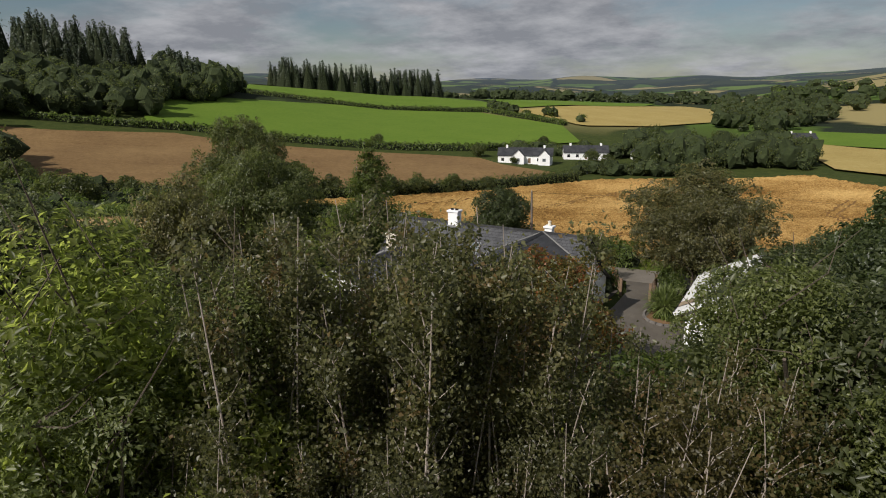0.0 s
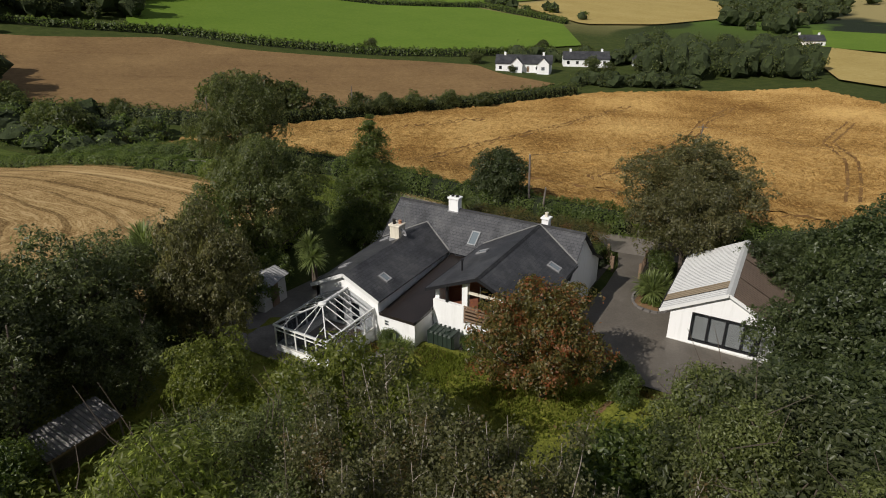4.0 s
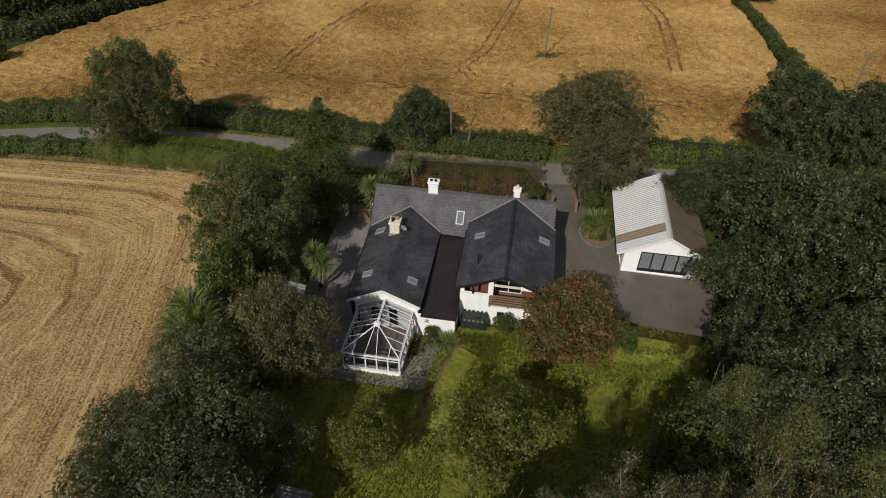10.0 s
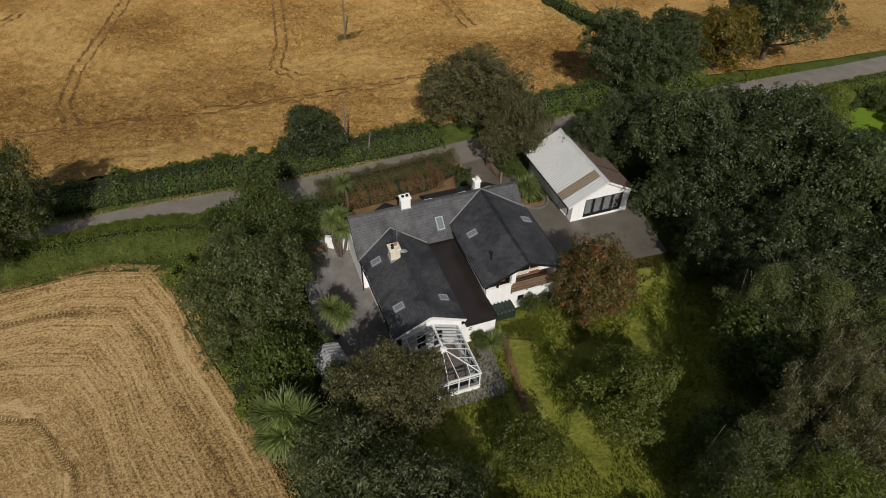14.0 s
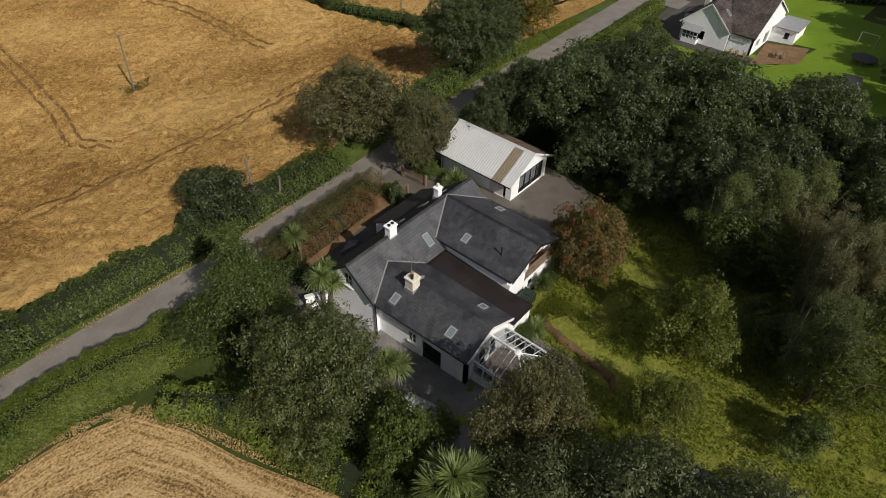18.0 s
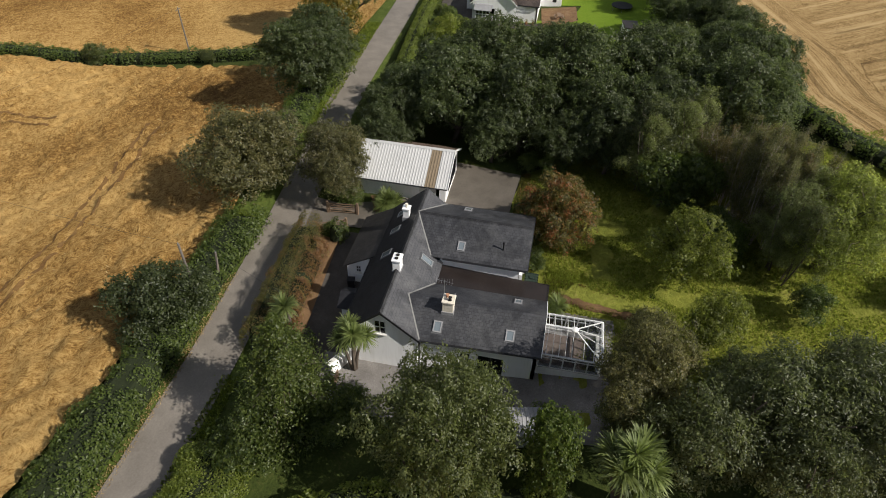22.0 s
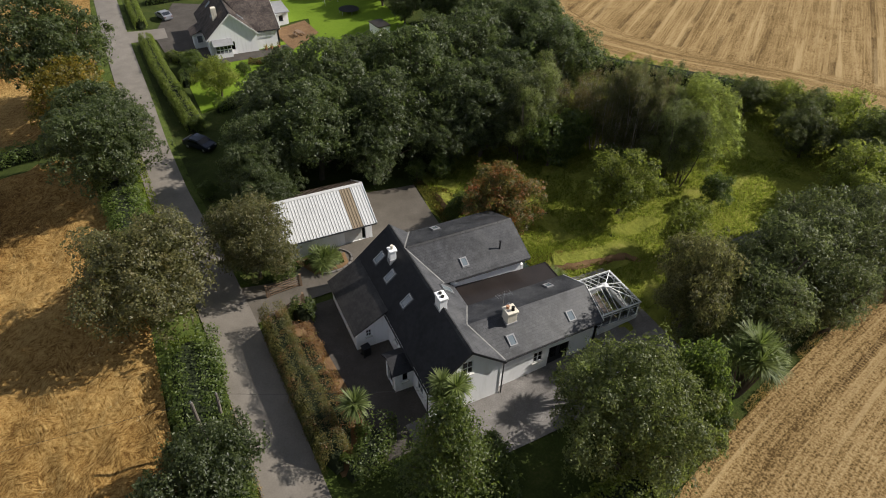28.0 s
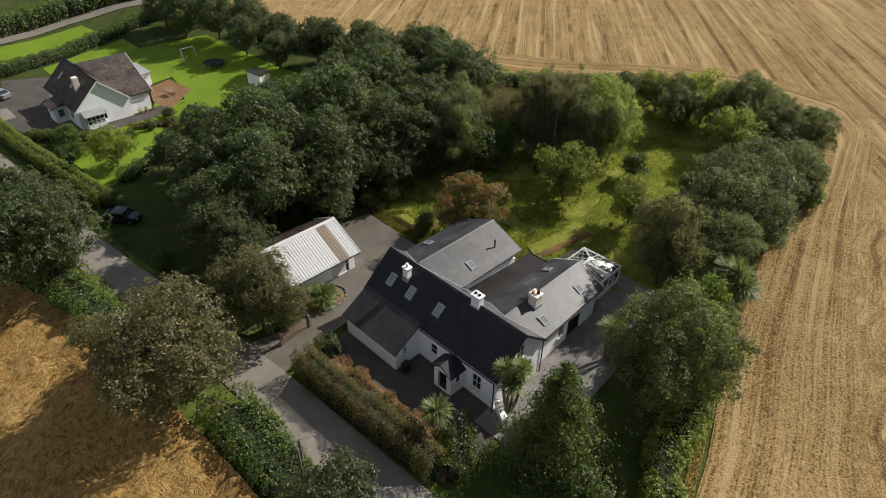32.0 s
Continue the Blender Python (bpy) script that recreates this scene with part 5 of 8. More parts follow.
cordyline((-4.3, -13.4), [(0, 0, 0.5), (0.6, 0.2, 0.4)], "low spiky plant by the white wall", 1.0, 6)

# ---- the house ----
def roof_slope(e0, e1, r1, r0, course=0.26, thick=0.12, step=0.008):
    """A roof plane from its eave line e0-e1 up to its ridge line r0-r1, laid in stepped courses; uv in metres."""
    e0, e1, r1, r0 = (Vector(v) for v in (e0, e1, r1, r0))
    bm = bmesh.new()
    uvl = bm.loops.layers.uv.new("UVMap")
    nrm = (e1 - e0).cross(r0 - e0).normalized()
    if nrm.z < 0:
        nrm = -nrm
    along = (e1 - e0).normalized()
    up = nrm.cross(along)
    n = max(2, round(max((r0 - e0).length, (r1 - e1).length) / course))

    def uv_of(p):
        return ((p - e0).dot(along) + 50, abs((p - e0).dot(up)))

    def quad(ps):
        f = bm.faces.new([bm.verts.new(p) for p in ps])
        for lp, p in zip(f.loops, ps):
            lp[uvl].uv = uv_of(p)

    for i in range(n):
        a, b = i / n, (i + 1) / n
        p0, p1 = e0.lerp(r0, a) + nrm * step, e1.lerp(r1, a) + nrm * step
        q0, q1 = e0.lerp(r0, b), e1.lerp(r1, b)
        quad([p0, p1, q1, q0])
        quad([p0 - nrm * step, p1 - nrm * step, p1, p0])
    lo = [v - nrm * thick for v in (e0, e1, r1, r0)]
    quad(lo[::-1])
    tops = (e0, e1, r1, r0)
    for k in range(4):
        quad([tops[k], lo[k], lo[(k + 1) % 4], tops[(k + 1) % 4]])
    bmesh.ops.remove_doubles(bm, verts=bm.verts[:], dist=0.0005)
    return bm


def wall(p0, p1, z0, z1, thick, openings=(), inward=1):
    """A straight wall from p0 to p1 in plan, with openings (u0, u1, z0, z1) that go right through it."""
    bm = bmesh.new()
    p0, p1 = Vector((*p0, 0)), Vector((*p1, 0))
    ln = (p1 - p0).length
    d = (p1 - p0) / ln
    side = Vector((-d.y, d.x, 0)) * inward
    us = sorted({0.0, ln, *[o[k] for o in openings for k in (0, 1)]})
    for u0, u1 in zip(us, us[1:]):
        holes = sorted((o[2], o[3]) for o in openings if o[0] < (u0 + u1) / 2 < o[1])
        z, spans = z0, []
        for a, b in holes:
            spans.append((z, a))
            z = b
        spans.append((z, z1))
        for a, b in spans:
            if b - a < 0.01:
                continue
            vs = [bm.verts.new(p0 + d * u + side * s + Vector((0, 0, zz))) for zz in (a, b) for u, s in ((u0, 0), (u1, 0), (u1, thick), (u0, thick))]
            for f in ((3, 2, 1, 0), (4, 5, 6, 7), (0, 1, 5, 4), (1, 2, 6, 5), (2, 3, 7, 6), (3, 0, 4, 7)):
                bm.faces.new([vs[k] for k in f])
    return bm


def framed(parent, name, p0, d, z0, w, h, depth=0.08, bar=0.06, mullions=(), rails=(), material="upvc", glass="glass", sill=True, label=""):
    """A window: frame with bars, one pane, and a sill. p0: lower corner in plan; d: direction along the wall; n: outward."""
    d = Vector((*d, 0)).normalized()
    n = Vector((d.y, -d.x, 0))
    o = Vector((*p0, z0))

    def blk(bm, u0, u1, v0, v1, s0, s1):
        vs = [bm.verts.new(o + d * u + n * s + Vector((0, 0, v))) for v in (v0, v1) for u, s in ((u0, s0), (u1, s0), (u1, s1), (u0, s1))]
        for f in ((3, 2, 1, 0), (4, 5, 6, 7), (0, 1, 5, 4), (1, 2, 6, 5), (2, 3, 7, 6), (3, 0, 4, 7)):
            bm.faces.new([vs[k] for k in f])
        return bm

    bm = bmesh.new()
    blk(bm, 0, w, 0, bar, -depth, 0)
    blk(bm, 0, w, h - bar, h, -depth, 0)
    blk(bm, 0, bar, bar, h - bar, -depth, 0)
    blk(bm, w - bar, w, bar, h - bar, -depth, 0)
    for m in mullions:
        blk(bm, w * m - bar / 2, w * m + bar / 2, bar, h - bar, -depth, -0.004)
    for m in rails:
        blk(bm, bar, w - bar, h * m - bar / 2, h * m + bar / 2, -depth, -0.008)
    win = part(name, bm, M[material], parent, label)
    pane = part("pane", blk(bmesh.new(), bar * 0.5, w - bar * 0.5, bar * 0.5, h - bar * 0.5, -depth * 0.62, -depth * 0.50), M[glass], win)
    pane.visible_shadow = False
    if sill:
        part("sill", blk(bmesh.new(), -0.08, w + 0.08, -0.09, -0.004, -0.05, 0.14), M["dirty_white"], win)
    return win


def skylight(parent, centre, along, up, w=0.78, h=1.0, frame="metal"):
    """A roof window lying in the slope."""
    a, u = Vector(along).normalized(), Vector(up).normalized()
    nrm = a.cross(u).normalized()
    if nrm.z < 0:
        nrm = -nrm
    c = Vector(centre) + nrm * 0.03

    def blk(bm, a0, a1, u0, u1, s0, s1):
        vs = [bm.verts.new(c + a * x + u * y + nrm * s) for s in (s0, s1) for x, y in ((a0, u0), (a1, u0), (a1, u1), (a0, u1))]
        for f in ((3, 2, 1, 0), (4, 5, 6, 7), (0, 1, 5, 4), (1, 2, 6, 5), (2, 3, 7, 6), (3, 0, 4, 7)):
            bm.faces.new([vs[k] for k in f])
        return bm
    b = 0.09
    bm = bmesh.new()
    blk(bm, -w / 2, w / 2, -h / 2, -h / 2 + b, -0.06, 0.09)
    blk(bm, -w / 2, w / 2, h / 2 - b, h / 2, -0.06, 0.09)
    blk(bm, -w / 2, -w / 2 + b, -h / 2 + b, h / 2 - b, -0.06, 0.09)
    blk(bm, w / 2 - b, w / 2, -h / 2 + b, h / 2 - b, -0.06, 0.09)
    s = part("skylight", bm, M[frame], parent)
    part("pane", blk(bmesh.new(), -w / 2 + b * 0.8, w / 2 - b * 0.8, -h / 2 + b * 0.8, h / 2 - b * 0.8, 0.03, 0.055), M["skyglass"], s, "sky-reflecting glass")
    part("flashing", blk(bmesh.new(), -w / 2 - 0.07, w / 2 + 0.07, -h / 2 - 0.12, h / 2 + 0.07, -0.045, 0.012), M["flashing"], s)


def skyglass():
    m, n, l, s = node_mat("roof_window_glass")
    s.inputs["Base Color"].default_value = (0.16, 0.19, 0.21, 1)
    s.inputs["Roughness"].default_value, s.inputs["Specular IOR Level"].default_value = 0.04, 1.0
    s.inputs["Coat Weight"].default_value = 0.6
    return m


M["skyglass"] = skyglass()
house = thing("house", "white-rendered slate-roofed country house with rear wings", "house")
Z0 = -0.3
# main block: x -12.25..3.3, y -2.75..3.05, ridge along x at 6.5
fw = part("wall_front", wall((3.3, 3.05), (-12.25, 3.05), Z0, 3.72, 0.35, [(13.15, 14.1, 1.05, 2.6), (8.3, 9.1, 1.35, 2.5)], 1), M["white"], house)
gw_ = wall((-12.25, 2.70), (-12.25, -2.75), Z0, 3.75, 0.35, [], 1)
prism(gw_, [(2.70, 3.75), (3.05, 3.75), (2.95, 3.78), (0.62, 5.86), (0.62, 3.75)], -12.25, -11.9, "x")
prism(gw_, [(-0.32, 3.75), (-0.32, 6.14), (-2.75, 4.12), (-2.75, 3.75)], -12.25, -11.9, "x")
prism(gw_, [(0.62, 5.26), (0.62, 5.86), (0, 6.40), (-0.32, 6.14), (-0.32, 5.26)], -12.25, -11.9, "x")
part("wall_west", gw_, M["white"], house)
ge = wall((3.3, -2.75), (3.3, 2.70), Z0, 3.75, 0.35, [], 1)
prism(ge, [(3.02, 3.75), (0, 6.40), (-2.75, 4.12), (-2.75, 3.75)], 2.95, 3.3, "x")
part("wall_east", ge, M["white"], house)
part("wall_rear", wall((-11.9, -2.75), (2.95, -2.75), Z0, 4.05, 0.3, [], 1), M["white"], house)
part("roof_front", roof_slope((-12.5, 3.35, 3.525), (3.58, 3.35, 3.525), (3.58, 0, 6.5), (-12.5, 0, 6.5)), M["shaded_black_slate"], house, "near-black front slate slope, its shade kept in the colour")
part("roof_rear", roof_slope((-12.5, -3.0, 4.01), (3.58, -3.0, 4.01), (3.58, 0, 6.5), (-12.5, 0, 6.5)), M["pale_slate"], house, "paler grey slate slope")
bm = bmesh.new()
for k in range(36):
    x = -12.5 + k * 16.08 / 36
    prism(bm, [(-0.17, 6.40), (0, 6.56), (0.17, 6.40), (0.12, 6.38), (0, 6.50), (-0.12, 6.38)], x, x + 16.08 / 36 - 0.02, "x")
part("ridge_tiles", bm, M["slate"], house)
framed(house, "window", (-12.25, 0.60), (0, -1), 3.82, 0.9, 1.42, rails=(0.5,), mullions=(0.5,), label="upstairs gable window with white sill")
framed(house, "window", (-9.87, 3.05), (-1, 0), 1.05, 0.95, 1.55, rails=(0.5,), mullions=(0.5,), label="tall front sash window")
framed(house, "window", (-5.02, 3.05), (-1, 0), 1.35, 0.78, 1.15, rails=(0.5,), label="front window beside the porch")
MF_UP, MR_UP = (0, -0.747, 0.664), (0, 0.77, 0.64)
for x, y in ((1.35, 1.78), (-1.2, 1.80), (-4.56, 1.70)):
    skylight(house, (x, y, 6.5 - 0.888 * y), (1, 0, 0), MF_UP, 0.74, 1.12)
skylight(house, (-4.62, -1.78, 6.5 - 0.83 * 1.78), (1, 0, 0), MR_UP, 0.70, 1.22)
# low front extension
part("extension_front", wall((3.1, 5.85), (-3.55, 5.85), Z0, 2.12, 0.3, [], 1), M["white"], house)
ew = wall((-3.55, 5.55), (-3.55, 3.05), Z0, 2.12, 0.3, [(0.55, 1.02, 1.3, 2.05)], 1)
prism(ew, [(5.85, 2.12), (3.05, 2.12), (3.05, 3.66)], -3.55, -3.25, "x")
part("extension_side", ew, M["white"], house)
ee = wall((3.1, 3.05), (3.1, 5.55), Z0, 2.12, 0.3, [], 1)
prism(ee, [(5.85, 2.12), (3.05, 2.12), (3.05, 3.66)], 2.8, 3.1, "x")
part("extension_end", ee, M["white"], house)
part("extension_roof", roof_slope((-3.82, 6.12, 2.06), (3.4, 6.12, 2.06), (3.4, 3.06, 3.82), (-3.82, 3.06, 3.82)), M["old_slate"], house, "low brownish slate lean-to slope")
part("eaves_board", boxes((-3.8, 6.0, 1.86, 3.36, 6.05, 2.0)), M["black"], house)
framed(house, "small_window", (-3.55, 5.0), (0, -1), 1.3, 0.47, 0.75, bar=0.05, mullions=(0.5,), rails=(0.5,), label="small four-pane side window")
# porch
porch = part("porch_wall", wall((-6.95, 4.55), (-8.9, 4.55), Z0, 2.35, 0.22, [(0.5, 1.5, 0.12, 2.2)], 1), M["white"], house, "white porch front with arched doorway")
part("porch_side", wall((-8.9, 4.33), (-8.9, 3.05), Z0, 2.35, 0.22, [(0.35, 0.85, 1.1, 2.0)], 1), M["white"], house)
part("porch_side", wall((-6.95, 3.05), (-6.95, 4.33), Z0, 2.35, 0.22, [], 1), M["white"], house)
part("porch_roof", roof_slope((-9.2, 4.85, 2.36), (-9.2, 3.05, 2.36), (-7.93, 3.05, 3.2), (-7.93, 4.85, 3.2), 0.24), M["shaded_black_slate"], house)
part("porch_roof", roof_slope((-6.66, 4.85, 2.36), (-6.66, 3.05, 2.36), (-7.93, 3.05, 3.2), (-7.93, 4.85, 3.2), 0.24), M["shaded_black_slate"], house)
part("porch_gable", prism(bmesh.new(), [(-8.9, 2.36), (-6.95, 2.36), (-7.93, 2.98)], 4.34, 4.56, "y"), M["white"], house)
door = part("front_door", boxes((-8.43, 4.36, -0.05, -7.47, 4.42, 2.15)), M["black"], house, "dark glazed front door with white arch")
part("door_frame", boxes((-8.5, 4.40, -0.05, -8.42, 4.60, 2.24), (-7.48, 4.40, -0.05, -7.40, 4.60, 2.24), (-8.42, 4.40, 2.16, -7.48, 4.60, 2.24)), M["upvc"], door)
part("door_pane", boxes((-8.3, 4.425, 0.9, -8.0, 4.435, 1.95), (-7.9, 4.425, 0.9, -7.6, 4.435, 1.95)), M["glass"], door)
part("handle", boxes((-8.36, 4.43, 0.98, -8.32, 4.49, 1.12)), M["metal"], door, "brass-coloured handle")
framed(house, "porch_window", (-8.9, 3.98), (0, -1), 1.1, 0.5, 0.9, bar=0.05)
# west rear wing: ridge along y at x -9.1
part("wing_west_wall", wall((-11.75, -2.75), (-11.75, -12.0), Z0, 4.0, 0.3, [(3.3, 4.15, 1.5, 2.65), (4.75, 6.75, 0.05, 2.6)], 1), M["white"], house)
wg = wall((-11.75, -12.0), (-6.45, -12.0), Z0, 4.0, 0.3, [(1.55, 2.35, 1.4, 3.3), (2.95, 3.75, 1.4, 3.3)], 1)
prism(wg, [(-11.75, 4.0), (-6.45, 4.0), (-9.08, 5.26)], -12.0, -11.7, "y")
part("wing_gable", wg, M["white"], house)
part("wing_east_wall", wall((-6.45, -11.7), (-6.45, -3.0), Z0, 4.0, 0.3, [], 1), M["white"], house)
part("wing_roof_west", roof_slope((-12.02, -12.25, 3.93), (-12.42, -2.98, 4.0), (-9.12, -1.35, 5.4), (-9.08, -12.25, 5.4)), M["slate"], house)
part("wing_roof_east", roof_slope((-6.16, -12.25, 4.06), (-6.16, -2.92, 4.06), (-9.12, -1.35, 5.4), (-9.08, -12.25, 5.4)), M["slate"], house)
bm = bmesh.new()
beam(bm, (-12.0, -12.28, 3.86), (-9.08, -12.28, 5.33), 0.05, 0.24)
beam(bm, (-6.2, -12.28, 3.98), (-9.08, -12.28, 5.33), 0.05, 0.24)
part("barge_board", bm, M["upvc"], house)
framed(house, "side_window", (-11.75, -6.05), (0, -1), 1.5, 0.85, 1.15, rails=(0.5,), mullions=(0.5,))
dd = part("side_doors", boxes((-11.62, -9.5, 0.05, -11.56, -8.52, 2.6), (-11.62, -8.48, 0.05, -11.56, -7.5, 2.6)), M["black"], house, "wide dark double doors in the side wall")
part("door_glass", boxes((-11.635, -9.35, 1.2, -11.625, -8.67, 2.4), (-11.635, -8.33, 1.2, -11.625, -7.65, 2.4)), M["glass"], dd)
framed(house, "glazed_door", (-10.2, -12.0), (1, 0), 1.4, 0.8, 1.9, mullions=(), rails=(0.45,), sill=False)
framed(house, "glazed_door", (-8.8, -12.0), (1, 0), 1.4, 0.8, 1.9, mullions=(), rails=(0.45,), sill=False)
for x, y, w, h in ((-11.2, -4.15, 0.56, 0.90), (-10.9, -9.72, 0.56, 0.88)):
    skylight(house, (x, y, 5.4 - 0.492 * (-9.1 - x) + (0.13 if y > -5 else 0.0)), (0, 1, 0), (0.897, 0, 0.442), w + 0.1, h, "lead")
skylight(house, (-7.27, -9.95, 5.4 - 0.453 * (9.1 - 7.27)), (0, 1, 0), (-0.911, 0, 0.413), 0.62, 0.78, "lead")
# flat roof between the wings
part("flat_roof", prism(bmesh.new(), [(-12.25, 3.10), (-2.80, 3.55), (-2.80, 3.80), (-12.25, 3.28)], -6.14, -3.46, "x"), M["felt"], house, "black felt flat roof between the wings")
part("flat_roof_rim", boxes((-6.16, -12.33, 3.14, -3.42, -12.26, 3.34), (-3.45, -12.26, 3.14, -3.39, -10.2, 3.34)), M["felt"], house)
part("infill_wall", wall((-6.45, -12.15), (-3.5, -12.15), Z0, 3.1, 0.25, [(0.55, 0.95, 2.35, 2.8)], 1), M["white"], house)
part("infill_wall", wall((-3.5, -11.9), (-3.5, -9.9), Z0, 3.1, 0.25, [], 1), M["white"], house)
framed(house, "small_window", (-5.9, -12.15), (1, 0), 2.35, 0.4, 0.45, bar=0.05, rails=(0.5,), sill=False)
# east rear wing with its balcony: ridge along y at x 0
part("balcony_wing_wall", wall((-3.45, -2.75), (-3.45, -9.6), Z0, 4.86, 0.3, [], 1), M["white"], house)
part("balcony_wing_wall", wall((3.3, -9.6), (3.3, -3.05), Z0, 4.86, 0.3, [(3.6, 4.6, 1.3, 2.5)], 1), M["white"], house)
framed(house, "side_window", (3.3, -6.0), (0, 1), 1.3, 1.0, 1.2, mullions=(0.5,))
part("roof_wing_slope", roof_slope((-3.80, -10.3, 4.84), (-3.80, -2.0, 4.84), (0, 0.0, 6.5), (0, -10.3, 6.5)), M["slate"], house)
part("roof_wing_slope", roof_slope((3.74, -10.3, 4.87), (3.74, -1.97, 4.87), (0, 0.0, 6.5), (0, -10.3, 6.5)), M["slate"], house)
bm = bmesh.new()
for k in range(22):
    y = -10.3 + k * 10.1 / 22
    prism(bm, [(-0.17, 6.47), (0, 6.58), (0.17, 6.47), (0.12, 6.42), (0, 6.50), (-0.12, 6.42)], y, y + 10.1 / 22 - 0.02, "y")
part("ridge_tiles", bm, M["slate"], house)
back = wall((-3.15, -8.3), (3.0, -8.3), Z0, 4.86, 0.2, [(2.35, 4.5, 3.0, 4.86)], 1)
part("balcony_back_wall", back, M["redwood"], house, "red-brown timber wall behind the balcony")
part("balcony_gable", prism(bmesh.new(), [(-3.15, 4.86), (3.0, 4.86), (0, 6.26)], -8.4, -8.2, "y"), M["redwood"], house, "red-brown timber gable")
framed(house, "balcony_door", (-0.8, -8.3), (1, 0), 3.0, 2.15, 1.86, mullions=(0.5,), sill=False)
part("lower_wall", wall((-3.45, -9.9), (3.3, -9.9), Z0, 2.75, 0.3, [(3.0, 3.7, 1.55, 2.35)], 1), M["white"], house)
framed(house, "small_window", (-0.45, -9.9), (1, 0), 1.55, 0.7, 0.8, bar=0.06)
part("parapet_wall", wall((-3.45, -9.9), (-1.15, -9.9), 2.75, 3.95, 0.25, [], 1), M["white"], house)
part("gable_pier", boxes((-1.25, -9.95, 3.95, -0.85, -9.65, 5.82)), M["white"], house)
part("gable_pier", boxes((1.25, -9.95, 4.95, 2.75, -9.7, 5.30)), M["white"], house)
part("gable_post", boxes((-2.5, -9.9, 3.95, -2.35, -9.75, 5.35)), M["black"], house)
part("balcony_floor", boxes((-3.15, -9.6, 2.72, 3.0, -8.3, 2.86)), M["wood"], house, "weathered timber balcony floor")
rail = part("balcony_rail", boxes((-1.1, -10.0, 4.0, 3.3, -9.9, 4.1)), M["wood"], house, "weathered slatted timber balustrade")
for z in (3.0, 3.25, 3.5, 3.75):
    part("rail_slat", boxes((-1.1, -9.98, z, 3.3, -9.93, z + 0.13)), M["wood"], rail)
for x in (-1.1, 0.35, 1.8, 3.2):
    part("rail_post", boxes((x, -9.93, 2.8, x + 0.1, -9.83, 4.0)), M["wood"], rail)
part("tie_beam", boxes((-0.85, -9.85, 4.95, 1.25, -9.72, 5.10)), M["cream"], house)
bm = bmesh.new()
beam(bm, (-3.8, -10.33, 4.74), (0, -10.33, 6.40), 0.05, 0.2)
beam(bm, (3.74, -10.33, 4.77), (0, -10.33, 6.40), 0.05, 0.2)
part("barge_board", bm, M["black"], house)
skylight(house, (-2.55, -4.4, 6.5 - 0.437 * 2.55), (0, 1, 0), (0.916, 0, 0.40), 0.62, 0.86, "lead")
skylight(house, (2.75, -4.1, 6.5 - 0.437 * 2.75), (0, 1, 0), (-0.916, 0, 0.40), 0.68, 0.92, "lead")
bm = bmesh.new()
tube(bm, [(-2.3, -8.0, 5.2), (-2.3, -8.0, 6.25)], [0.07, 0.07], 8)
tube(bm, [(-2.3, -8.0, 6.25), (-2.3, -8.0, 6.36)], [0.10, 0.10], 8)
part("flue", bm, M["black"], house)
# valleys and gutters
for a, b in (((0, 0, 6.53), (-3.75, -1.98, 4.90)), ((0, 0, 6.53), (3.70, -1.95, 4.92)), ((-9.12, -1.35, 5.43), (-12.38, -2.98, 4.06)), ((-9.12, -1.35, 5.43), (-6.2, -2.9, 4.12))):
    part("valley_flashing", beam(bmesh.new(), a, b, 0.11, 0.05), M["mortar"], house, "pale mortared valley line")
for nm, a, b in (("gutter", (-12.45, 3.42, 3.46), (-3.9, 3.42, 3.46)), ("gutter", (-12.08, -12.2, 3.86), (-12.46, -3.1, 3.93)), ("gutter", (-3.86, -10.2, 4.77), (-3.86, -3.0, 4.77)), ("gutter", (3.80, -10.2, 4.80), (3.80, -2.2, 4.80)), ("downpipe", (-12.40, 3.40, 3.4), (-12.40, 3.40, 0.1)), ("downpipe", (-12.3, -2.95, 3.9), (-12.3, -2.95, 0.1))):
    part(nm, tube(bmesh.new(), [a, b], [0.06, 0.06], 6), M["black"], house)
bm = bmesh.new()
beam(bm, (-12.55, 3.33, 3.44), (-12.55, 0, 6.42), 0.05, 0.18)
beam(bm, (-12.55, -3.0, 3.92), (-12.55, 0, 6.42), 0.05, 0.18)
part("barge_board", bm, M["black"], house)


def chimney(cx, cy, z0, z1, w, d, pots, colour="white", label=""):
    c = part("chimney", boxes((cx - w / 2, cy - d / 2, z0, cx + w / 2, cy + d / 2, z1 - 0.16), bevel=0.02), M[colour], house, label)
    part("chimney_cap", boxes((cx - w / 2 - 0.08, cy - d / 2 - 0.08, z1 - 0.158, cx + w / 2 + 0.08, cy + d / 2 + 0.08, z1), bevel=0.03), M[colour], c)
    for x, y, h, mt in pots:
        bm = bmesh.new()
        tube(bm, [(cx + x, cy + y, z1 - 0.02), (cx + x, cy + y, z1 + h * 0.85), (cx + x, cy + y, z1 + h * 0.86), (cx + x, cy + y, z1 + h)], [0.14, 0.11, 0.15, 0.14], 10)
        part("chimney_pot", bm, M[mt], c)
    part("chimney_flashing", boxes((cx - w / 2 - 0.06, cy - d / 2 - 0.06, z0, cx + w / 2 + 0.06, cy + d / 2 + 0.06, z0 + 0.75)), M["lead"], c)
    return c


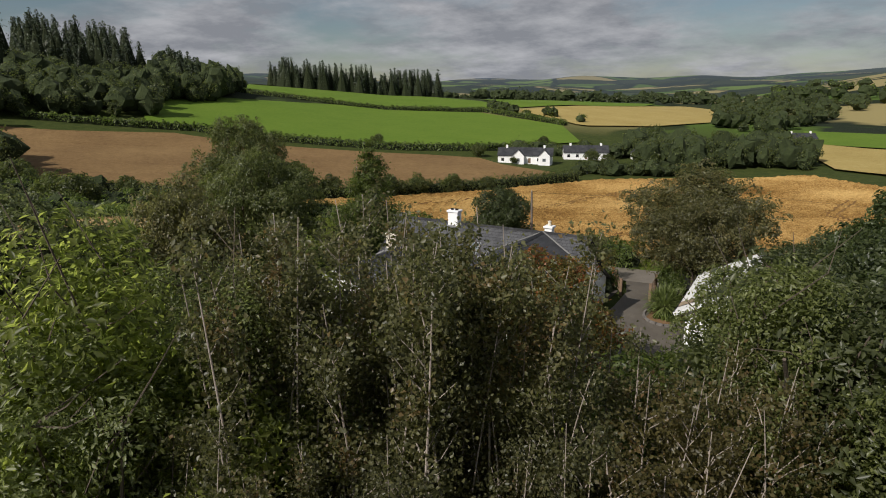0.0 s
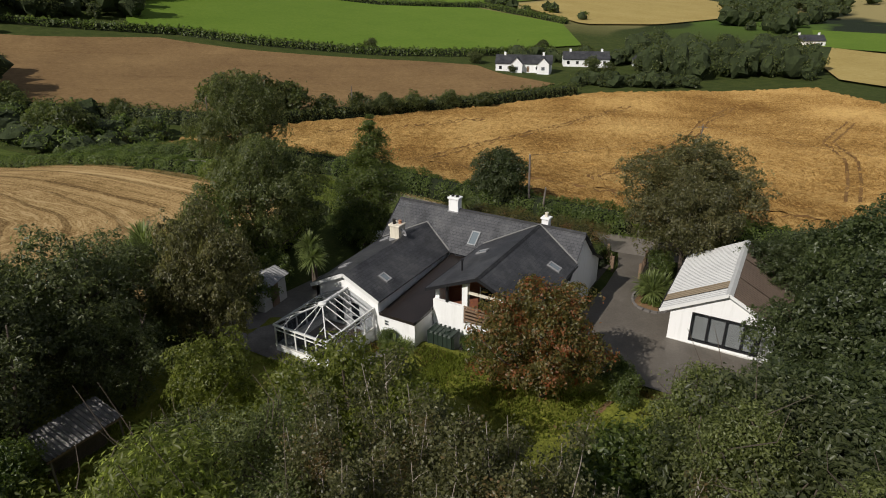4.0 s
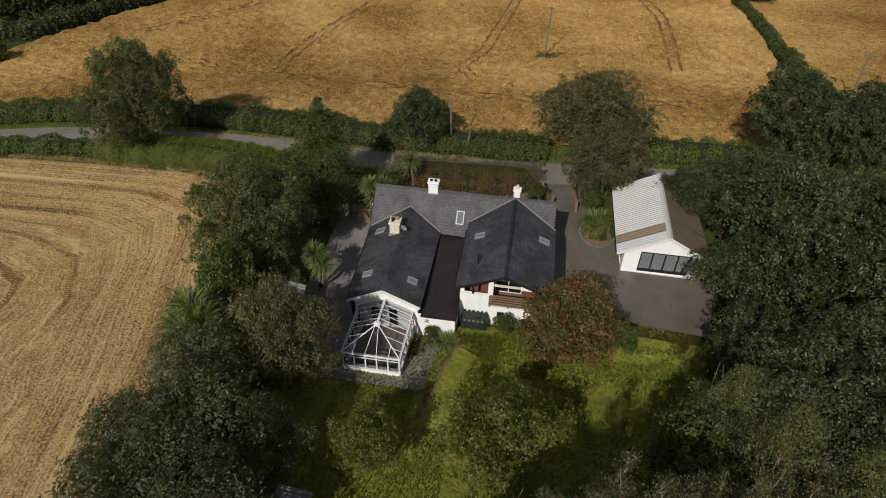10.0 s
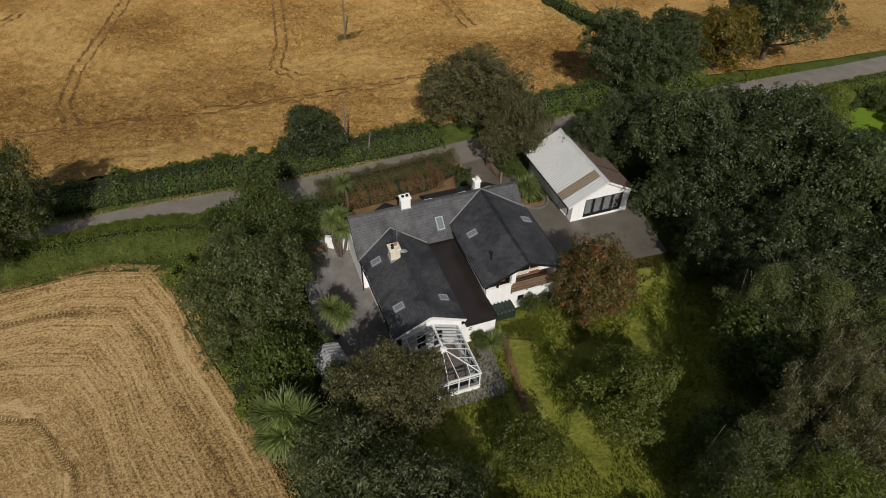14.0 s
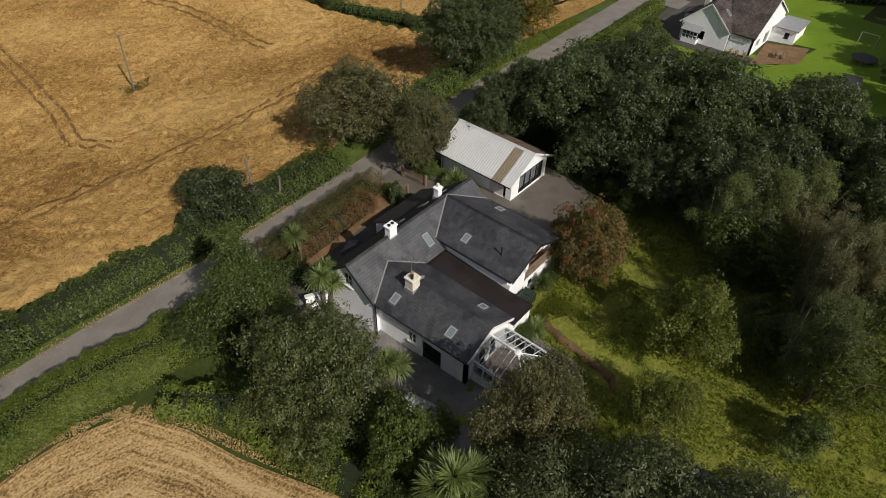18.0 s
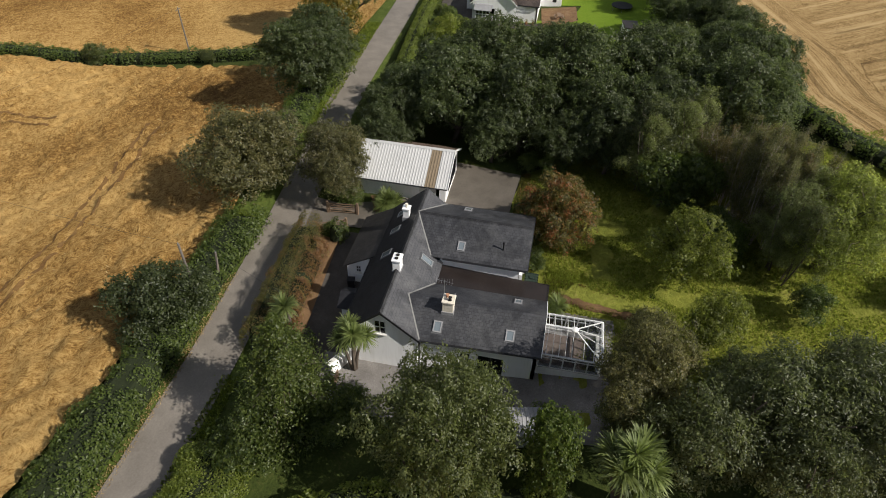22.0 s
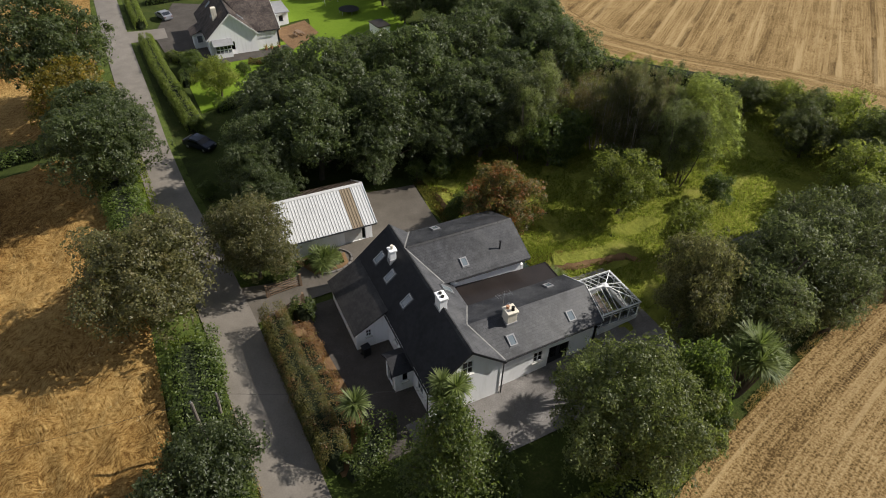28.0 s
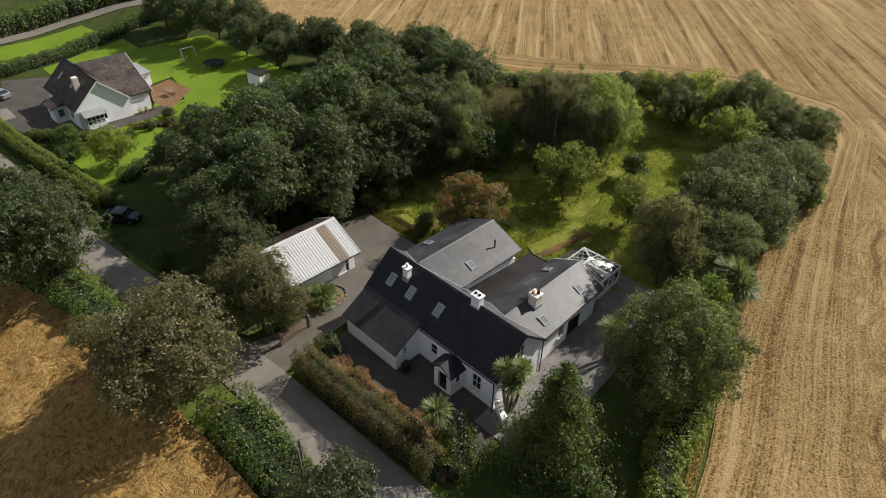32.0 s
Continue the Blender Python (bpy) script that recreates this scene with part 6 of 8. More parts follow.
# ridge chimney has no pots: two dark stubs stand for its shaded flue holes
chimney(-7.3, 0.0, 5.55, 7.45, 0.86, 0.62, [(-0.2, 0, 0.10, "dark"), (0.2, 0, 0.10, "dark")], "white", "white rendered ridge chimney")
chimney(0.05, 1.1, 5.0, 6.75, 0.56, 0.56, [(0, 0, 0.35, "cream")], "white", "small white chimney with cream pot")
chimney(-9.75, -4.7, 4.45, 6.30, 0.84, 0.84, [(-0.17, -0.12, 0.34, "dark"), (0.18, 0.14, 0.24, "pot")], "cream", "cream chimney with clay pots")
aer = thing("tv_aerial", "thin grey television aerial on the chimney", "aerial", (-9.35, -4.25, 5.2))
bm = bmesh.new()
tube(bm, [(0, 0, 0), (0, 0, 2.6)], [0.025, 0.02], 6)
part("mast", bm, M["metal"], aer)
bm = bmesh.new()
beam(bm, (-0.1, -0.7, 2.45), (0.1, 0.7, 2.45), 0.02, 0.02)
for k in range(7):
    y = -0.6 + 0.2 * k
    beam(bm, (-0.35 + 0.02 * k, y, 2.46), (0.35 - 0.02 * k, y + 0.06, 2.46), 0.012, 0.012)
part("elements", bm, M["metal"], aer)
dish = thing("satellite_dish", "grey satellite dish on the chimney", "satellite dish", (-9.1, -4.9, 5.7))
bm = bmesh.new()
bmesh.ops.create_uvsphere(bm, u_segments=16, v_segments=8, radius=0.5)
bmesh.ops.delete(bm, geom=[v for v in bm.verts if v.co.z < 0.30], context="VERTS")
bmesh.ops.transform(bm, matrix=pose(0.1, 0.0, 0.1, 70, 0, 160) @ pose(0, 0, -0.4), verts=bm.verts)
bmesh.ops.solidify(bm, geom=bm.faces, thickness=0.015)
part("reflector", bm, M["lead"], dish)
bm = bmesh.new()
tube(bm, [(-0.15, 0, -0.05), (0.1, 0, 0.1)], [0.03, 0.03], 6)
tube(bm, [(0.1, 0, 0.1), (0.15, -0.4, 0.2)], [0.015, 0.015], 5)
part("bracket", bm, M["metal"], dish)

# ---- conservatory ----
cons = thing("conservatory", "white-framed glazed conservatory on a low white wall", "conservatory")
CX0, CX1, CY0, CY1, CE, CR = -11.1, -6.8, -16.9, -12.05, 3.38, 4.32
for nm, a, b in (("dwarf_wall", (CX0, CY0), (CX1, CY0)), ("dwarf_wall", (CX1, CY0 + 0.25), (CX1, CY1)), ("dwarf_wall", (CX0, CY1), (CX0, CY0 + 0.25))):
    part(nm, wall(a, b, 0.4, 1.85, 0.25, [], 1), M["white"], cons)
part("floor", boxes((CX0 + 0.25, CY0 + 0.25, 1.1, CX1 - 0.25, CY1, 1.3)), M["floor_tile"], cons, "warm clay-tiled floor")
part("wall_plate", boxes((CX0 - 0.04, CY0 - 0.05, 1.852, CX1 + 0.05, CY0 + 0.29, 1.93), (CX1 - 0.29, CY0 + 0.29, 1.852, CX1 + 0.05, CY1, 1.93), (CX0 - 0.04, CY0 + 0.29, 1.852, CX0 + 0.29, CY1, 1.93)), M["dirty_white"], cons)
part("eaves_beam", boxes((CX0 - 0.05, CY0 - 0.06, CE - 0.1, CX1 + 0.06, CY0 + 0.1, CE), (CX1 - 0.1, CY0 + 0.1, CE - 0.1, CX1 + 0.06, CY1, CE), (CX0 - 0.05, CY0 + 0.1, CE - 0.1, CX0 + 0.1, CY1, CE)), M["upvc"], cons)
for k in range(6):
    x = CX0 + 0.05 + (CX1 - CX0 - 0.1) * k / 5
    part("mullion", boxes((x - 0.05, CY0 + 0.0, 1.93, x + 0.05, CY0 + 0.09, CE - 0.1)), M["upvc"], cons)
part("transom", boxes((CX0, CY0 + 0.01, 2.95, CX1, CY0 + 0.08, 3.02)), M["upvc"], cons)
for sx, x in ((1, CX1 - 0.09), (-1, CX0)):
    for k in range(1, 6):
        y = CY0 + 0.1 + (CY1 - CY0 - 0.2) * k / 5
        part("mullion", boxes((x, y - 0.05, 1.93, x + 0.09, y + 0.05, CE - 0.1)), M["upvc"], cons)
    part("transom", boxes((x + 0.01, CY0 + 0.1, 2.95, x + 0.08, CY1, 3.02)), M["upvc"], cons)
    for k in range(5):
        y = CY0 + 0.1 + (CY1 - CY0 - 0.2) * k / 5
        p = part("side_pane", boxes((x + 0.035, y + 0.05, 1.93, x + 0.05, y + 0.05 + (CY1 - CY0 - 0.2) / 5 - 0.1, CE - 0.1)), M["clearglass"], cons)
        p.visible_shadow = False
for k in range(5):
    x = CX0 + 0.05 + (CX1 - CX0 - 0.1) * k / 5
    p = part("front_pane", boxes((x + 0.05, CY0 + 0.035, 1.93, x + (CX1 - CX0 - 0.1) / 5 - 0.05, CY0 + 0.05, CE - 0.1)), M["clearglass"], cons)
    p.visible_shadow = False
HX, HY = (CX0 + CX1) / 2, -14.6
part("ridge_beam", beam(bmesh.new(), (HX, HY, CR), (HX, CY1, CR), 0.16, 0.16), M["upvc"], cons)
bm = bmesh.new()
tube(bm, [(HX, HY, CR - 0.1), (HX, HY, CR + 0.05), (HX, HY, CR + 0.14)], [0.26, 0.28, 0.10], 10)
part("hub", bm, M["upvc"], cons)
for k in range(6):
    y = HY + (CY1 - HY - 0.1) * k / 5 + 0.05
    for x in (CX0, CX1):
        part("glazing_bar", beam(bmesh.new(), (HX, y, CR), (x, y, CE), 0.036, 0.06), M["upvc"], cons)
for x, y in ((CX0, CY0), (CX1, CY0)):
    part("hip_bar", beam(bmesh.new(), (HX, HY, CR), (x, y, CE), 0.07, 0.08), M["upvc"], cons)
    for f in (0.36, 0.70):
        hy = HY + (CY0 - HY) * f
        hx, hz = HX + (x - HX) * f, CR + (CE - CR) * f
        part("glazing_bar", beam(bmesh.new(), (hx, hy, hz), (x, hy, CE), 0.04, 0.06), M["upvc"], cons)
for f in (-0.62, -0.2, 0.2, 0.62):
    x = HX + (CX1 - HX) * f
    g = abs(f) if abs(f) > 0.3 else 0.06
    part("glazing_bar", beam(bmesh.new(), (HX + (CX1 - HX) * g * (1 if f > 0 else -1), HY + (CY0 - HY) * g, CR + (CE - CR) * g), (x, CY0, CE), 0.04, 0.06), M["upvc"], cons)


def flat_pane(parent, pts, lift=0.02):
    bm = bmesh.new()
    bm.faces.new([bm.verts.new((x, y, z + lift)) for x, y, z in pts])
    bmesh.ops.solidify(bm, geom=bm.faces[:], thickness=0.012)
    p = part("roof_pane", bm, M["clearglass"], parent)
    p.visible_shadow = False


for x in (CX0, CX1):
    for k in range(5):
        y0, y1 = [HY + (CY1 - HY - 0.1) * q / 5 + 0.05 for q in (k, k + 1)]
        flat_pane(cons, [(x, y0 + 0.02, CE), (x, y1 - 0.02, CE), (HX, y1 - 0.02, CR), (HX, y0 + 0.02, CR)])
    cuts = [(HX + (x - HX) * f, HY + (CY0 - HY) * f, CR + (CE - CR) * f) for f in (0.0, 0.36, 0.70, 1.0)]
    for (ax, ay, az), (bx, by, bz) in zip(cuts, cuts[1:]):
        flat_pane(cons, [(ax, ay, az), (x, ay, CE), (x, by, CE)] + ([(bx, by, bz)] if abs(bx - x) > 0.01 else []))
FRONT = [-1.0, -0.62, -0.2, 0.2, 0.62, 1.0]
for f, g in zip(FRONT, FRONT[1:]):
    tops_ = [(HX + (CX1 - HX) * q, HY + (CY0 - HY) * abs(q), CR + (CE - CR) * abs(q)) for q in (g, f) if abs(q) < 0.99 and abs(q) > 0.3]
    if not tops_ or abs(f) < 0.3 or abs(g) < 0.3:
        tops_ = tops_ + [(HX, HY, CR)] if f > 0 or abs(f) < 0.3 else [(HX, HY, CR)] + tops_
    flat_pane(cons, [(HX + (CX1 - HX) * f, CY0, CE), (HX + (CX1 - HX) * g, CY0, CE)] + tops_)

# ---- garage ----
gar = thing("garage", "white garage with profiled sheet roof and glazed front", "garage")
GX0, GX1, GY0, GY1, GRX, GRZ, GEZ = 10.15, 16.75, -0.55, 9.2, 13.6, 4.5, 2.28
gf_ = wall((GX0, GY0), (GX1, GY0), Z0, 2.62, 0.25, [(1.4, 5.8, 0.3, 2.55)], 1)
prism(gf_, [(GX0, 2.62), (GX1, 2.62), (GX1 - 0.05, 2.72), (GRX, 4.36), (GX0 + 0.05, 2.68)], GY0, GY0 + 0.25, "y")
part("wall_front", gf_, M["white"], gar)
gb = wall((GX1, GY1), (GX0, GY1), Z0, 2.62, 0.25, [], 1)
prism(gb, [(GX0, 2.62), (GX1, 2.62), (GRX, 4.36)], GY1 - 0.25, GY1, "y")
part("wall_back", gb, M["white"], gar)
part("wall_west", wall((GX0, GY1 - 0.25), (GX0, GY0 + 0.25), Z0, 2.50, 0.25, [(6.6, 8.8, 0.1, 2.0)], 1), M["white"], gar)
part("wall_east", wall((GX1, GY0 + 0.25), (GX1, GY1 - 0.25), Z0, 2.50, 0.25, [], 1), M["white"], gar)
part("blind", boxes((GX0 + 1.3, GY0 + 0.40, 0.32, GX0 + 5.9, GY0 + 0.42, 2.52)), M["dirty_white"], gar, "pale drawn blinds behind the glazing")
part("garage_door", boxes((GX0 + 0.06, 0.5, 0.05, GX0 + 0.14, 2.38, 1.98)), M["dirty_white"], gar, "grey-white up-and-over door")


def ribbed(x0, z0, x1, z1, y0, y1, pitch=0.30, rise=0.045, drop=0.05):
    """A profiled roof sheet with trapezoid ribs running down the slope from (x0, z0) at the ridge to (x1, z1)."""
    d = Vector((x1 - x0, 0, z1 - z0)).normalized()
    nrm = Vector((-d.z, 0, d.x))
    if nrm.z < 0:
        nrm = -nrm
    ys, hs, y = [], [], y0
    while y < y1 - 0.02:
        for f, h in ((0, 0), (0.62, 0), (0.72, 1), (0.90, 1)):
            ys.append(min(y1, y + pitch * f))
            hs.append(h * rise)
        y += pitch
    ys.append(y1)
    hs.append(0)
    bm = bmesh.new()
    rows = []
    for s in (0, -drop):
        rows.append([[bm.verts.new(Vector((x, yy, z)) + nrm * (h * (1 if s == 0 else 0) + s)) for x, z in ((x0, z0), (x1, z1))] for yy, h in zip(ys, hs)])
    for r, flip in ((rows[0], False), (rows[1], True)):
        for a, b in zip(r, r[1:]):
            q = (a[0], b[0], b[1], a[1])
            bm.faces.new(q[::-1] if flip else q)
    for a, b in ((rows[0][0], rows[1][0]), (rows[0][-1], rows[1][-1])):
        bm.faces.new((a[0], a[1], b[1], b[0]))
    for j in (0, 1):
        for k in range(len(ys) - 1):
            bm.faces.new((rows[0][k][j], rows[0][k + 1][j], rows[1][k + 1][j], rows[1][k][j]))
    return bm


WX, EX = 9.45, 17.45
WZ, EZ = GRZ - (GRX - WX) * 0.535, GRZ - (EX - GRX) * 0.535
part("roof_sheet", ribbed(GRX, GRZ, WX, WZ, -0.85, 0.50), M["sheet"], gar)
part("rooflight_sheet", ribbed(GRX - 0.02, GRZ - 0.01, WX, WZ - 0.006, 0.52, 1.62), M["rooflight"], gar, "brown aged translucent strip")
for y0, y1 in ((1.64, 3.44), (3.46, 5.56), (5.58, 7.68), (7.70, 9.50)):
    part("roof_sheet", ribbed(GRX, GRZ, WX, WZ, y0, y1), M["sheet"], gar)
for y0, y1 in ((-0.85, 2.55), (2.57, 6.0), (6.02, 9.50)):
    part("roof_sheet", ribbed(GRX, GRZ, EX, EZ, y0, y1), M["brownsheet"], gar, "brown profiled sheet")
bm = prism(bmesh.new(), [(GRX - 0.24, GRZ - 0.06), (GRX, GRZ + 0.09), (GRX + 0.24, GRZ - 0.06), (GRX, GRZ + 0.05)], -0.88, 9.52, "y")
part("ridge_cap", bm, M["sheet"], gar)
bm = bmesh.new()
beam(bm, (WX, -0.87, WZ - 0.02), (GRX, -0.87, GRZ - 0.02), 0.05, 0.22)
beam(bm, (EX, -0.87, EZ - 0.02), (GRX, -0.87, GRZ - 0.02), 0.05, 0.22)
part("barge_board", bm, M["upvc"], gar)
framed(gar, "window_wall", (GX0 + 1.4, GY0), (1, 0), 0.3, 4.4, 2.25, depth=0.14, bar=0.10, mullions=(0.25, 0.5, 0.75), material="black", glass="clearglass", sill=False, label="four-bay dark-framed sliding glazing")
part("blind", boxes((GX0 + 1.55, 0.10, 0.4, GX0 + 2.55, 0.13, 2.4), (GX0 + 2.65, 0.10, 0.4, GX0 + 3.55, 0.13, 2.05), (GX0 + 3.65, 0.10, 0.4, GX0 + 4.65, 0.13, 2.4), (GX0 + 4.75, 0.10, 0.4, GX0 + 5.65, 0.13, 2.4)), M["dirty_white"], gar, "pale hanging blinds")
part("plinth", boxes((GX0 - 0.03, GY0 - 0.04, Z0, GX1 + 0.03, GY0 - 0.005, 0.12)), M["dirty_white"], gar)
bm = bmesh.new()
tube(bm, [(WX - 0.05, -0.8, WZ - 0.06), (WX - 0.05, 9.4, WZ - 0.06)], [0.06, 0.06], 6)
tube(bm, [(GX0 - 0.06, 8.9, WZ), (GX0 - 0.06, 8.9, 0.0)], [0.04, 0.04], 6)
part("gutter", bm, M["black"], gar)

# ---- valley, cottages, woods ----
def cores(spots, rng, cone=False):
    """Fills each far crown with a body coloured as its inner shade: lumpy, or a cone for firs."""
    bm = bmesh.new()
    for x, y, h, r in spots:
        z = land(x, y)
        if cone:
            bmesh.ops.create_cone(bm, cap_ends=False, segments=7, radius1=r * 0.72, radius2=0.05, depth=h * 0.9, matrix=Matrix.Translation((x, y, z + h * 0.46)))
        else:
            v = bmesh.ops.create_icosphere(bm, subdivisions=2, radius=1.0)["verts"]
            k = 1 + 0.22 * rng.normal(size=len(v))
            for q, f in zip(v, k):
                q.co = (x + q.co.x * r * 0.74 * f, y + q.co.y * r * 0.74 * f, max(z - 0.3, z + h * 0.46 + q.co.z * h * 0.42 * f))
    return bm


def woodland(name, spots, leaf, label, size, count, seed, kind="stuff"):
    """Many far trees as one mass of foliage, each with its own crown: spots are (x, y, height, radius)."""
    rng = np.random.default_rng(seed)
    P, N = [], []
    for x, y, h, r in spots:
        z = land(x, y)
        nb = 12
        c = rng.normal(size=(nb, 3))
        c /= np.linalg.norm(c, axis=1)[:, None]
        c = c * rng.random((nb, 1)) ** 0.4 * np.array([r * 0.7, r * 0.7, h * 0.36]) + np.array([x, y, z + h * 0.5])
        p, n = sprays(rng, c, r * rng.uniform(0.28, 0.5, nb), count, size * 1.7, 5)
        P.append(p)
        N.append(n)
    ob = new(name, leaf_mesh(name, np.concatenate(P), np.concatenate(N), size, M[leaf], rng))
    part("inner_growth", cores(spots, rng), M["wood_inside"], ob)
    return tagged(ob, label, "woodland", kind=kind)


def scatter(seed, corners, n, h, r):
    """Tree spots in a four-cornered piece of land."""
    rng = np.random.default_rng(seed)
    a, b, c, d = (np.array(v, float) for v in corners)
    out = []
    for _ in range(n):
        u, v = rng.random(2)
        p = a * (1 - u) * (1 - v) + b * u * (1 - v) + c * u * v + d * (1 - u) * v
        k = rng.uniform(0.5, 1.4)
        out.append((p[0], p[1], h * k, r * k))
    return out


woodland("valley_wood", scatter(1, [(-36, 202), (20, 226), (2, 300), (-60, 248)], 84, 10, 4.6), "valley_leaf", "dark mixed wood along the valley floor", 0.62, 620, 1)
woodland("valley_wood", scatter(2, [(-40, 400), (-6, 372), (70, 640), (-70, 660)], 110, 10, 6.0), "valley_leaf", "dark wood in the far valley", 1.0, 320, 2)
woodland("east_wood", scatter(3, [(84, 236), (190, 200), (330, 420), (90, 430)], 120, 10, 6.0), "valley_leaf", "dark wood beyond the barley field", 1.0, 320, 3)
woodland("hill_wood", scatter(4, [(-262, 70), (-252, 150), (-330, 210), (-345, 90)], 140, 12, 6.0), "valley_leaf", "dark trees round the hillside farm", 0.80, 560, 4)
woodland("hill_wood", scatter(5, [(-160, 10), (-162, 40), (-250, 74), (-250, 10)], 80, 11, 5.6), "valley_leaf", "dark trees and scrub on the near hillside", 0.68, 600, 5)
woodland("hill_wood", scatter(6, [(-284, 166), (-284, 206), (-345, 290), (-390, 250)], 100, 15, 6.0), "valley_leaf", "mixed trees on the hill crest", 0.80, 520, 6)
woodland("hedgerow", scatter(7, [(-190, 362), (-110, 330), (-100, 345), (-190, 380)], 14, 6, 4.0), "hedge", "hedgerow trees beyond the pasture", 1.2, 110, 7)
woodland("far_wood", scatter(8, [(-500, 620), (-60, 700), (-40, 1000), (-650, 1000)], 130, 13, 9.0), "sycamore", "far dark woods", 2.4, 80, 8)
woodland("far_wood", scatter(9, [(-40, 620), (420, 620), (640, 1050), (-40, 1100)], 150, 13, 9.0), "hedge", "far dark woods", 2.4, 80, 9)


def fir_mass(name, spots, label, seed):
    rng = np.random.default_rng(seed)
    P, N = [], []
    for x, y, h, r in spots:
        z = land(x, y)
        m = 190
        t = rng.random(m) ** 0.75
        a = rng.random(m) * 6.283
        rr = r * (1 - t) ** 0.6 * (0.5 + 0.6 * rng.random(m)) * (0.75 + 0.3 * np.sin(t * 40))
        P.append(np.stack([x + np.cos(a) * rr, y + np.sin(a) * rr, z + h * (0.03 + 0.97 * t)], 1))
        N.append(np.stack([np.cos(a), np.sin(a), 0.5 + 0 * a], 1) + 0.5 * rng.normal(size=(m, 3)))
    ob = tagged(new(name, leaf_mesh(name, np.concatenate(P), np.concatenate(N), 1.3, M["conifer"], rng, 0.5)), label, "woodland", kind="stuff")
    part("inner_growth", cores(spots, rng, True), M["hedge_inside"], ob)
    return ob


fir_mass("conifer_plantation", scatter(11, [(-415, 395), (-318, 520), (-350, 570), (-470, 430)], 230, 21, 6.0), "dark conifer plantation on the skyline", 11)
fir_mass("conifer_wood", scatter(12, [(-312, 60), (-352, 205), (-500, 300), (-500, 60)], 280, 23, 6.6), "dark conifer wood on the hilltop", 12)
fir_mass("conifer_wood", scatter(13, [(-300, 196), (-304, 216), (-390, 280), (-395, 235)], 44, 17, 6.0), "dark conifers on the hill crest", 13)

for k, (x, y, s) in enumerate([(-105, 62, 1.35), (-100, 68, 1.4), (-96, 75, 1.25), (-91, 82, 0.75), (-86, 90, 0.8), (-82, 96, 0.8), (-78, 104, 0.75), (-73, 114, 0.7), (-67, 124, 0.6), (-112, 24, 0.9), (-106, 26, 0.95), (-98, 36, 0.6), (-92, 45, 0.45), (-122, 46, 0.6), (-140, 30, 1.0),
                               (-104, 190, 0.7), (-150, 182, 0.7), (-92, 232, 0.7), (-60, 205, 0.7), (-52, 200, 0.6), (-70, 228, 0.8), (-44, 216, 0.7), (43.5, 66, 0.45), (45, 46, 0.3), (-84, 182, 0.35), (46, 104, 0.9), (51, 112, 1.0), (45, 120, 0.9), (55, 122, 1.0), (50, 132, 0.9)]):
    plant("hedgerow_tree", FAR_TREE[k % 3], "dark green hedgerow tree between fields", "tree", x, y, s, 77 * k, "hedgerow trees", 1.0 * s)


def cottage(x, y, turn, length, depth, eave, ridge, label, gables=(), far=True):
    """A low white cottage with its roof, chimneys, windows and door."""
    c = thing("cottage", label, "house", (x, y, land(x, y)), turn, "valley cottages")
    l, d = length / 2, depth / 2
    ops = []
    n = max(3, int(length / 3.2))
    for k in range(n):
        u = length * (k + 0.5) / n
        ops.append((u - 0.55, u + 0.55, 0.9, 2.1) if k != n // 2 else (u - 0.5, u + 0.5, 0.05, 2.1))
    part("wall_front", wall((-l, -d), (l, -d), -0.8, eave, 0.3, ops, 1), M["white"], c)
    part("wall_back", wall((l, d), (-l, d), -0.8, eave, 0.3, [], 1), M["white"], c)
    for s in (-1, 1):
        bm = prism(bmesh.new(), [(-d, -0.8), (d, -0.8), (d, eave), (0, ridge - 0.1), (-d, eave)], s * l - 0.15, s * l + 0.15, "x")
        part("gable_wall", bm, M["white"], c)
    for u0, u1, z0, z1 in ops:
        part("window" if z0 > 0.5 else "door", boxes((-l + u0, -d + 0.1, z0, -l + u1, -d + 0.16, z1)), M["glass"] if z0 > 0.5 else M["wood"], c)
    e = 0.4
    part("roof", roof_slope((-l - e, -d - e, eave - 0.2), (l + e, -d - e, eave - 0.2), (l + e, 0, ridge), (-l - e, 0, ridge), 0.5), M["slate"], c)
    part("roof", roof_slope((-l - e, d + e, eave - 0.2), (l + e, d + e, eave - 0.2), (l + e, 0, ridge), (-l - e, 0, ridge), 0.5), M["slate"], c)
    for s in (-0.7, 0.7):
        part("chimney", boxes((s * l - 0.4, -0.35, ridge - 0.6, s * l + 0.4, 0.35, ridge + 0.9)), M["white"], c)
    for gx in gables:
        g = part("front_gable", prism(bmesh.new(), [(gx - 2.2, -0.8), (gx + 2.2, -0.8), (gx + 2.2, eave), (gx, ridge - 0.5), (gx - 2.2, eave)], -d - 2.2, -d + 0.2, "y"), M["white"], c)
        part("gable_roof", roof_slope((gx - 2.6, -d - 2.5, eave - 0.2), (gx - 2.6, 0, eave - 0.2), (gx, 0, ridge - 0.35), (gx, -d - 2.5, ridge - 0.35), 0.5), M["slate"], g)
        part("gable_roof", roof_slope((gx + 2.6, -d - 2.5, eave - 0.2), (gx + 2.6, 0, eave - 0.2), (gx, 0, ridge - 0.35), (gx, -d - 2.5, ridge - 0.35), 0.5), M["slate"], g)
        part("gable_window", boxes((gx - 0.6, -d - 2.23, 1.0, gx + 0.6, -d - 2.19, 2.2)), M["glass"], g)
    return c


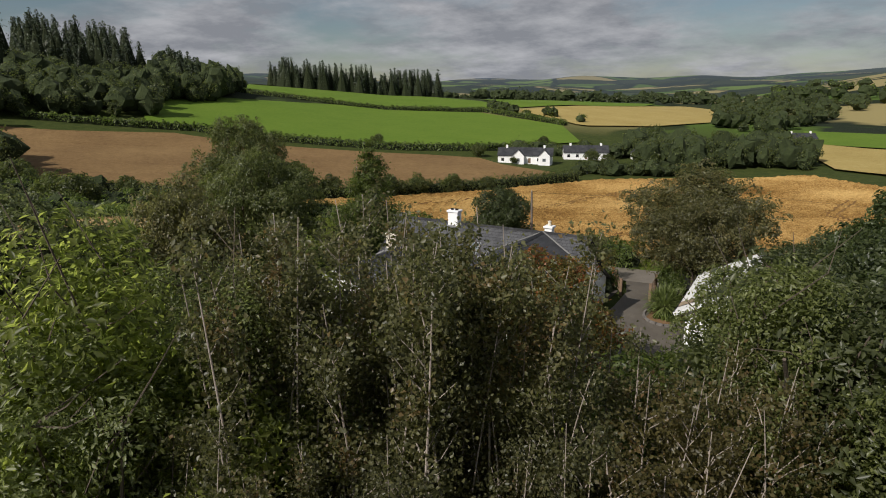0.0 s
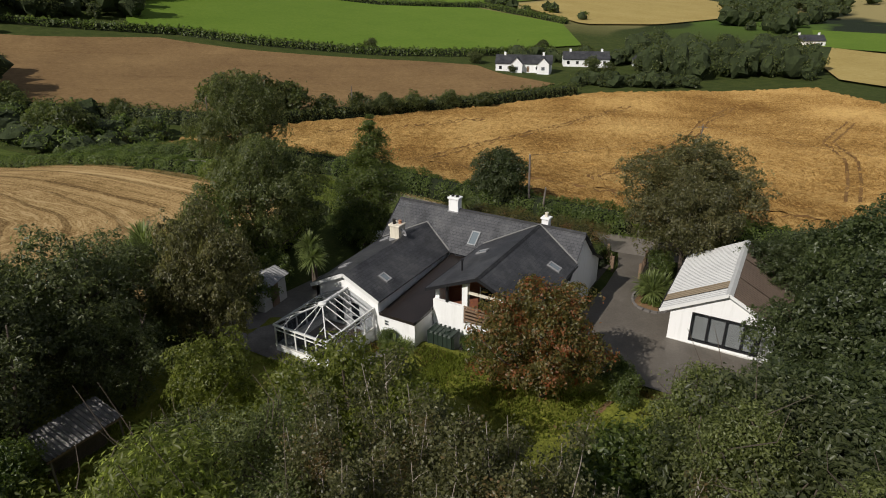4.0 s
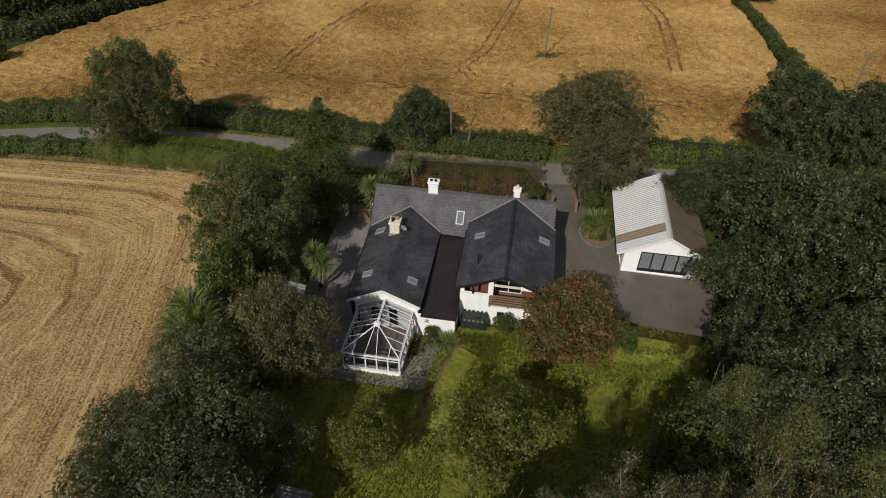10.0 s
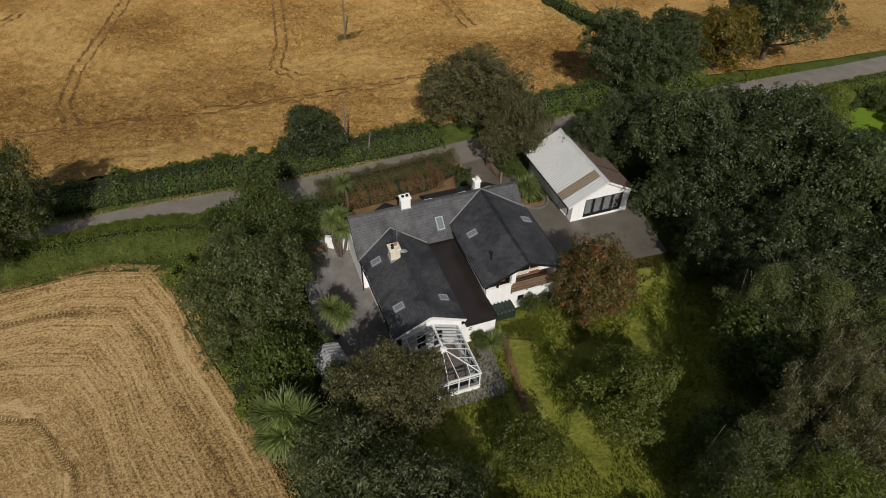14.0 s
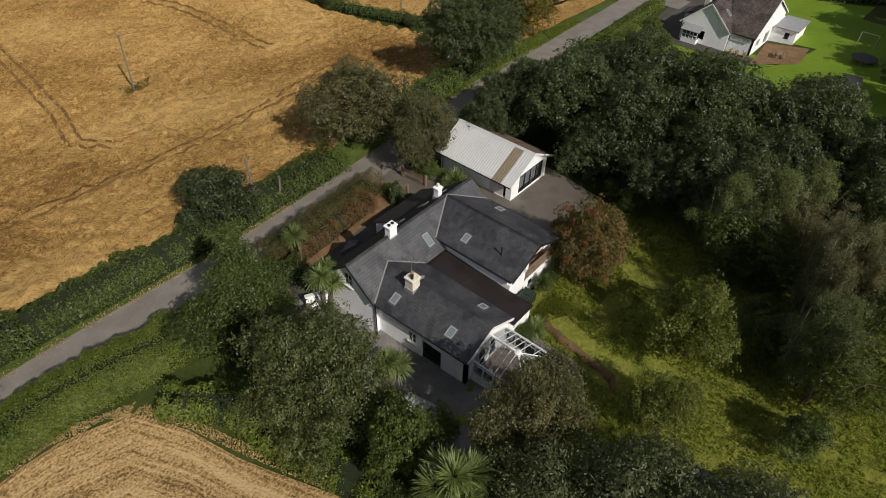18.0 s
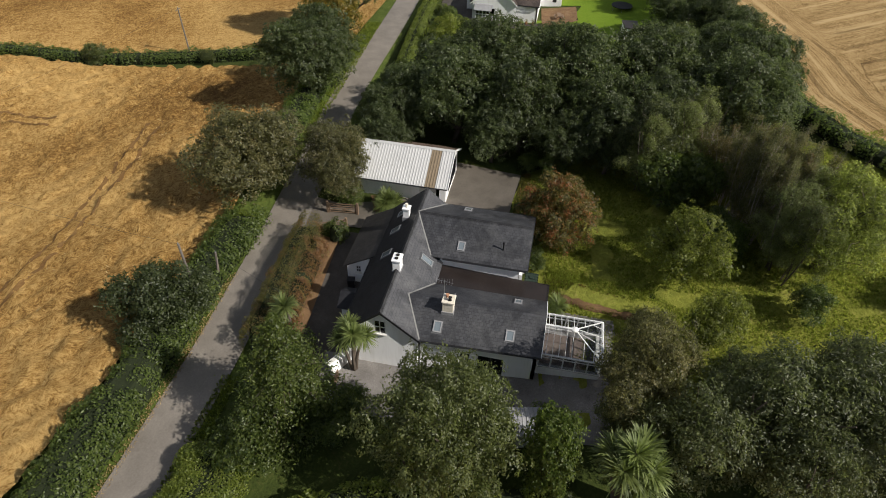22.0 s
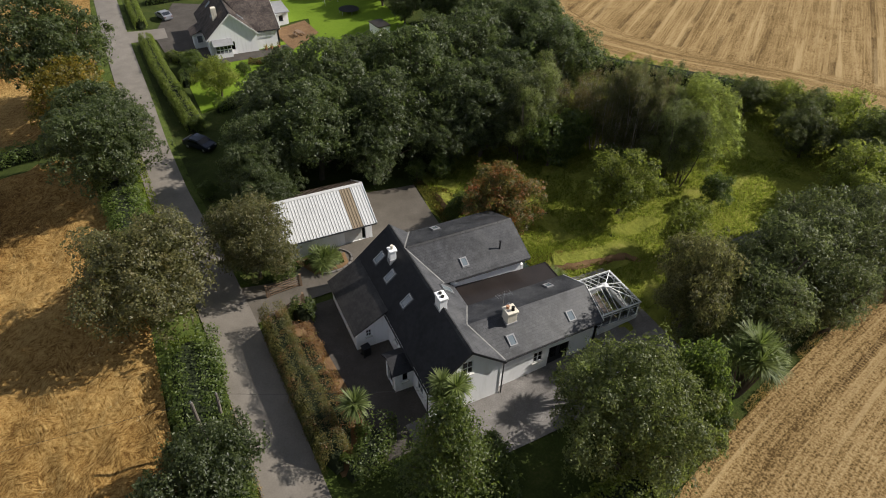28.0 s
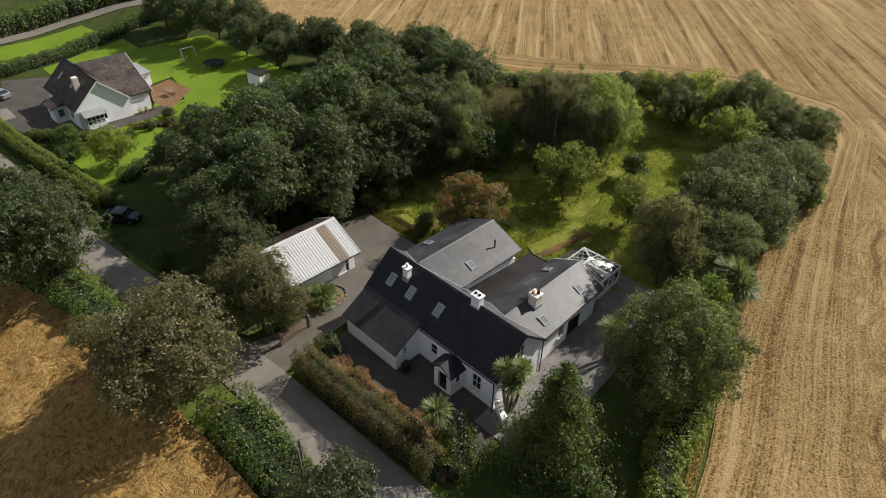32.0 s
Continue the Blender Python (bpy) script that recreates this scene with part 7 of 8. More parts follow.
cottage(-82, 189, 20, 21, 7, 3.2, 6.0, "white farmhouse with front gables in the valley", (-2.5, 7.5))
cottage(-66, 215, 25, 18, 7, 3.0, 5.6, "long white cottage with grey roof in the valley")
cottage(-45, 224, -60, 9, 6, 3.0, 5.6, "white gabled cottage among valley trees")
cottage(-40, 236, 15, 16, 7, 2.8, 5.0, "grey-roofed farm building among the trees")
cottage(-330, 128, -30, 16, 7, 4.5, 7.5, "pale house on the wooded hillside")
cottage(-345, 240, -30, 13, 7, 3.2, 6.2, "white farmhouse on the hillside")
cottage(10, 330, 30, 14, 7, 3.0, 5.6, "pale cottage in the far wood")

woodland("field_edge_trees", scatter(22, [(-62, 166), (-20, 186), (-18, 192), (-66, 174)], 30, 4.2, 3.0), "valley_leaf", "bushy hedge trees at the far edge of the barley", 0.5, 260, 22)
woodland("field_edge_trees", scatter(23, [(-98, 196), (-52, 224), (-50, 236), (-100, 210)], 16, 5.5, 3.4), "valley_leaf", "garden trees round the valley cottages", 0.5, 300, 23)
woodland("lane_scrub", scatter(21, [(-155, 18), (-86, 17), (-96, 42), (-148, 44)], 60, 3.6, 3.0), "hedge", "green scrub and bushes beside the far lane", 0.5, 230, 21)
# ---- the neighbouring bungalow and its garden ----
draped("neighbour_lawn", [(47.5, 11.0), (54.5, -3.0), (55.2, -14), (55.0, -27)], [(67.0, 11.6), (72.0, -12.6), (98, -15.0), (92, -27)], 30, 34, 0.07, M["bright_lawn"], "bright mown garden lawn", "lawn", 0.04)
draped("neighbour_lawn_far", [(104.6, 8.0), (113.0, -14)], [(122.0, 4.0), (123.0, -13)], 16, 10, 0.075, M["bright_lawn"], "bright mown lawn beyond the hedge", "lawn")
draped("neighbour_drive", [(67.0, 6.9), (70, 12.8), (84, 14.2)], [(82.5, 2.0), (96.5, 2.0), (101, 9.0)], 16, 12, 0.10, M["yard"], "dark asphalt drive with a parked car", "driveway")
draped("neighbour_path", [(65.2, 7.0), (65.4, -6.8)], [(68.6, 7.0), (69.0, -6.8)], 10, 4, 0.105, M["yard"], "dark path round the bungalow", "path")
draped("patio", [(65.8, -6.6), (70.6, -12.6)], [(77.0, -5.6), (78.0, -12.0)], 8, 8, 0.115, M["soil"], "reddish paved patio beside the bungalow", "path")
draped("neighbour_lawn_back", [(82.6, 1.6), (79.0, -6), (78.6, -14.6)], [(102.4, 1.6), (105, -5), (106.5, -15.5)], 16, 14, 0.062, M["bright_lawn"], "mown grass behind the bungalow", "lawn")
SIDE = [(120, 24), (124.6, 10), (126.6, 0), (128.2, -12), (127.6, -24), (122, -38), (112, -52)]
draped("side_lane", offset_line(SIDE, -2.3), offset_line(SIDE, 2.3), 60, 4, 0.12, M["asphalt"], "grey side lane", "road")
NZ = -2.6
nb = thing("bungalow", "white dormer bungalow with brown tiled roof", "house", (0, 0, NZ), 0)
# main block, its gable to the west: x 68.6..82, y -1.4..6.4, ridge along x at y 2.4
nw = wall((68.6, 6.3), (68.6, -1.5), -0.5, 3.3, 0.3, [(2.0, 4.0, 0.9, 2.3)], 1)
prism(nw, [(6.3, 3.3), (-1.5, 3.3), (2.4, 6.78)], 68.6, 68.9, "x")
part("gable_wall", nw, M["white"], nb)
part("wall_north", wall((82.0, 6.3), (68.9, 6.3), -0.5, 3.3, 0.3, [(2, 3.4, 0.9, 2.2), (9.5, 11, 0.9, 2.2)], 1), M["white"], nb)
en = wall((82.0, -1.5), (82.0, 6.0), -0.5, 3.3, 0.3, [], 1)
prism(en, [(6.3, 3.3), (-1.5, 3.3), (2.4, 6.78)], 81.7, 82.0, "x")
part("wall_east", en, M["white"], nb)
part("roof_north", roof_slope((68.3, 6.75, 3.04), (82.2, 6.75, 3.04), (82.2, 2.4, 7.0), (68.3, 2.4, 7.0), 0.33), M["tiles"], nb, "dark shaded tiled slope")
part("roof_south", roof_slope((68.3, -1.75, 3.22), (82.2, -1.75, 3.22), (82.2, 2.4, 7.0), (68.3, 2.4, 7.0), 0.33), M["tiles"], nb)
part("ridge_tiles", prism(bmesh.new(), [(2.2, 6.92), (2.4, 7.1), (2.6, 6.92), (2.4, 6.98)], 68.3, 82.2, "x"), M["tiles"], nb)
# south wing, ridge along y at x 76.9
part("wing_wall", wall((69.3, -1.5), (69.3, -5.3), -0.5, 3.3, 0.3, [], 1), M["white"], nb)
wgb = wall((69.3, -5.3), (84.3, -5.3), -0.5, 3.3, 0.3, [(2.0, 3.6, 0.9, 2.2), (6.0, 8.0, 0.05, 2.2)], 1)
prism(wgb, [(69.3, 3.3), (84.3, 3.3), (76.9, 7.2)], -5.3, -5.0, "y")
part("wing_gable", wgb, M["white"], nb)
part("wing_wall", wall((84.3, -5.0), (84.3, 2.0), -0.5, 3.3, 0.3, [], 1), M["white"], nb)
part("roof_wing", roof_slope((69.0, -5.55, 3.25), (69.0, -1.3, 3.25), (76.9, 2.4, 7.4), (76.9, -5.55, 7.4), 0.33), M["tiles"], nb, "sunlit brown tiled slope")
part("roof_wing", roof_slope((84.7, -5.55, 3.25), (84.7, 2.4, 3.25), (76.9, 2.4, 7.4), (76.9, -5.55, 7.4), 0.33), M["tiles"], nb)
part("barge_board", beam(beam(bmesh.new(), (68.26, 6.75, 2.94), (68.26, 2.4, 6.90), 0.05, 0.2), (68.26, -1.75, 3.12), (68.26, 2.4, 6.90), 0.05, 0.2), M["upvc"], nb)
part("barge_board", beam(beam(bmesh.new(), (69.0, -5.58, 3.15), (76.9, -5.58, 7.30), 0.05, 0.2), (84.7, -5.58, 3.15), (76.9, -5.58, 7.30), 0.05, 0.2), M["upvc"], nb)
part("gutter", tube(bmesh.new(), [(68.94, -5.5, 3.14), (68.94, -1.4, 3.14)], [0.07, 0.07], 6), M["black"], nb)
bay = part("bay_window", boxes((67.5, 3.0, -0.5, 68.58, 5.6, 0.85)), M["white"], nb, "projecting bay window with tiled hood")
part("bay_roof", roof_slope((67.2, 5.9, 2.3), (67.2, 2.7, 2.3), (68.6, 2.7, 2.95), (68.6, 5.9, 2.95), 0.3), M["lead"], bay)
part("bay_glass", boxes((67.58, 3.08, 0.85, 68.55, 5.52, 2.25)), M["glass"], bay)
bm = bmesh.new()
for k in range(5):
    y = 3.0 + k * 0.625
    box(bm, 67.5, y, 0.85, 67.6, y + 0.1, 2.3)
for z in (0.85, 1.5, 2.2):
    box(bm, 67.49, 3.0, z, 67.61, 5.6, z + 0.09)
part("bay_frame", bm, M["upvc"], bay)
for x in (74.0, 79.2):
    skylight(nb, (x, 4.3, 7.0 - 0.91 * 1.9), (1, 0, 0), (0, -0.74, 0.673), 0.8, 1.2, "lead")
skylight(nb, (71.2, 0.4, 7.0 - 0.91 * 2.0), (1, 0, 0), (0, 0.74, 0.673), 0.7, 1.2, "lead")
part("chimney", boxes((71.6, 3.9, 4.6, 72.5, 4.7, 7.0)), M["cream"], nb)
part("porch", boxes((74.0, 6.3, -0.5, 77.0, 8.2, 2.4)), M["white"], nb)
part("porch_window", boxes((73.95, 6.8, 0.9, 74.02, 7.6, 2.0)), M["glass"], nb)
part("porch_roof", roof_slope((73.6, 8.6, 2.3), (77.4, 8.6, 2.3), (77.4, 6.3, 3.3), (73.6, 6.3, 3.3), 0.3), M["tiles"], nb)
part("rear_store", boxes((78.6, -9.2, -0.5, 84.4, -5.32, 2.5)), M["white"], nb, "white flat-roofed rear store")
part("rear_store_roof", boxes((78.3, -9.5, 2.505, 84.7, -5.6, 2.68)), M["lead"], nb)
part("store_window", boxes((78.57, -8.2, 1.0, 78.6, -7.5, 2.0)), M["glass"], nb)


def car(x, y, turn, colour, label):
    """A small hatchback: body, cabin, glass, wheels, lamps."""
    c = thing("car", label, "car", (x, y, land(x, y) + 0.1), turn)
    prof = [(-2.05, 0.30), (-2.1, 0.62), (-1.95, 0.86), (-1.05, 0.95), (-0.5, 1.40), (0.9, 1.46), (1.7, 1.05), (2.02, 0.95), (2.08, 0.5), (2.0, 0.28)]
    bm = prism(bmesh.new(), prof, -0.86, 0.86, "y")
    bmesh.ops.bevel(bm, geom=[e for e in bm.edges if abs(e.verts[0].co.y - e.verts[1].co.y) < 0.01], offset=0.10, segments=2, affect="EDGES")
    part("body", bm, colour, c)
    part("windscreen", beam(bmesh.new(), (-1.02, 0, 0.98), (-0.52, 0, 1.39), 1.45, 0.03), M["glass"], c)
    part("rear_window", beam(bmesh.new(), (0.95, 0, 1.44), (1.62, 0, 1.11), 1.4, 0.03), M["glass"], c)
    for s in (-1, 1):
        part("side_window", prism(bmesh.new(), [(-0.85, 0.98), (-0.42, 1.33), (0.85, 1.38), (1.25, 1.05)], s * 0.865, s * 0.88, "y"), M["glass"], c)
        part("headlight", boxes((-2.1, s * 0.6 - 0.15, 0.62, -1.98, s * 0.6 + 0.15, 0.76)), M["metal"], c)
        part("tail_light", boxes((1.98, s * 0.68 - 0.1, 0.7, 2.07, s * 0.68 + 0.1, 0.92)), M["redwood"], c)
        for wx in (-1.25, 1.25):
            bm = bmesh.new()
            tube(bm, [(wx, s * 0.66, 0.31), (wx, s * 0.88, 0.31)], [0.31, 0.31], 16)
            w = part("wheel", bm, M["black"], c)
            bm = bmesh.new()
            tube(bm, [(wx, s * 0.86, 0.31), (wx, s * 0.90, 0.31)], [0.2, 0.18], 12)
            part("rim", bm, M["metal"], w)
    return c


silver = surface("silver_car_paint", (0.30, 0.31, 0.36), (0.36, 0.37, 0.42), None, 1, 5, 0.3, 0.02, 0.002, metal=0.5)
bluecar = surface("dark_blue_car_paint", (0.02, 0.025, 0.045), (0.03, 0.04, 0.06), None, 1, 5, 0.3, 0.02, 0.002, metal=0.4)
car(92.4, 11.4, 200, silver, "silver hatchback parked on the neighbouring drive")
car(37.4, 12.6, 40, bluecar, "dark blue hatchback parked under the trees")
draped("neighbour_drive_mouth", [(81.6, 12), (81.4, 18.2)], [(87, 12), (87.4, 18.6)], 6, 6, 0.105, M["asphalt"], "asphalt mouth of the neighbouring drive", "driveway")
hedge("neighbour_hedge", [(104, 16.6), (95, 16.2), (88, 15.8)], 2.2, 1.9, "lime_hedge", "sunlit clipped hedge along the lane", 360, 0.24, 24, 0.15)
hedge("neighbour_hedge", [(80.5, 15.6), (68, 14.9), (59, 14.1), (50, 13.2), (42, 12.4)], 2.4, 1.9, "lime_hedge", "sunlit clipped hedge along the lane", 360, 0.24, 21, 0.15)
hedge("neighbour_hedge", [(72.4, 12.6), (69.4, 11.2), (67.0, 9.0), (65.0, 7.4), (63.4, 6.4)], 1.9, 1.3, "lime_hedge", "low rounded hedge in front of the bungalow", 420, 0.20, 25, 0.25)
hedge("flower_bed", [(63.2, 1.4), (62.4, -1.6), (60.6, -3.6), (58.4, -4.6)], 1.5, 0.7, "brownhedge", "low flower bed of brown and green plants", 420, 0.18, 26, 0.6)
hedge("neighbour_hedge", [(47, 9), (50, 2), (53, -3)], 2.0, 1.6, "hedge", "garden hedge below the bungalow", 300, 0.24, 22, 0.3)
hedge("neighbour_hedge", [(102.6, 14), (103.4, 8), (106, -3), (110.5, -18), (112, -30)], 2.6, 2.2, "hedge", "dark hedge behind the bungalow", 240, 0.28, 23, 0.25)
for k, (x, y, s) in enumerate([(52.2, 7.6, 0.95), (59.5, 10.0, 0.5), (63.5, 9.4, 0.85), (66.4, 10.6, 0.5), (63, -5.0, 0.42), (62.4, 6.2, 0.4), (58.4, 3.0, 0.5), (60.6, -1.0, 0.35)]):
    plant("garden_shrub", (APPLE if k == 0 else SMALL)[k % 2], "rounded green garden shrub on the lawn", "shrub", x, y, s, 70 * k, "garden shrubs")
for k, (x, y, s) in enumerate([(70, -31, 0.62), (79, -30, 0.78), (87, -27.5, 0.8), (94, -24, 0.85), (60, -32, 0.66), (103, -24, 0.8), (99, -31, 0.75), (111, -30, 0.7), (64, -26.5, 0.55), (75, -26.5, 0.6)]):
    plant("boundary_tree", SYC[k % 4], "dark tree on the garden boundary", "tree", x, y, s, 50 * k, "boundary trees")
shed2 = thing("garden_shed", "small white flat-topped garden shed on the lawn", "shed", (62.0, -21.0, land(62, -21)), 8)
part("walls", boxes((-1.6, -1.1, -0.1, 1.6, 1.1, 2.0)), M["white"], shed2)
part("roof", boxes((-1.75, -1.25, 2.0, 1.75, 1.25, 2.12)), M["felt"], shed2)
part("door", boxes((-1.64, -0.4, 0, -1.6, 0.4, 1.8)), M["dirty_white"], shed2)
tramp = thing("trampoline", "round black garden trampoline", "trampoline", (76, -20.1, land(76, -20)))
bm = bmesh.new()
bmesh.ops.create_cone(bm, cap_ends=True, segments=24, radius1=1.9, radius2=1.9, depth=0.05, matrix=Matrix.Translation((0, 0, 0.85)))
part("mat", bm, M["black"], tramp)
for k in range(6):
    a = k * 1.047
    part("leg", tube(bmesh.new(), [(1.75 * math.cos(a), 1.75 * math.sin(a), 0.0), (1.75 * math.cos(a), 1.75 * math.sin(a), 0.84)], [0.03, 0.03], 6), M["metal"], tramp)
swing = thing("swing_frame", "metal garden swing frame on the lawn", "swing", (83.5, -18.8, land(83.5, -18.8)))
for y in (-1.3, 1.3):
    for x in (-0.9, 0.9):
        part("leg", tube(bmesh.new(), [(x, y, 0), (0, y, 2.2)], [0.04, 0.04], 6), M["metal"], swing)
part("top_bar", tube(bmesh.new(), [(0, -1.3, 2.2), (0, 1.3, 2.2)], [0.04, 0.04], 6), M["metal"], swing)
part("seat", boxes((-0.12, -0.25, 0.45, 0.12, 0.25, 0.49)), M["black"], swing)
fence = thing("garden_fence", "weathered post-and-rail garden fence", "fence")
FL = [(55.3, -3.5), (55.1, -8), (55.0, -12.5), (54.8, -17.7)]
for (x0, y0), (x1, y1) in zip(FL, FL[1:]):
    for h in (0.45, 0.85, 1.2):
        part("rail", beam(bmesh.new(), (x0, y0, land(x0, y0) + h), (x1, y1, land(x1, y1) + h), 0.05, 0.12), M["wood"], fence)
for x, y in FL:
    part("post", boxes((x - 0.07, y - 0.07, land(x, y) - 0.2, x + 0.07, y + 0.07, land(x, y) + 1.35)), M["wood"], fence)
bench = thing("picnic_table", "brown wooden picnic table by the wall", "table", (71.6, -9.2, land(71.6, -9.2) + 0.12), 10)
part("tabletop", boxes((-0.9, -0.4, 0.70, 0.9, 0.4, 0.75)), M["wood"], bench)
for s in (-1, 1):
    part("seat", boxes((-0.9, s * 0.72 - 0.14, 0.42, 0.9, s * 0.72 + 0.14, 0.46)), M["wood"], bench)
    part("leg", beam(beam(bmesh.new(), (s * 0.7, -0.75, 0), (s * 0.7, -0.2, 0.7), 0.06, 0.1), (s * 0.7, 0.75, 0), (s * 0.7, 0.2, 0.7), 0.06, 0.1), M["wood"], bench)

hedge("garden_hedge", [(58, 11.6), (63, 11.2), (66.6, 9.8)], 1.8, 1.4, "shrub", "clipped shrubs between lawn and drive", 420, 0.2, 25, 0.3)
hedge("garden_hedge", [(57.4, -3.4), (61, -4.4), (64.8, -5.4)], 1.4, 0.9, "brownhedge", "low browning border plants beside the path", 420, 0.18, 26, 0.4)
hedge("side_lane_hedge", [(127.5, 12), (130.5, 0), (132.2, -13), (131.6, -26), (126, -40)], 5.0, 4.0, "hedge", "tall dark hedge along the side lane", 120, 0.5, 27, 0.4)
for k, (x, y) in enumerate([(68.3, -2.6), (68.4, -3.6), (68.3, -4.8)]):
    p = thing("flower_pot", "clay pot with orange flowers beside the bungalow", "pot", (x, y, land(x, y) + 0.1), 0, "flower pots")
    part("pot", tube(bmesh.new(), [(0, 0, 0), (0, 0, 0.4)], [0.18, 0.26], 10), M["pot"], p)
    tagged(part("flowers", leaf_mesh("flowers", np.random.default_rng(k).normal(size=(140, 3)) * 0.2 + np.array([0, 0, 0.6]), np.random.default_rng(k + 9).normal(size=(140, 3)), 0.12, M["gold"], np.random.default_rng(k)), None, p), "orange flowers", kind="stuff")
# ---- poles, gates, sheds and other small things ----
def pole(x, y, height, label, lean=(0, 0), arm=False):
    p = thing("utility_pole", label, "pole", (x, y, land(x, y)), 0, "utility poles")
    part("shaft", tube(bmesh.new(), [(0, 0, -0.5), (lean[0], lean[1], height)], [0.15, 0.10], 8), M["post"], p)
    part("insulator", tube(bmesh.new(), [(lean[0], lean[1], height), (lean[0], lean[1], height + 0.18)], [0.05, 0.03], 6), M["metal"], p)
    if arm:
        part("cross_arm", beam(bmesh.new(), (lean[0] - 0.7, lean[1], height - 0.3), (lean[0] + 0.7, lean[1], height - 0.3), 0.1, 0.1), M["post"], p)
    return p


pole(1.6, 65.3, 9.4, "weathered wooden pole standing in the barley", (0.3, -0.3), True)
pole(-8.4, 18.5, 6.4, "weathered wooden pole in the lane hedge", (-0.2, 0))
pole(48.3, 51.5, 8.0, "dark wooden pole on the field boundary", (0.2, 0.3), True)
pole(-93, 47, 8.0, "wooden pole beside the field hedge")
pole(-87, 88, 8.0, "wooden pole beside the field hedge")
pole(-6.5, 17.3, 3.6, "short pale post on the lane verge", (0.4, -0.2))


def wire(a, b, sag, label):
    cu = bpy.data.curves.new("cable", "CURVE")
    cu.dimensions, cu.bevel_depth, cu.bevel_resolution = "3D", 0.012, 1
    sp = cu.splines.new("POLY")
    sp.points.add(12)
    for k in range(13):
        t = k / 12
        p = Vector(a).lerp(Vector(b), t)
        sp.points[k].co = (p.x, p.y, p.z - sag * 4 * t * (1 - t), 1)
    cu.materials.append(M["black"])
    return tagged(new("cable", cu), label, "cable", "overhead cables")


zt = land(-8.4, 18.5) + 6.4
wire((-8.6, 18.5, zt), (1.9, 65.0, land(1.6, 65.3) + 9.3), 0.8, "thin black overhead cable over the barley")
wire((-6.1, 17.1, land(-6.5, 17.3) + 3.6), (-12.3, 2.9, 3.6), 0.25, "thin black cable from verge post to house")
wire((1.9, 65.0, land(1.6, 65.3) + 9.3), (48.5, 51.8, land(48.3, 51.5) + 8), 0.8, "thin black overhead cable between poles")


def gate(name, a, b, h, label, bars=5):
    g = thing(name, label, "gate")
    (x0, y0), (x1, y1) = a, b
    z0, z1 = land(x0, y0) + 0.12, land(x1, y1) + 0.12
    for k in range(bars):
        f = 0.12 + (h - 0.12) * k / (bars - 1)
        part("rail", beam(bmesh.new(), (x0, y0, z0 + f), (x1, y1, z1 + f), 0.05, 0.07), M["wood"], g)
    for (x, y, z) in ((x0, y0, z0), (x1, y1, z1)):
        part("stile", boxes((x - 0.05, y - 0.05, z, x + 0.05, y + 0.05, z + h + 0.05)), M["wood"], g)
    part("brace", beam(bmesh.new(), (x0, y0, z0 + 0.1), (x1, y1, z1 + h), 0.04, 0.07), M["wood"], g)
    for (x, y), (u, v) in ((a, b), (b, a)):
        d = math.hypot(u - x, v - y)
        px, py = x - (u - x) / d * 0.2, y - (v - y) / d * 0.2
        part("gatepost", boxes((px - 0.1, py - 0.1, land(px, py) - 0.3, px + 0.1, py + 0.1, land(px, py) + h + 0.35)), M["wood"], g)


gate("driveway_gate", (6.1, 8.2), (5.9, 11.0), 1.15, "open weathered timber driveway gate")
gate("driveway_gate", (3.6, 8.6), (2.6, 10.9), 1.1, "open weathered timber driveway gate")
gate("front_gate", (-9.2, 10.6), (-8.0, 10.7), 1.0, "small grey timber gate in the hedge", 6)
pad = draped("gate_pad", [(-9.7, 11.7), (-9.5, 10.2)], [(-7.6, 11.9), (-7.9, 10.2)], 4, 4, 0.125, M["lead"], "pale concrete pad at the gate", "path")
side = thing("side_wall", "white garden wall with a small gate beside the gable", "wall")
part("wall_run", wall((-12.3, 2.9), (-14.2, 3.9), -0.3, 1.25, 0.25, [], 1), M["white"], side)
part("wall_run", wall((-16.6, 3.2), (-17.8, 2.4), -0.3, 1.5, 0.25, [], 1), M["white"], side)
part("coping", beam(bmesh.new(), (-12.3, 3.0, 1.3), (-14.2, 4.0, 1.3), 0.34, 0.08), M["dirty_white"], side)
part("side_gate", boxes((-16.5, 3.1, 0.1, -14.3, 3.18, 1.1)), M["wood"], side)

# open-fronted lean-to of corrugated iron in the garden
lean = thing("open_shed", "open-fronted lean-to with corrugated iron roof", "shed", (-10.2, -30.1, land(-10.2, -30.1)), 0)
bm = bmesh.new()
nw_, rows_ = 34, []
for i in range(nw_ * 2 + 1):
    y = -1.75 + 3.5 * i / (nw_ * 2)
    wv = 0.035 * math.sin(i * math.pi / 2 * 1.0)
    rows_.append([bm.verts.new((x, y, z + wv)) for x, z in ((-1.0, 2.35), (0.0, 2.17), (1.0, 2.0))])
for a, b in zip(rows_, rows_[1:]):
    for k in range(2):
        bm.faces.new((a[k], b[k], b[k + 1], a[k + 1]))
bmesh.ops.solidify(bm, geom=bm.faces[:], thickness=0.02)
part("corrugated_roof", bm, M["corrugated"], lean, "weathered corrugated iron sheets")
for x, y, h in ((0.9, -1.6, 1.95), (0.9, 1.6, 1.95), (-0.9, -1.6, 2.28), (-0.9, 1.6, 2.28)):
    part("post", tube(bmesh.new(), [(x, y, -0.2), (x, y, h)], [0.05, 0.05], 7), M["post"], lean)
for x, z in ((0.9, 1.95), (-0.9, 2.28)):
    part("beam", boxes((x - 0.05, -1.75, z - 0.12, x + 0.05, 1.75, z - 0.02)), M["wood"], lean)
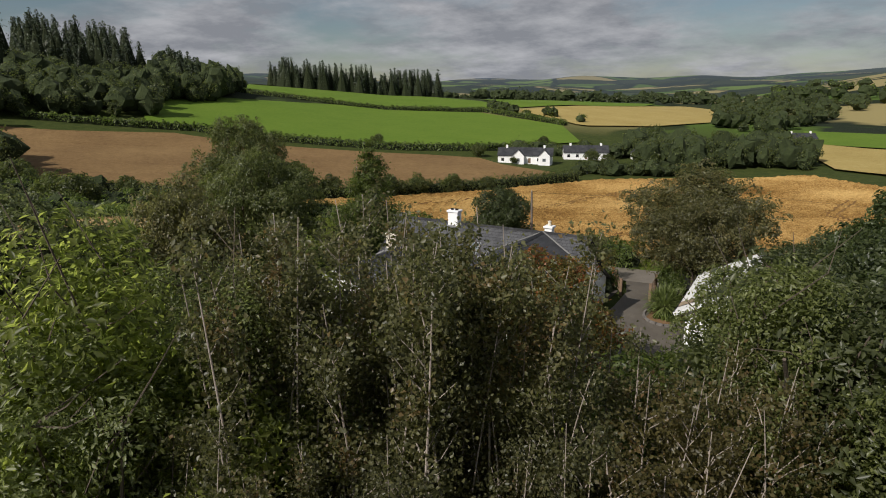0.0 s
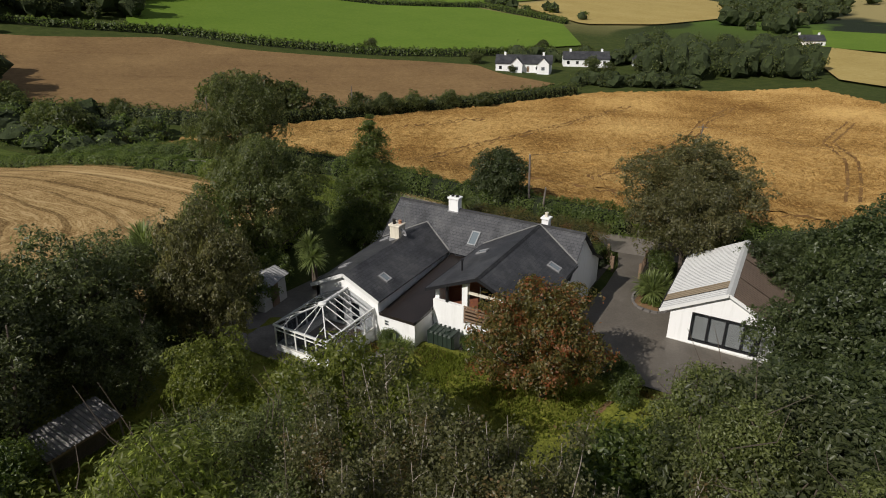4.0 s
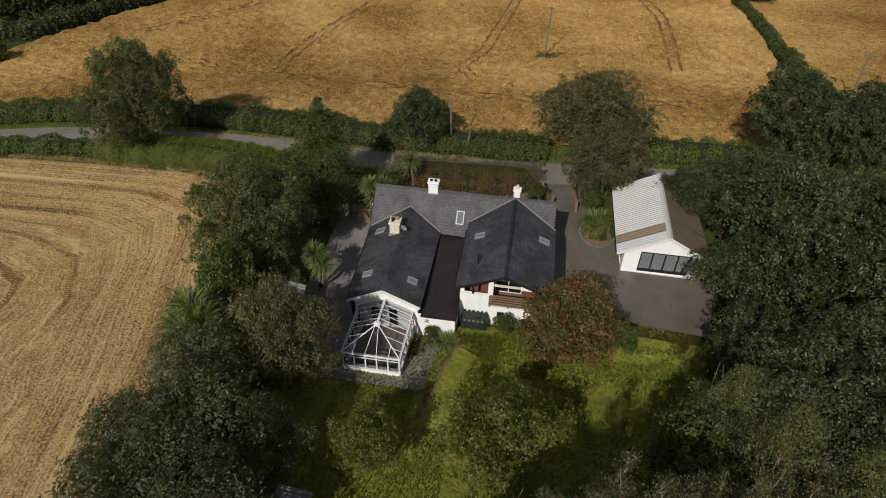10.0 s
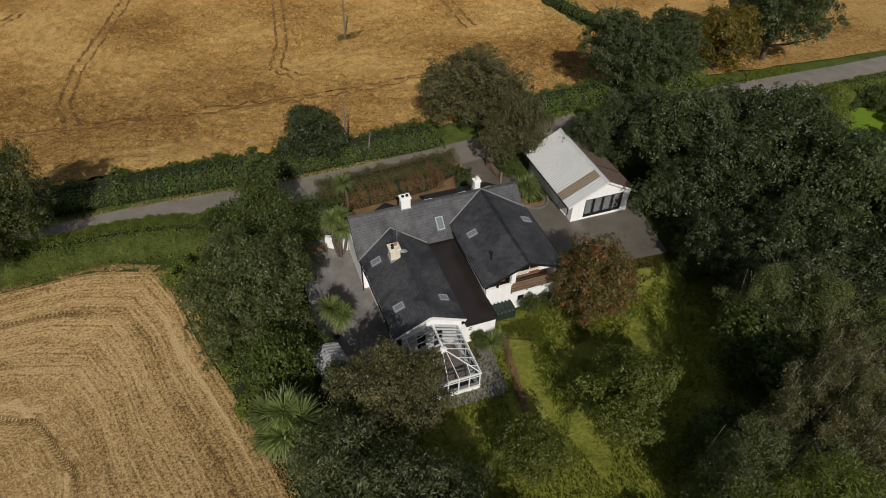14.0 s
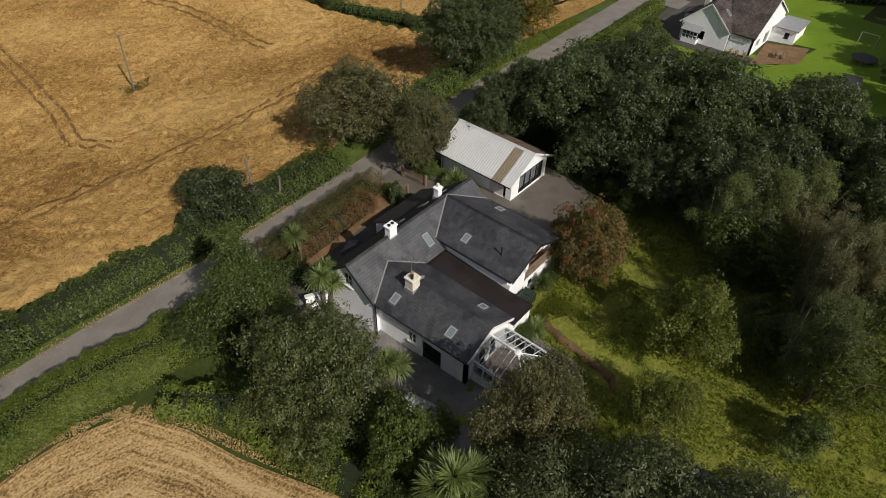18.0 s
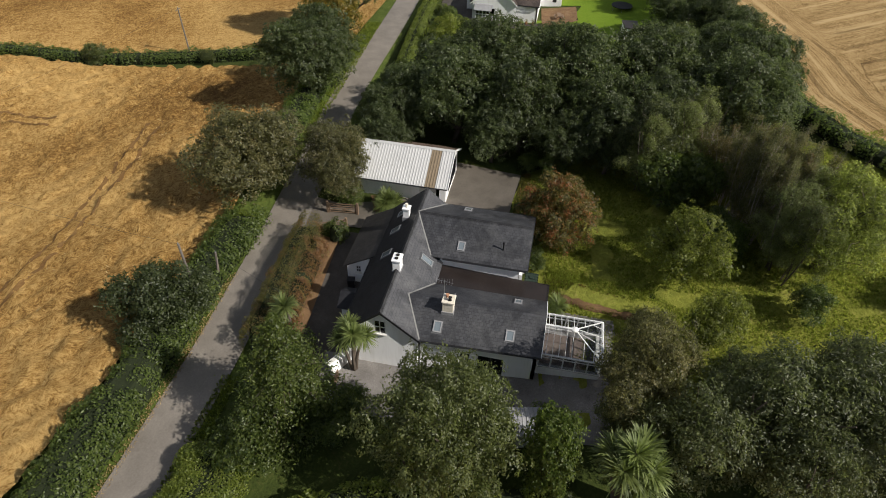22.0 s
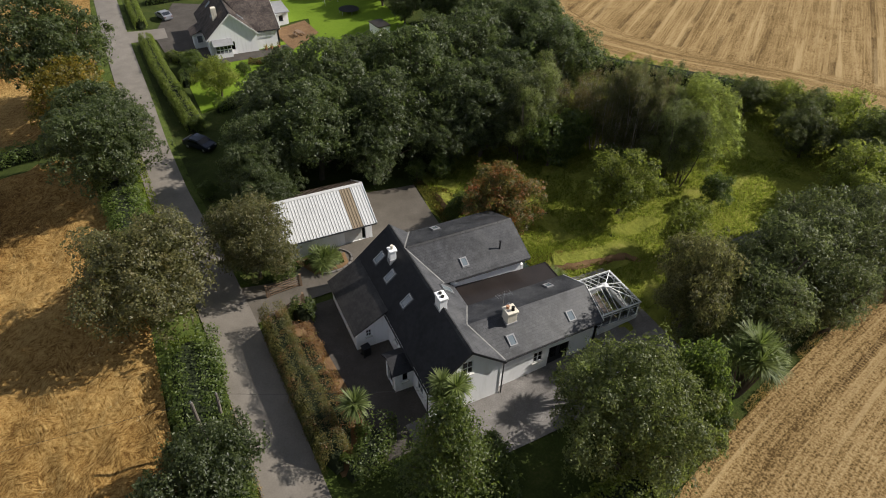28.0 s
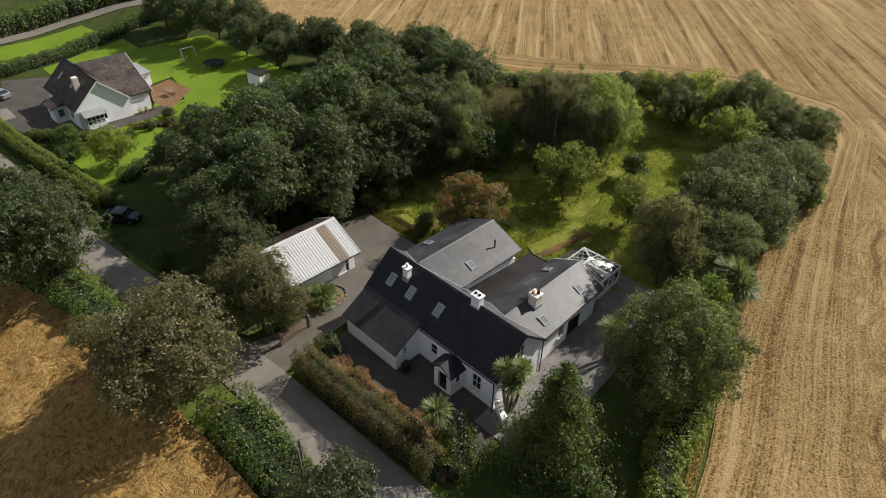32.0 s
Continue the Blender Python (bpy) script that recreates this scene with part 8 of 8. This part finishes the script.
part("back_board", boxes((-0.98, -1.7, -0.1, -0.93, 1.7, 2.1)), M["wood"], lean)
part("log_stack", boxes((-0.85, -1.4, 0.0, -0.3, 1.4, 0.9)), M["bark"], lean, "stacked firewood in the shade")

# small shed with a white sheet roof under the oak
sh = thing("garden_shed", "small shed with weathered blue-grey sheet roof", "shed", (-16.9, -12.1, land(-16.9, -12.1)), 12)
part("walls", boxes((-0.9, -1.5, -0.1, 0.9, 1.5, 1.9)), M["dirty_white"], sh)
part("roof", ribbed(0.0, 2.45, -1.15, 1.95, -1.7, 1.7), M["lead"], sh)
part("roof", ribbed(0.0, 2.45, 1.15, 1.95, -1.7, 1.7), M["lead"], sh)
part("door", boxes((0.9, -0.45, 0.0, 0.94, 0.45, 1.75)), M["wood"], sh)

# oil tank by the balcony
tank = thing("oil_tank", "dark green ribbed plastic oil tank beside the house", "tank", (-2.15, -10.75, 1.0))
bm = boxes((-1.0, -0.55, 0.0, 1.0, 0.55, 1.35), bevel=0.12)
part("body", bm, M["tankgreen"], tank)
for k in range(6):
    x = -0.85 + 0.34 * k
    part("rib", boxes((x - 0.05, -0.59, 0.1, x + 0.05, 0.59, 1.39)), M["tankgreen"], tank)
part("lid", tube(bmesh.new(), [(0.3, 0, 1.34), (0.3, 0, 1.48)], [0.22, 0.2], 12), M["tankgreen"], tank)
part("plinth", boxes((-1.1, -0.6, -0.6, 1.1, 0.6, 0.0)), M["gravel"], tank)
binn = thing("wheelie_bin", "black wheeled bin by the front extension", "bin", (-4.3, 5.3, land(-4.3, 5.3) + 0.06), 10)
part("body", boxes((-0.28, -0.33, 0.05, 0.28, 0.33, 0.95), bevel=0.04), M["black"], binn)
part("lid", boxes((-0.31, -0.36, 0.95, 0.31, 0.37, 1.03), bevel=0.02), M["black"], binn)
for x in (-0.25, 0.25):
    part("wheel", tube(bmesh.new(), [(x - 0.04, 0.33, 0.1), (x + 0.04, 0.33, 0.1)], [0.1, 0.1], 10), M["black"], binn)
edge = thing("kerb_edging", "curved pale stone edging round the yucca bed", "kerb")
for k in range(11):
    a0, a1 = math.radians(150 + k * 18), math.radians(150 + k * 18 + 15)
    pts = [(8.2 + 1.7 * math.cos(a), 4.6 + 2.2 * math.sin(a)) for a in (a0, a1)]
    part("kerb_stone", beam(bmesh.new(), (*pts[0], land(*pts[0]) + 0.16), (*pts[1], land(*pts[1]) + 0.16), 0.16, 0.18), M["gravel"], edge)
draped("yucca_bed", [(6.9, 6.4), (6.8, 3.0)], [(9.6, 7.6), (9.3, 2.8)], 8, 6, 0.13, M["soil"], "planted bed beside the garage", "bed", 0.08)
tufts_bed = [(7.4, 3.4), (9.0, 3.2), (9.2, 7.0), (7.3, 6.6)]

# cut earth banks where the garden stands above the yards
def earth_bank(line, height, back, label, seed, face=0.55):
    """A steep soil face on the yard side of a line, with a grassy shoulder falling back to the lawn on the other side."""
    p = resample(line, 40)
    t = np.gradient(p, axis=0)
    t /= np.hypot(t[:, 0], t[:, 1])[:, None]
    ends = np.clip(np.minimum(np.arange(40), 39 - np.arange(40)) / 7.0, 0.06, 1.0)
    def strip(name, prof, material):
        vs, fs = [], []
        for i, ((x, y), (u, v)) in enumerate(zip(p, t)):
            for j, (d, h) in enumerate(prof):
                w = 0.22 * noise.noise(Vector((i * 0.45, j * 1.3, seed))) + 0.10 * noise.noise(Vector((i * 1.7, j * 2.3, seed + 5)))
                px, py = x - v * (d + w), y + u * (d + w)
                vs.append((px, py, land(px, py) + h * height * ends[i] * (1 + 0.5 * w) + 0.02))
        m = len(prof)
        for i in range(39):
            for j in range(m - 1):
                k = i * m + j
                fs.append((k, k + 1, k + m + 1, k + m))
        me = mesh_of(name, vs, fs, material, True)
        if sum(q.normal.z for q in me.polygons) < 0:
            me.flip_normals()
        return me
    b = thing("earth_bank", label, "bank", kind="structure")
    part("soil_face", strip("soil_face", [(0.0, -0.15), (0.12 * face, 0.25), (0.45 * face, 0.6), (face, 1.0)], M["soil"]), None, b, "bare brown soil face")
    part("grass_shoulder", strip("grass_shoulder", [(face * 0.92, 1.0), (face + 0.35, 1.06), (face + back * 0.5, 0.62), (face + back, -0.08)], M["lawn"]), None, b, "grassy shoulder")


earth_bank([(-2.2, -12.2), (-3.4, -13.4), (-4.0, -15.4), (-4.5, -18.2), (-4.9, -20.4), (-6.2, -21.4)], 0.40, 2.6, "cut earth bank between the lawn and the conservatory path", 3)
earth_bank([(8.3, -12.4), (8.9, -10.2), (10.2, -8.9), (12.2, -8.9), (14.6, -9.0)][::-1], 0.40, 2.2, "overgrown earth bank beside the yard", 8)
draped("garden_path", [(-6.6, -12.5), (-6.4, -18.2)], [(-4.4, -12.8), (-4.9, -18.0)], 12, 5, 0.11, M["gravel"], "grey gravel path beside the conservatory", "path")

# ---- grass, straw and weeds ----
def tufts(name, corners, n, size, leaf, label, seed, lift=0.05, upright=1.6, avoid=()):
    rng = np.random.default_rng(seed)
    a, b, c, d = (np.array(v, float) for v in corners)
    u, v = rng.random((n, 1)), rng.random((n, 1))
    p = a * (1 - u) * (1 - v) + b * u * (1 - v) + c * u * v + d * (1 - u) * v
    keep = np.array([noise.noise(Vector((x / 3.1, y / 3.1, seed))) > -0.25 for x, y in p])
    p = p[keep]
    z = np.array([land(x, y) for x, y in p]) + lift
    pts = np.c_[p, z + size * 0.25]
    nrm = rng.normal(size=(len(p), 3)) * np.array([1, 1, 0.35]) + np.array([0, 0, 0.25 if upright > 1 else 1.3])
    ob = new(name, leaf_mesh(name, pts, nrm, size, M[leaf], rng, 0.35, -upright))
    return tagged(ob, label, "grass", kind="stuff")


tufts("grass_tufts", [(-10, -13.5), (16, -8.5), (24, -40), (-15, -46)], 60000, 0.25, "grass", "long uneven grass of the garden", 1)
tufts("lane_edge_grass", [(-45, 14.0), (0, 16.5), (0, 17.3), (-45, 15.0)], 2600, 0.22, "straw", "pale dry grass on the lane edge", 22)
tufts("lane_edge_grass", [(-45, 9.6), (-22, 11.0), (-22, 11.8), (-45, 10.4)], 1500, 0.22, "verge_leaf", "grass on the lane edge", 23)
tufts("bed_plants", tufts_bed, 900, 0.34, "shrub", "low green plants in the bed beside the garage", 27, 0.2)
tufts("drive_edge_weeds", [(8.8, -7.9), (17, -8.0), (17.4, -9.2), (8.4, -9.2)], 1500, 0.30, "brownhedge", "dry weeds along the drive edge", 20)
tufts("bank_weeds", [(-5.2, -20.6), (-2.8, -12.0), (-0.6, -12.2), (-3.0, -20.8)], 700, 0.26, "brownhedge", "dry weeds along the top of the earth bank", 24, 0.15)
tufts("bank_weeds", [(-5.2, -20.6), (-2.8, -12.0), (0.4, -12.2), (-1.0, -20.8)], 3200, 0.25, "grass", "long grass on the earth bank", 25, 0.12)
tufts("bank_weeds", [(8.6, -11.6), (9.8, -9.0), (15.0, -9.2), (14.6, -10.6)], 700, 0.28, "brownhedge", "dry weeds along the top of the earth bank", 26, 0.2)
tufts("bank_weeds", [(-7.4, -12.9), (-3.6, -11.4), (-3.9, -13.2), (-6.6, -14.8)], 700, 0.30, "brownhedge", "dry weeds along the wall", 21)
tufts("dry_margin", [(-82, 4.6), (-44, 5.8), (-44, 6.9), (-82, 5.9)], 4200, 0.24, "straw", "dry straw grass along the stubble edge", 28)
tufts("dry_margin", [(-44, 5.8), (-34.6, 6.5), (-34.6, 7.3), (-44, 6.8)], 1500, 0.20, "straw", "dry straw grass along the stubble edge", 2)
tufts("dry_margin", [(-34.8, 6.4), (-30, 4.7), (-29.3, 5.4), (-34.4, 7.4)], 1100, 0.20, "straw", "dry straw grass along the stubble edge", 12)
tufts("dry_margin", [(-30, 4.8), (-28, 0.6), (-27.0, 0.8), (-29.2, 5.6)], 900, 0.20, "straw", "dry straw grass along the stubble edge", 13)
tufts("dry_margin", [(-28, 0.8), (-24.2, -12), (-23.4, -11.8), (-27.2, 0.8)], 1900, 0.20, "straw", "dry straw grass along the stubble edge", 14)
tufts("dry_margin", [(-24.2, -12), (-19.6, -31), (-18.8, -31), (-23.4, -12)], 2300, 0.20, "straw", "dry straw grass along the stubble edge", 15)
tufts("grass_tufts_south", [(4, -34), (26, -38), (32, -50), (-10, -56)], 16000, 0.25, "grass", "long uneven grass of the garden", 16)
tufts("verge_grass", [(-40, 16.0), (4, 17.6), (4, 20.6), (-40, 20.6)], 9000, 0.30, "verge_leaf", "long grass on the lane verge", 3)
tufts("verge_grass", [(12, 17.6), (62, 21.4), (62, 24), (12, 21.5)], 7000, 0.34, "verge_leaf", "long grass on the lane verge", 8)
tufts("verge_grass", [(-40, 9.6), (-16, 10.8), (-16, 12.2), (-40, 11.2)], 4000, 0.32, "verge_leaf", "long grass on the lane verge", 9)
tufts("pole_weeds", [(-0.8, 64.0), (3.8, 64.2), (5.4, 67.4), (0.2, 67.6)], 420, 0.36, "brownhedge", "dark weeds round the pole in the barley", 29, 0.5)
tufts("barley_straw", [(-30, 20.5), (14, 21.5), (22, 46), (-36, 46)], 9000, 0.30, "straw", "tangled lodged barley stalks", 4, 0.12, 0.1)
tufts("barley_straw_west", [(-70, 21), (-30, 20.5), (-36, 46), (-70, 46)], 3000, 0.30, "straw", "tangled lodged barley stalks", 5, 0.12, 0.1)
tufts("barley_straw_east", [(14, 21.5), (42, 27), (41, 50), (22, 46)], 3000, 0.30, "straw", "tangled lodged barley stalks", 6, 0.12, 0.1)
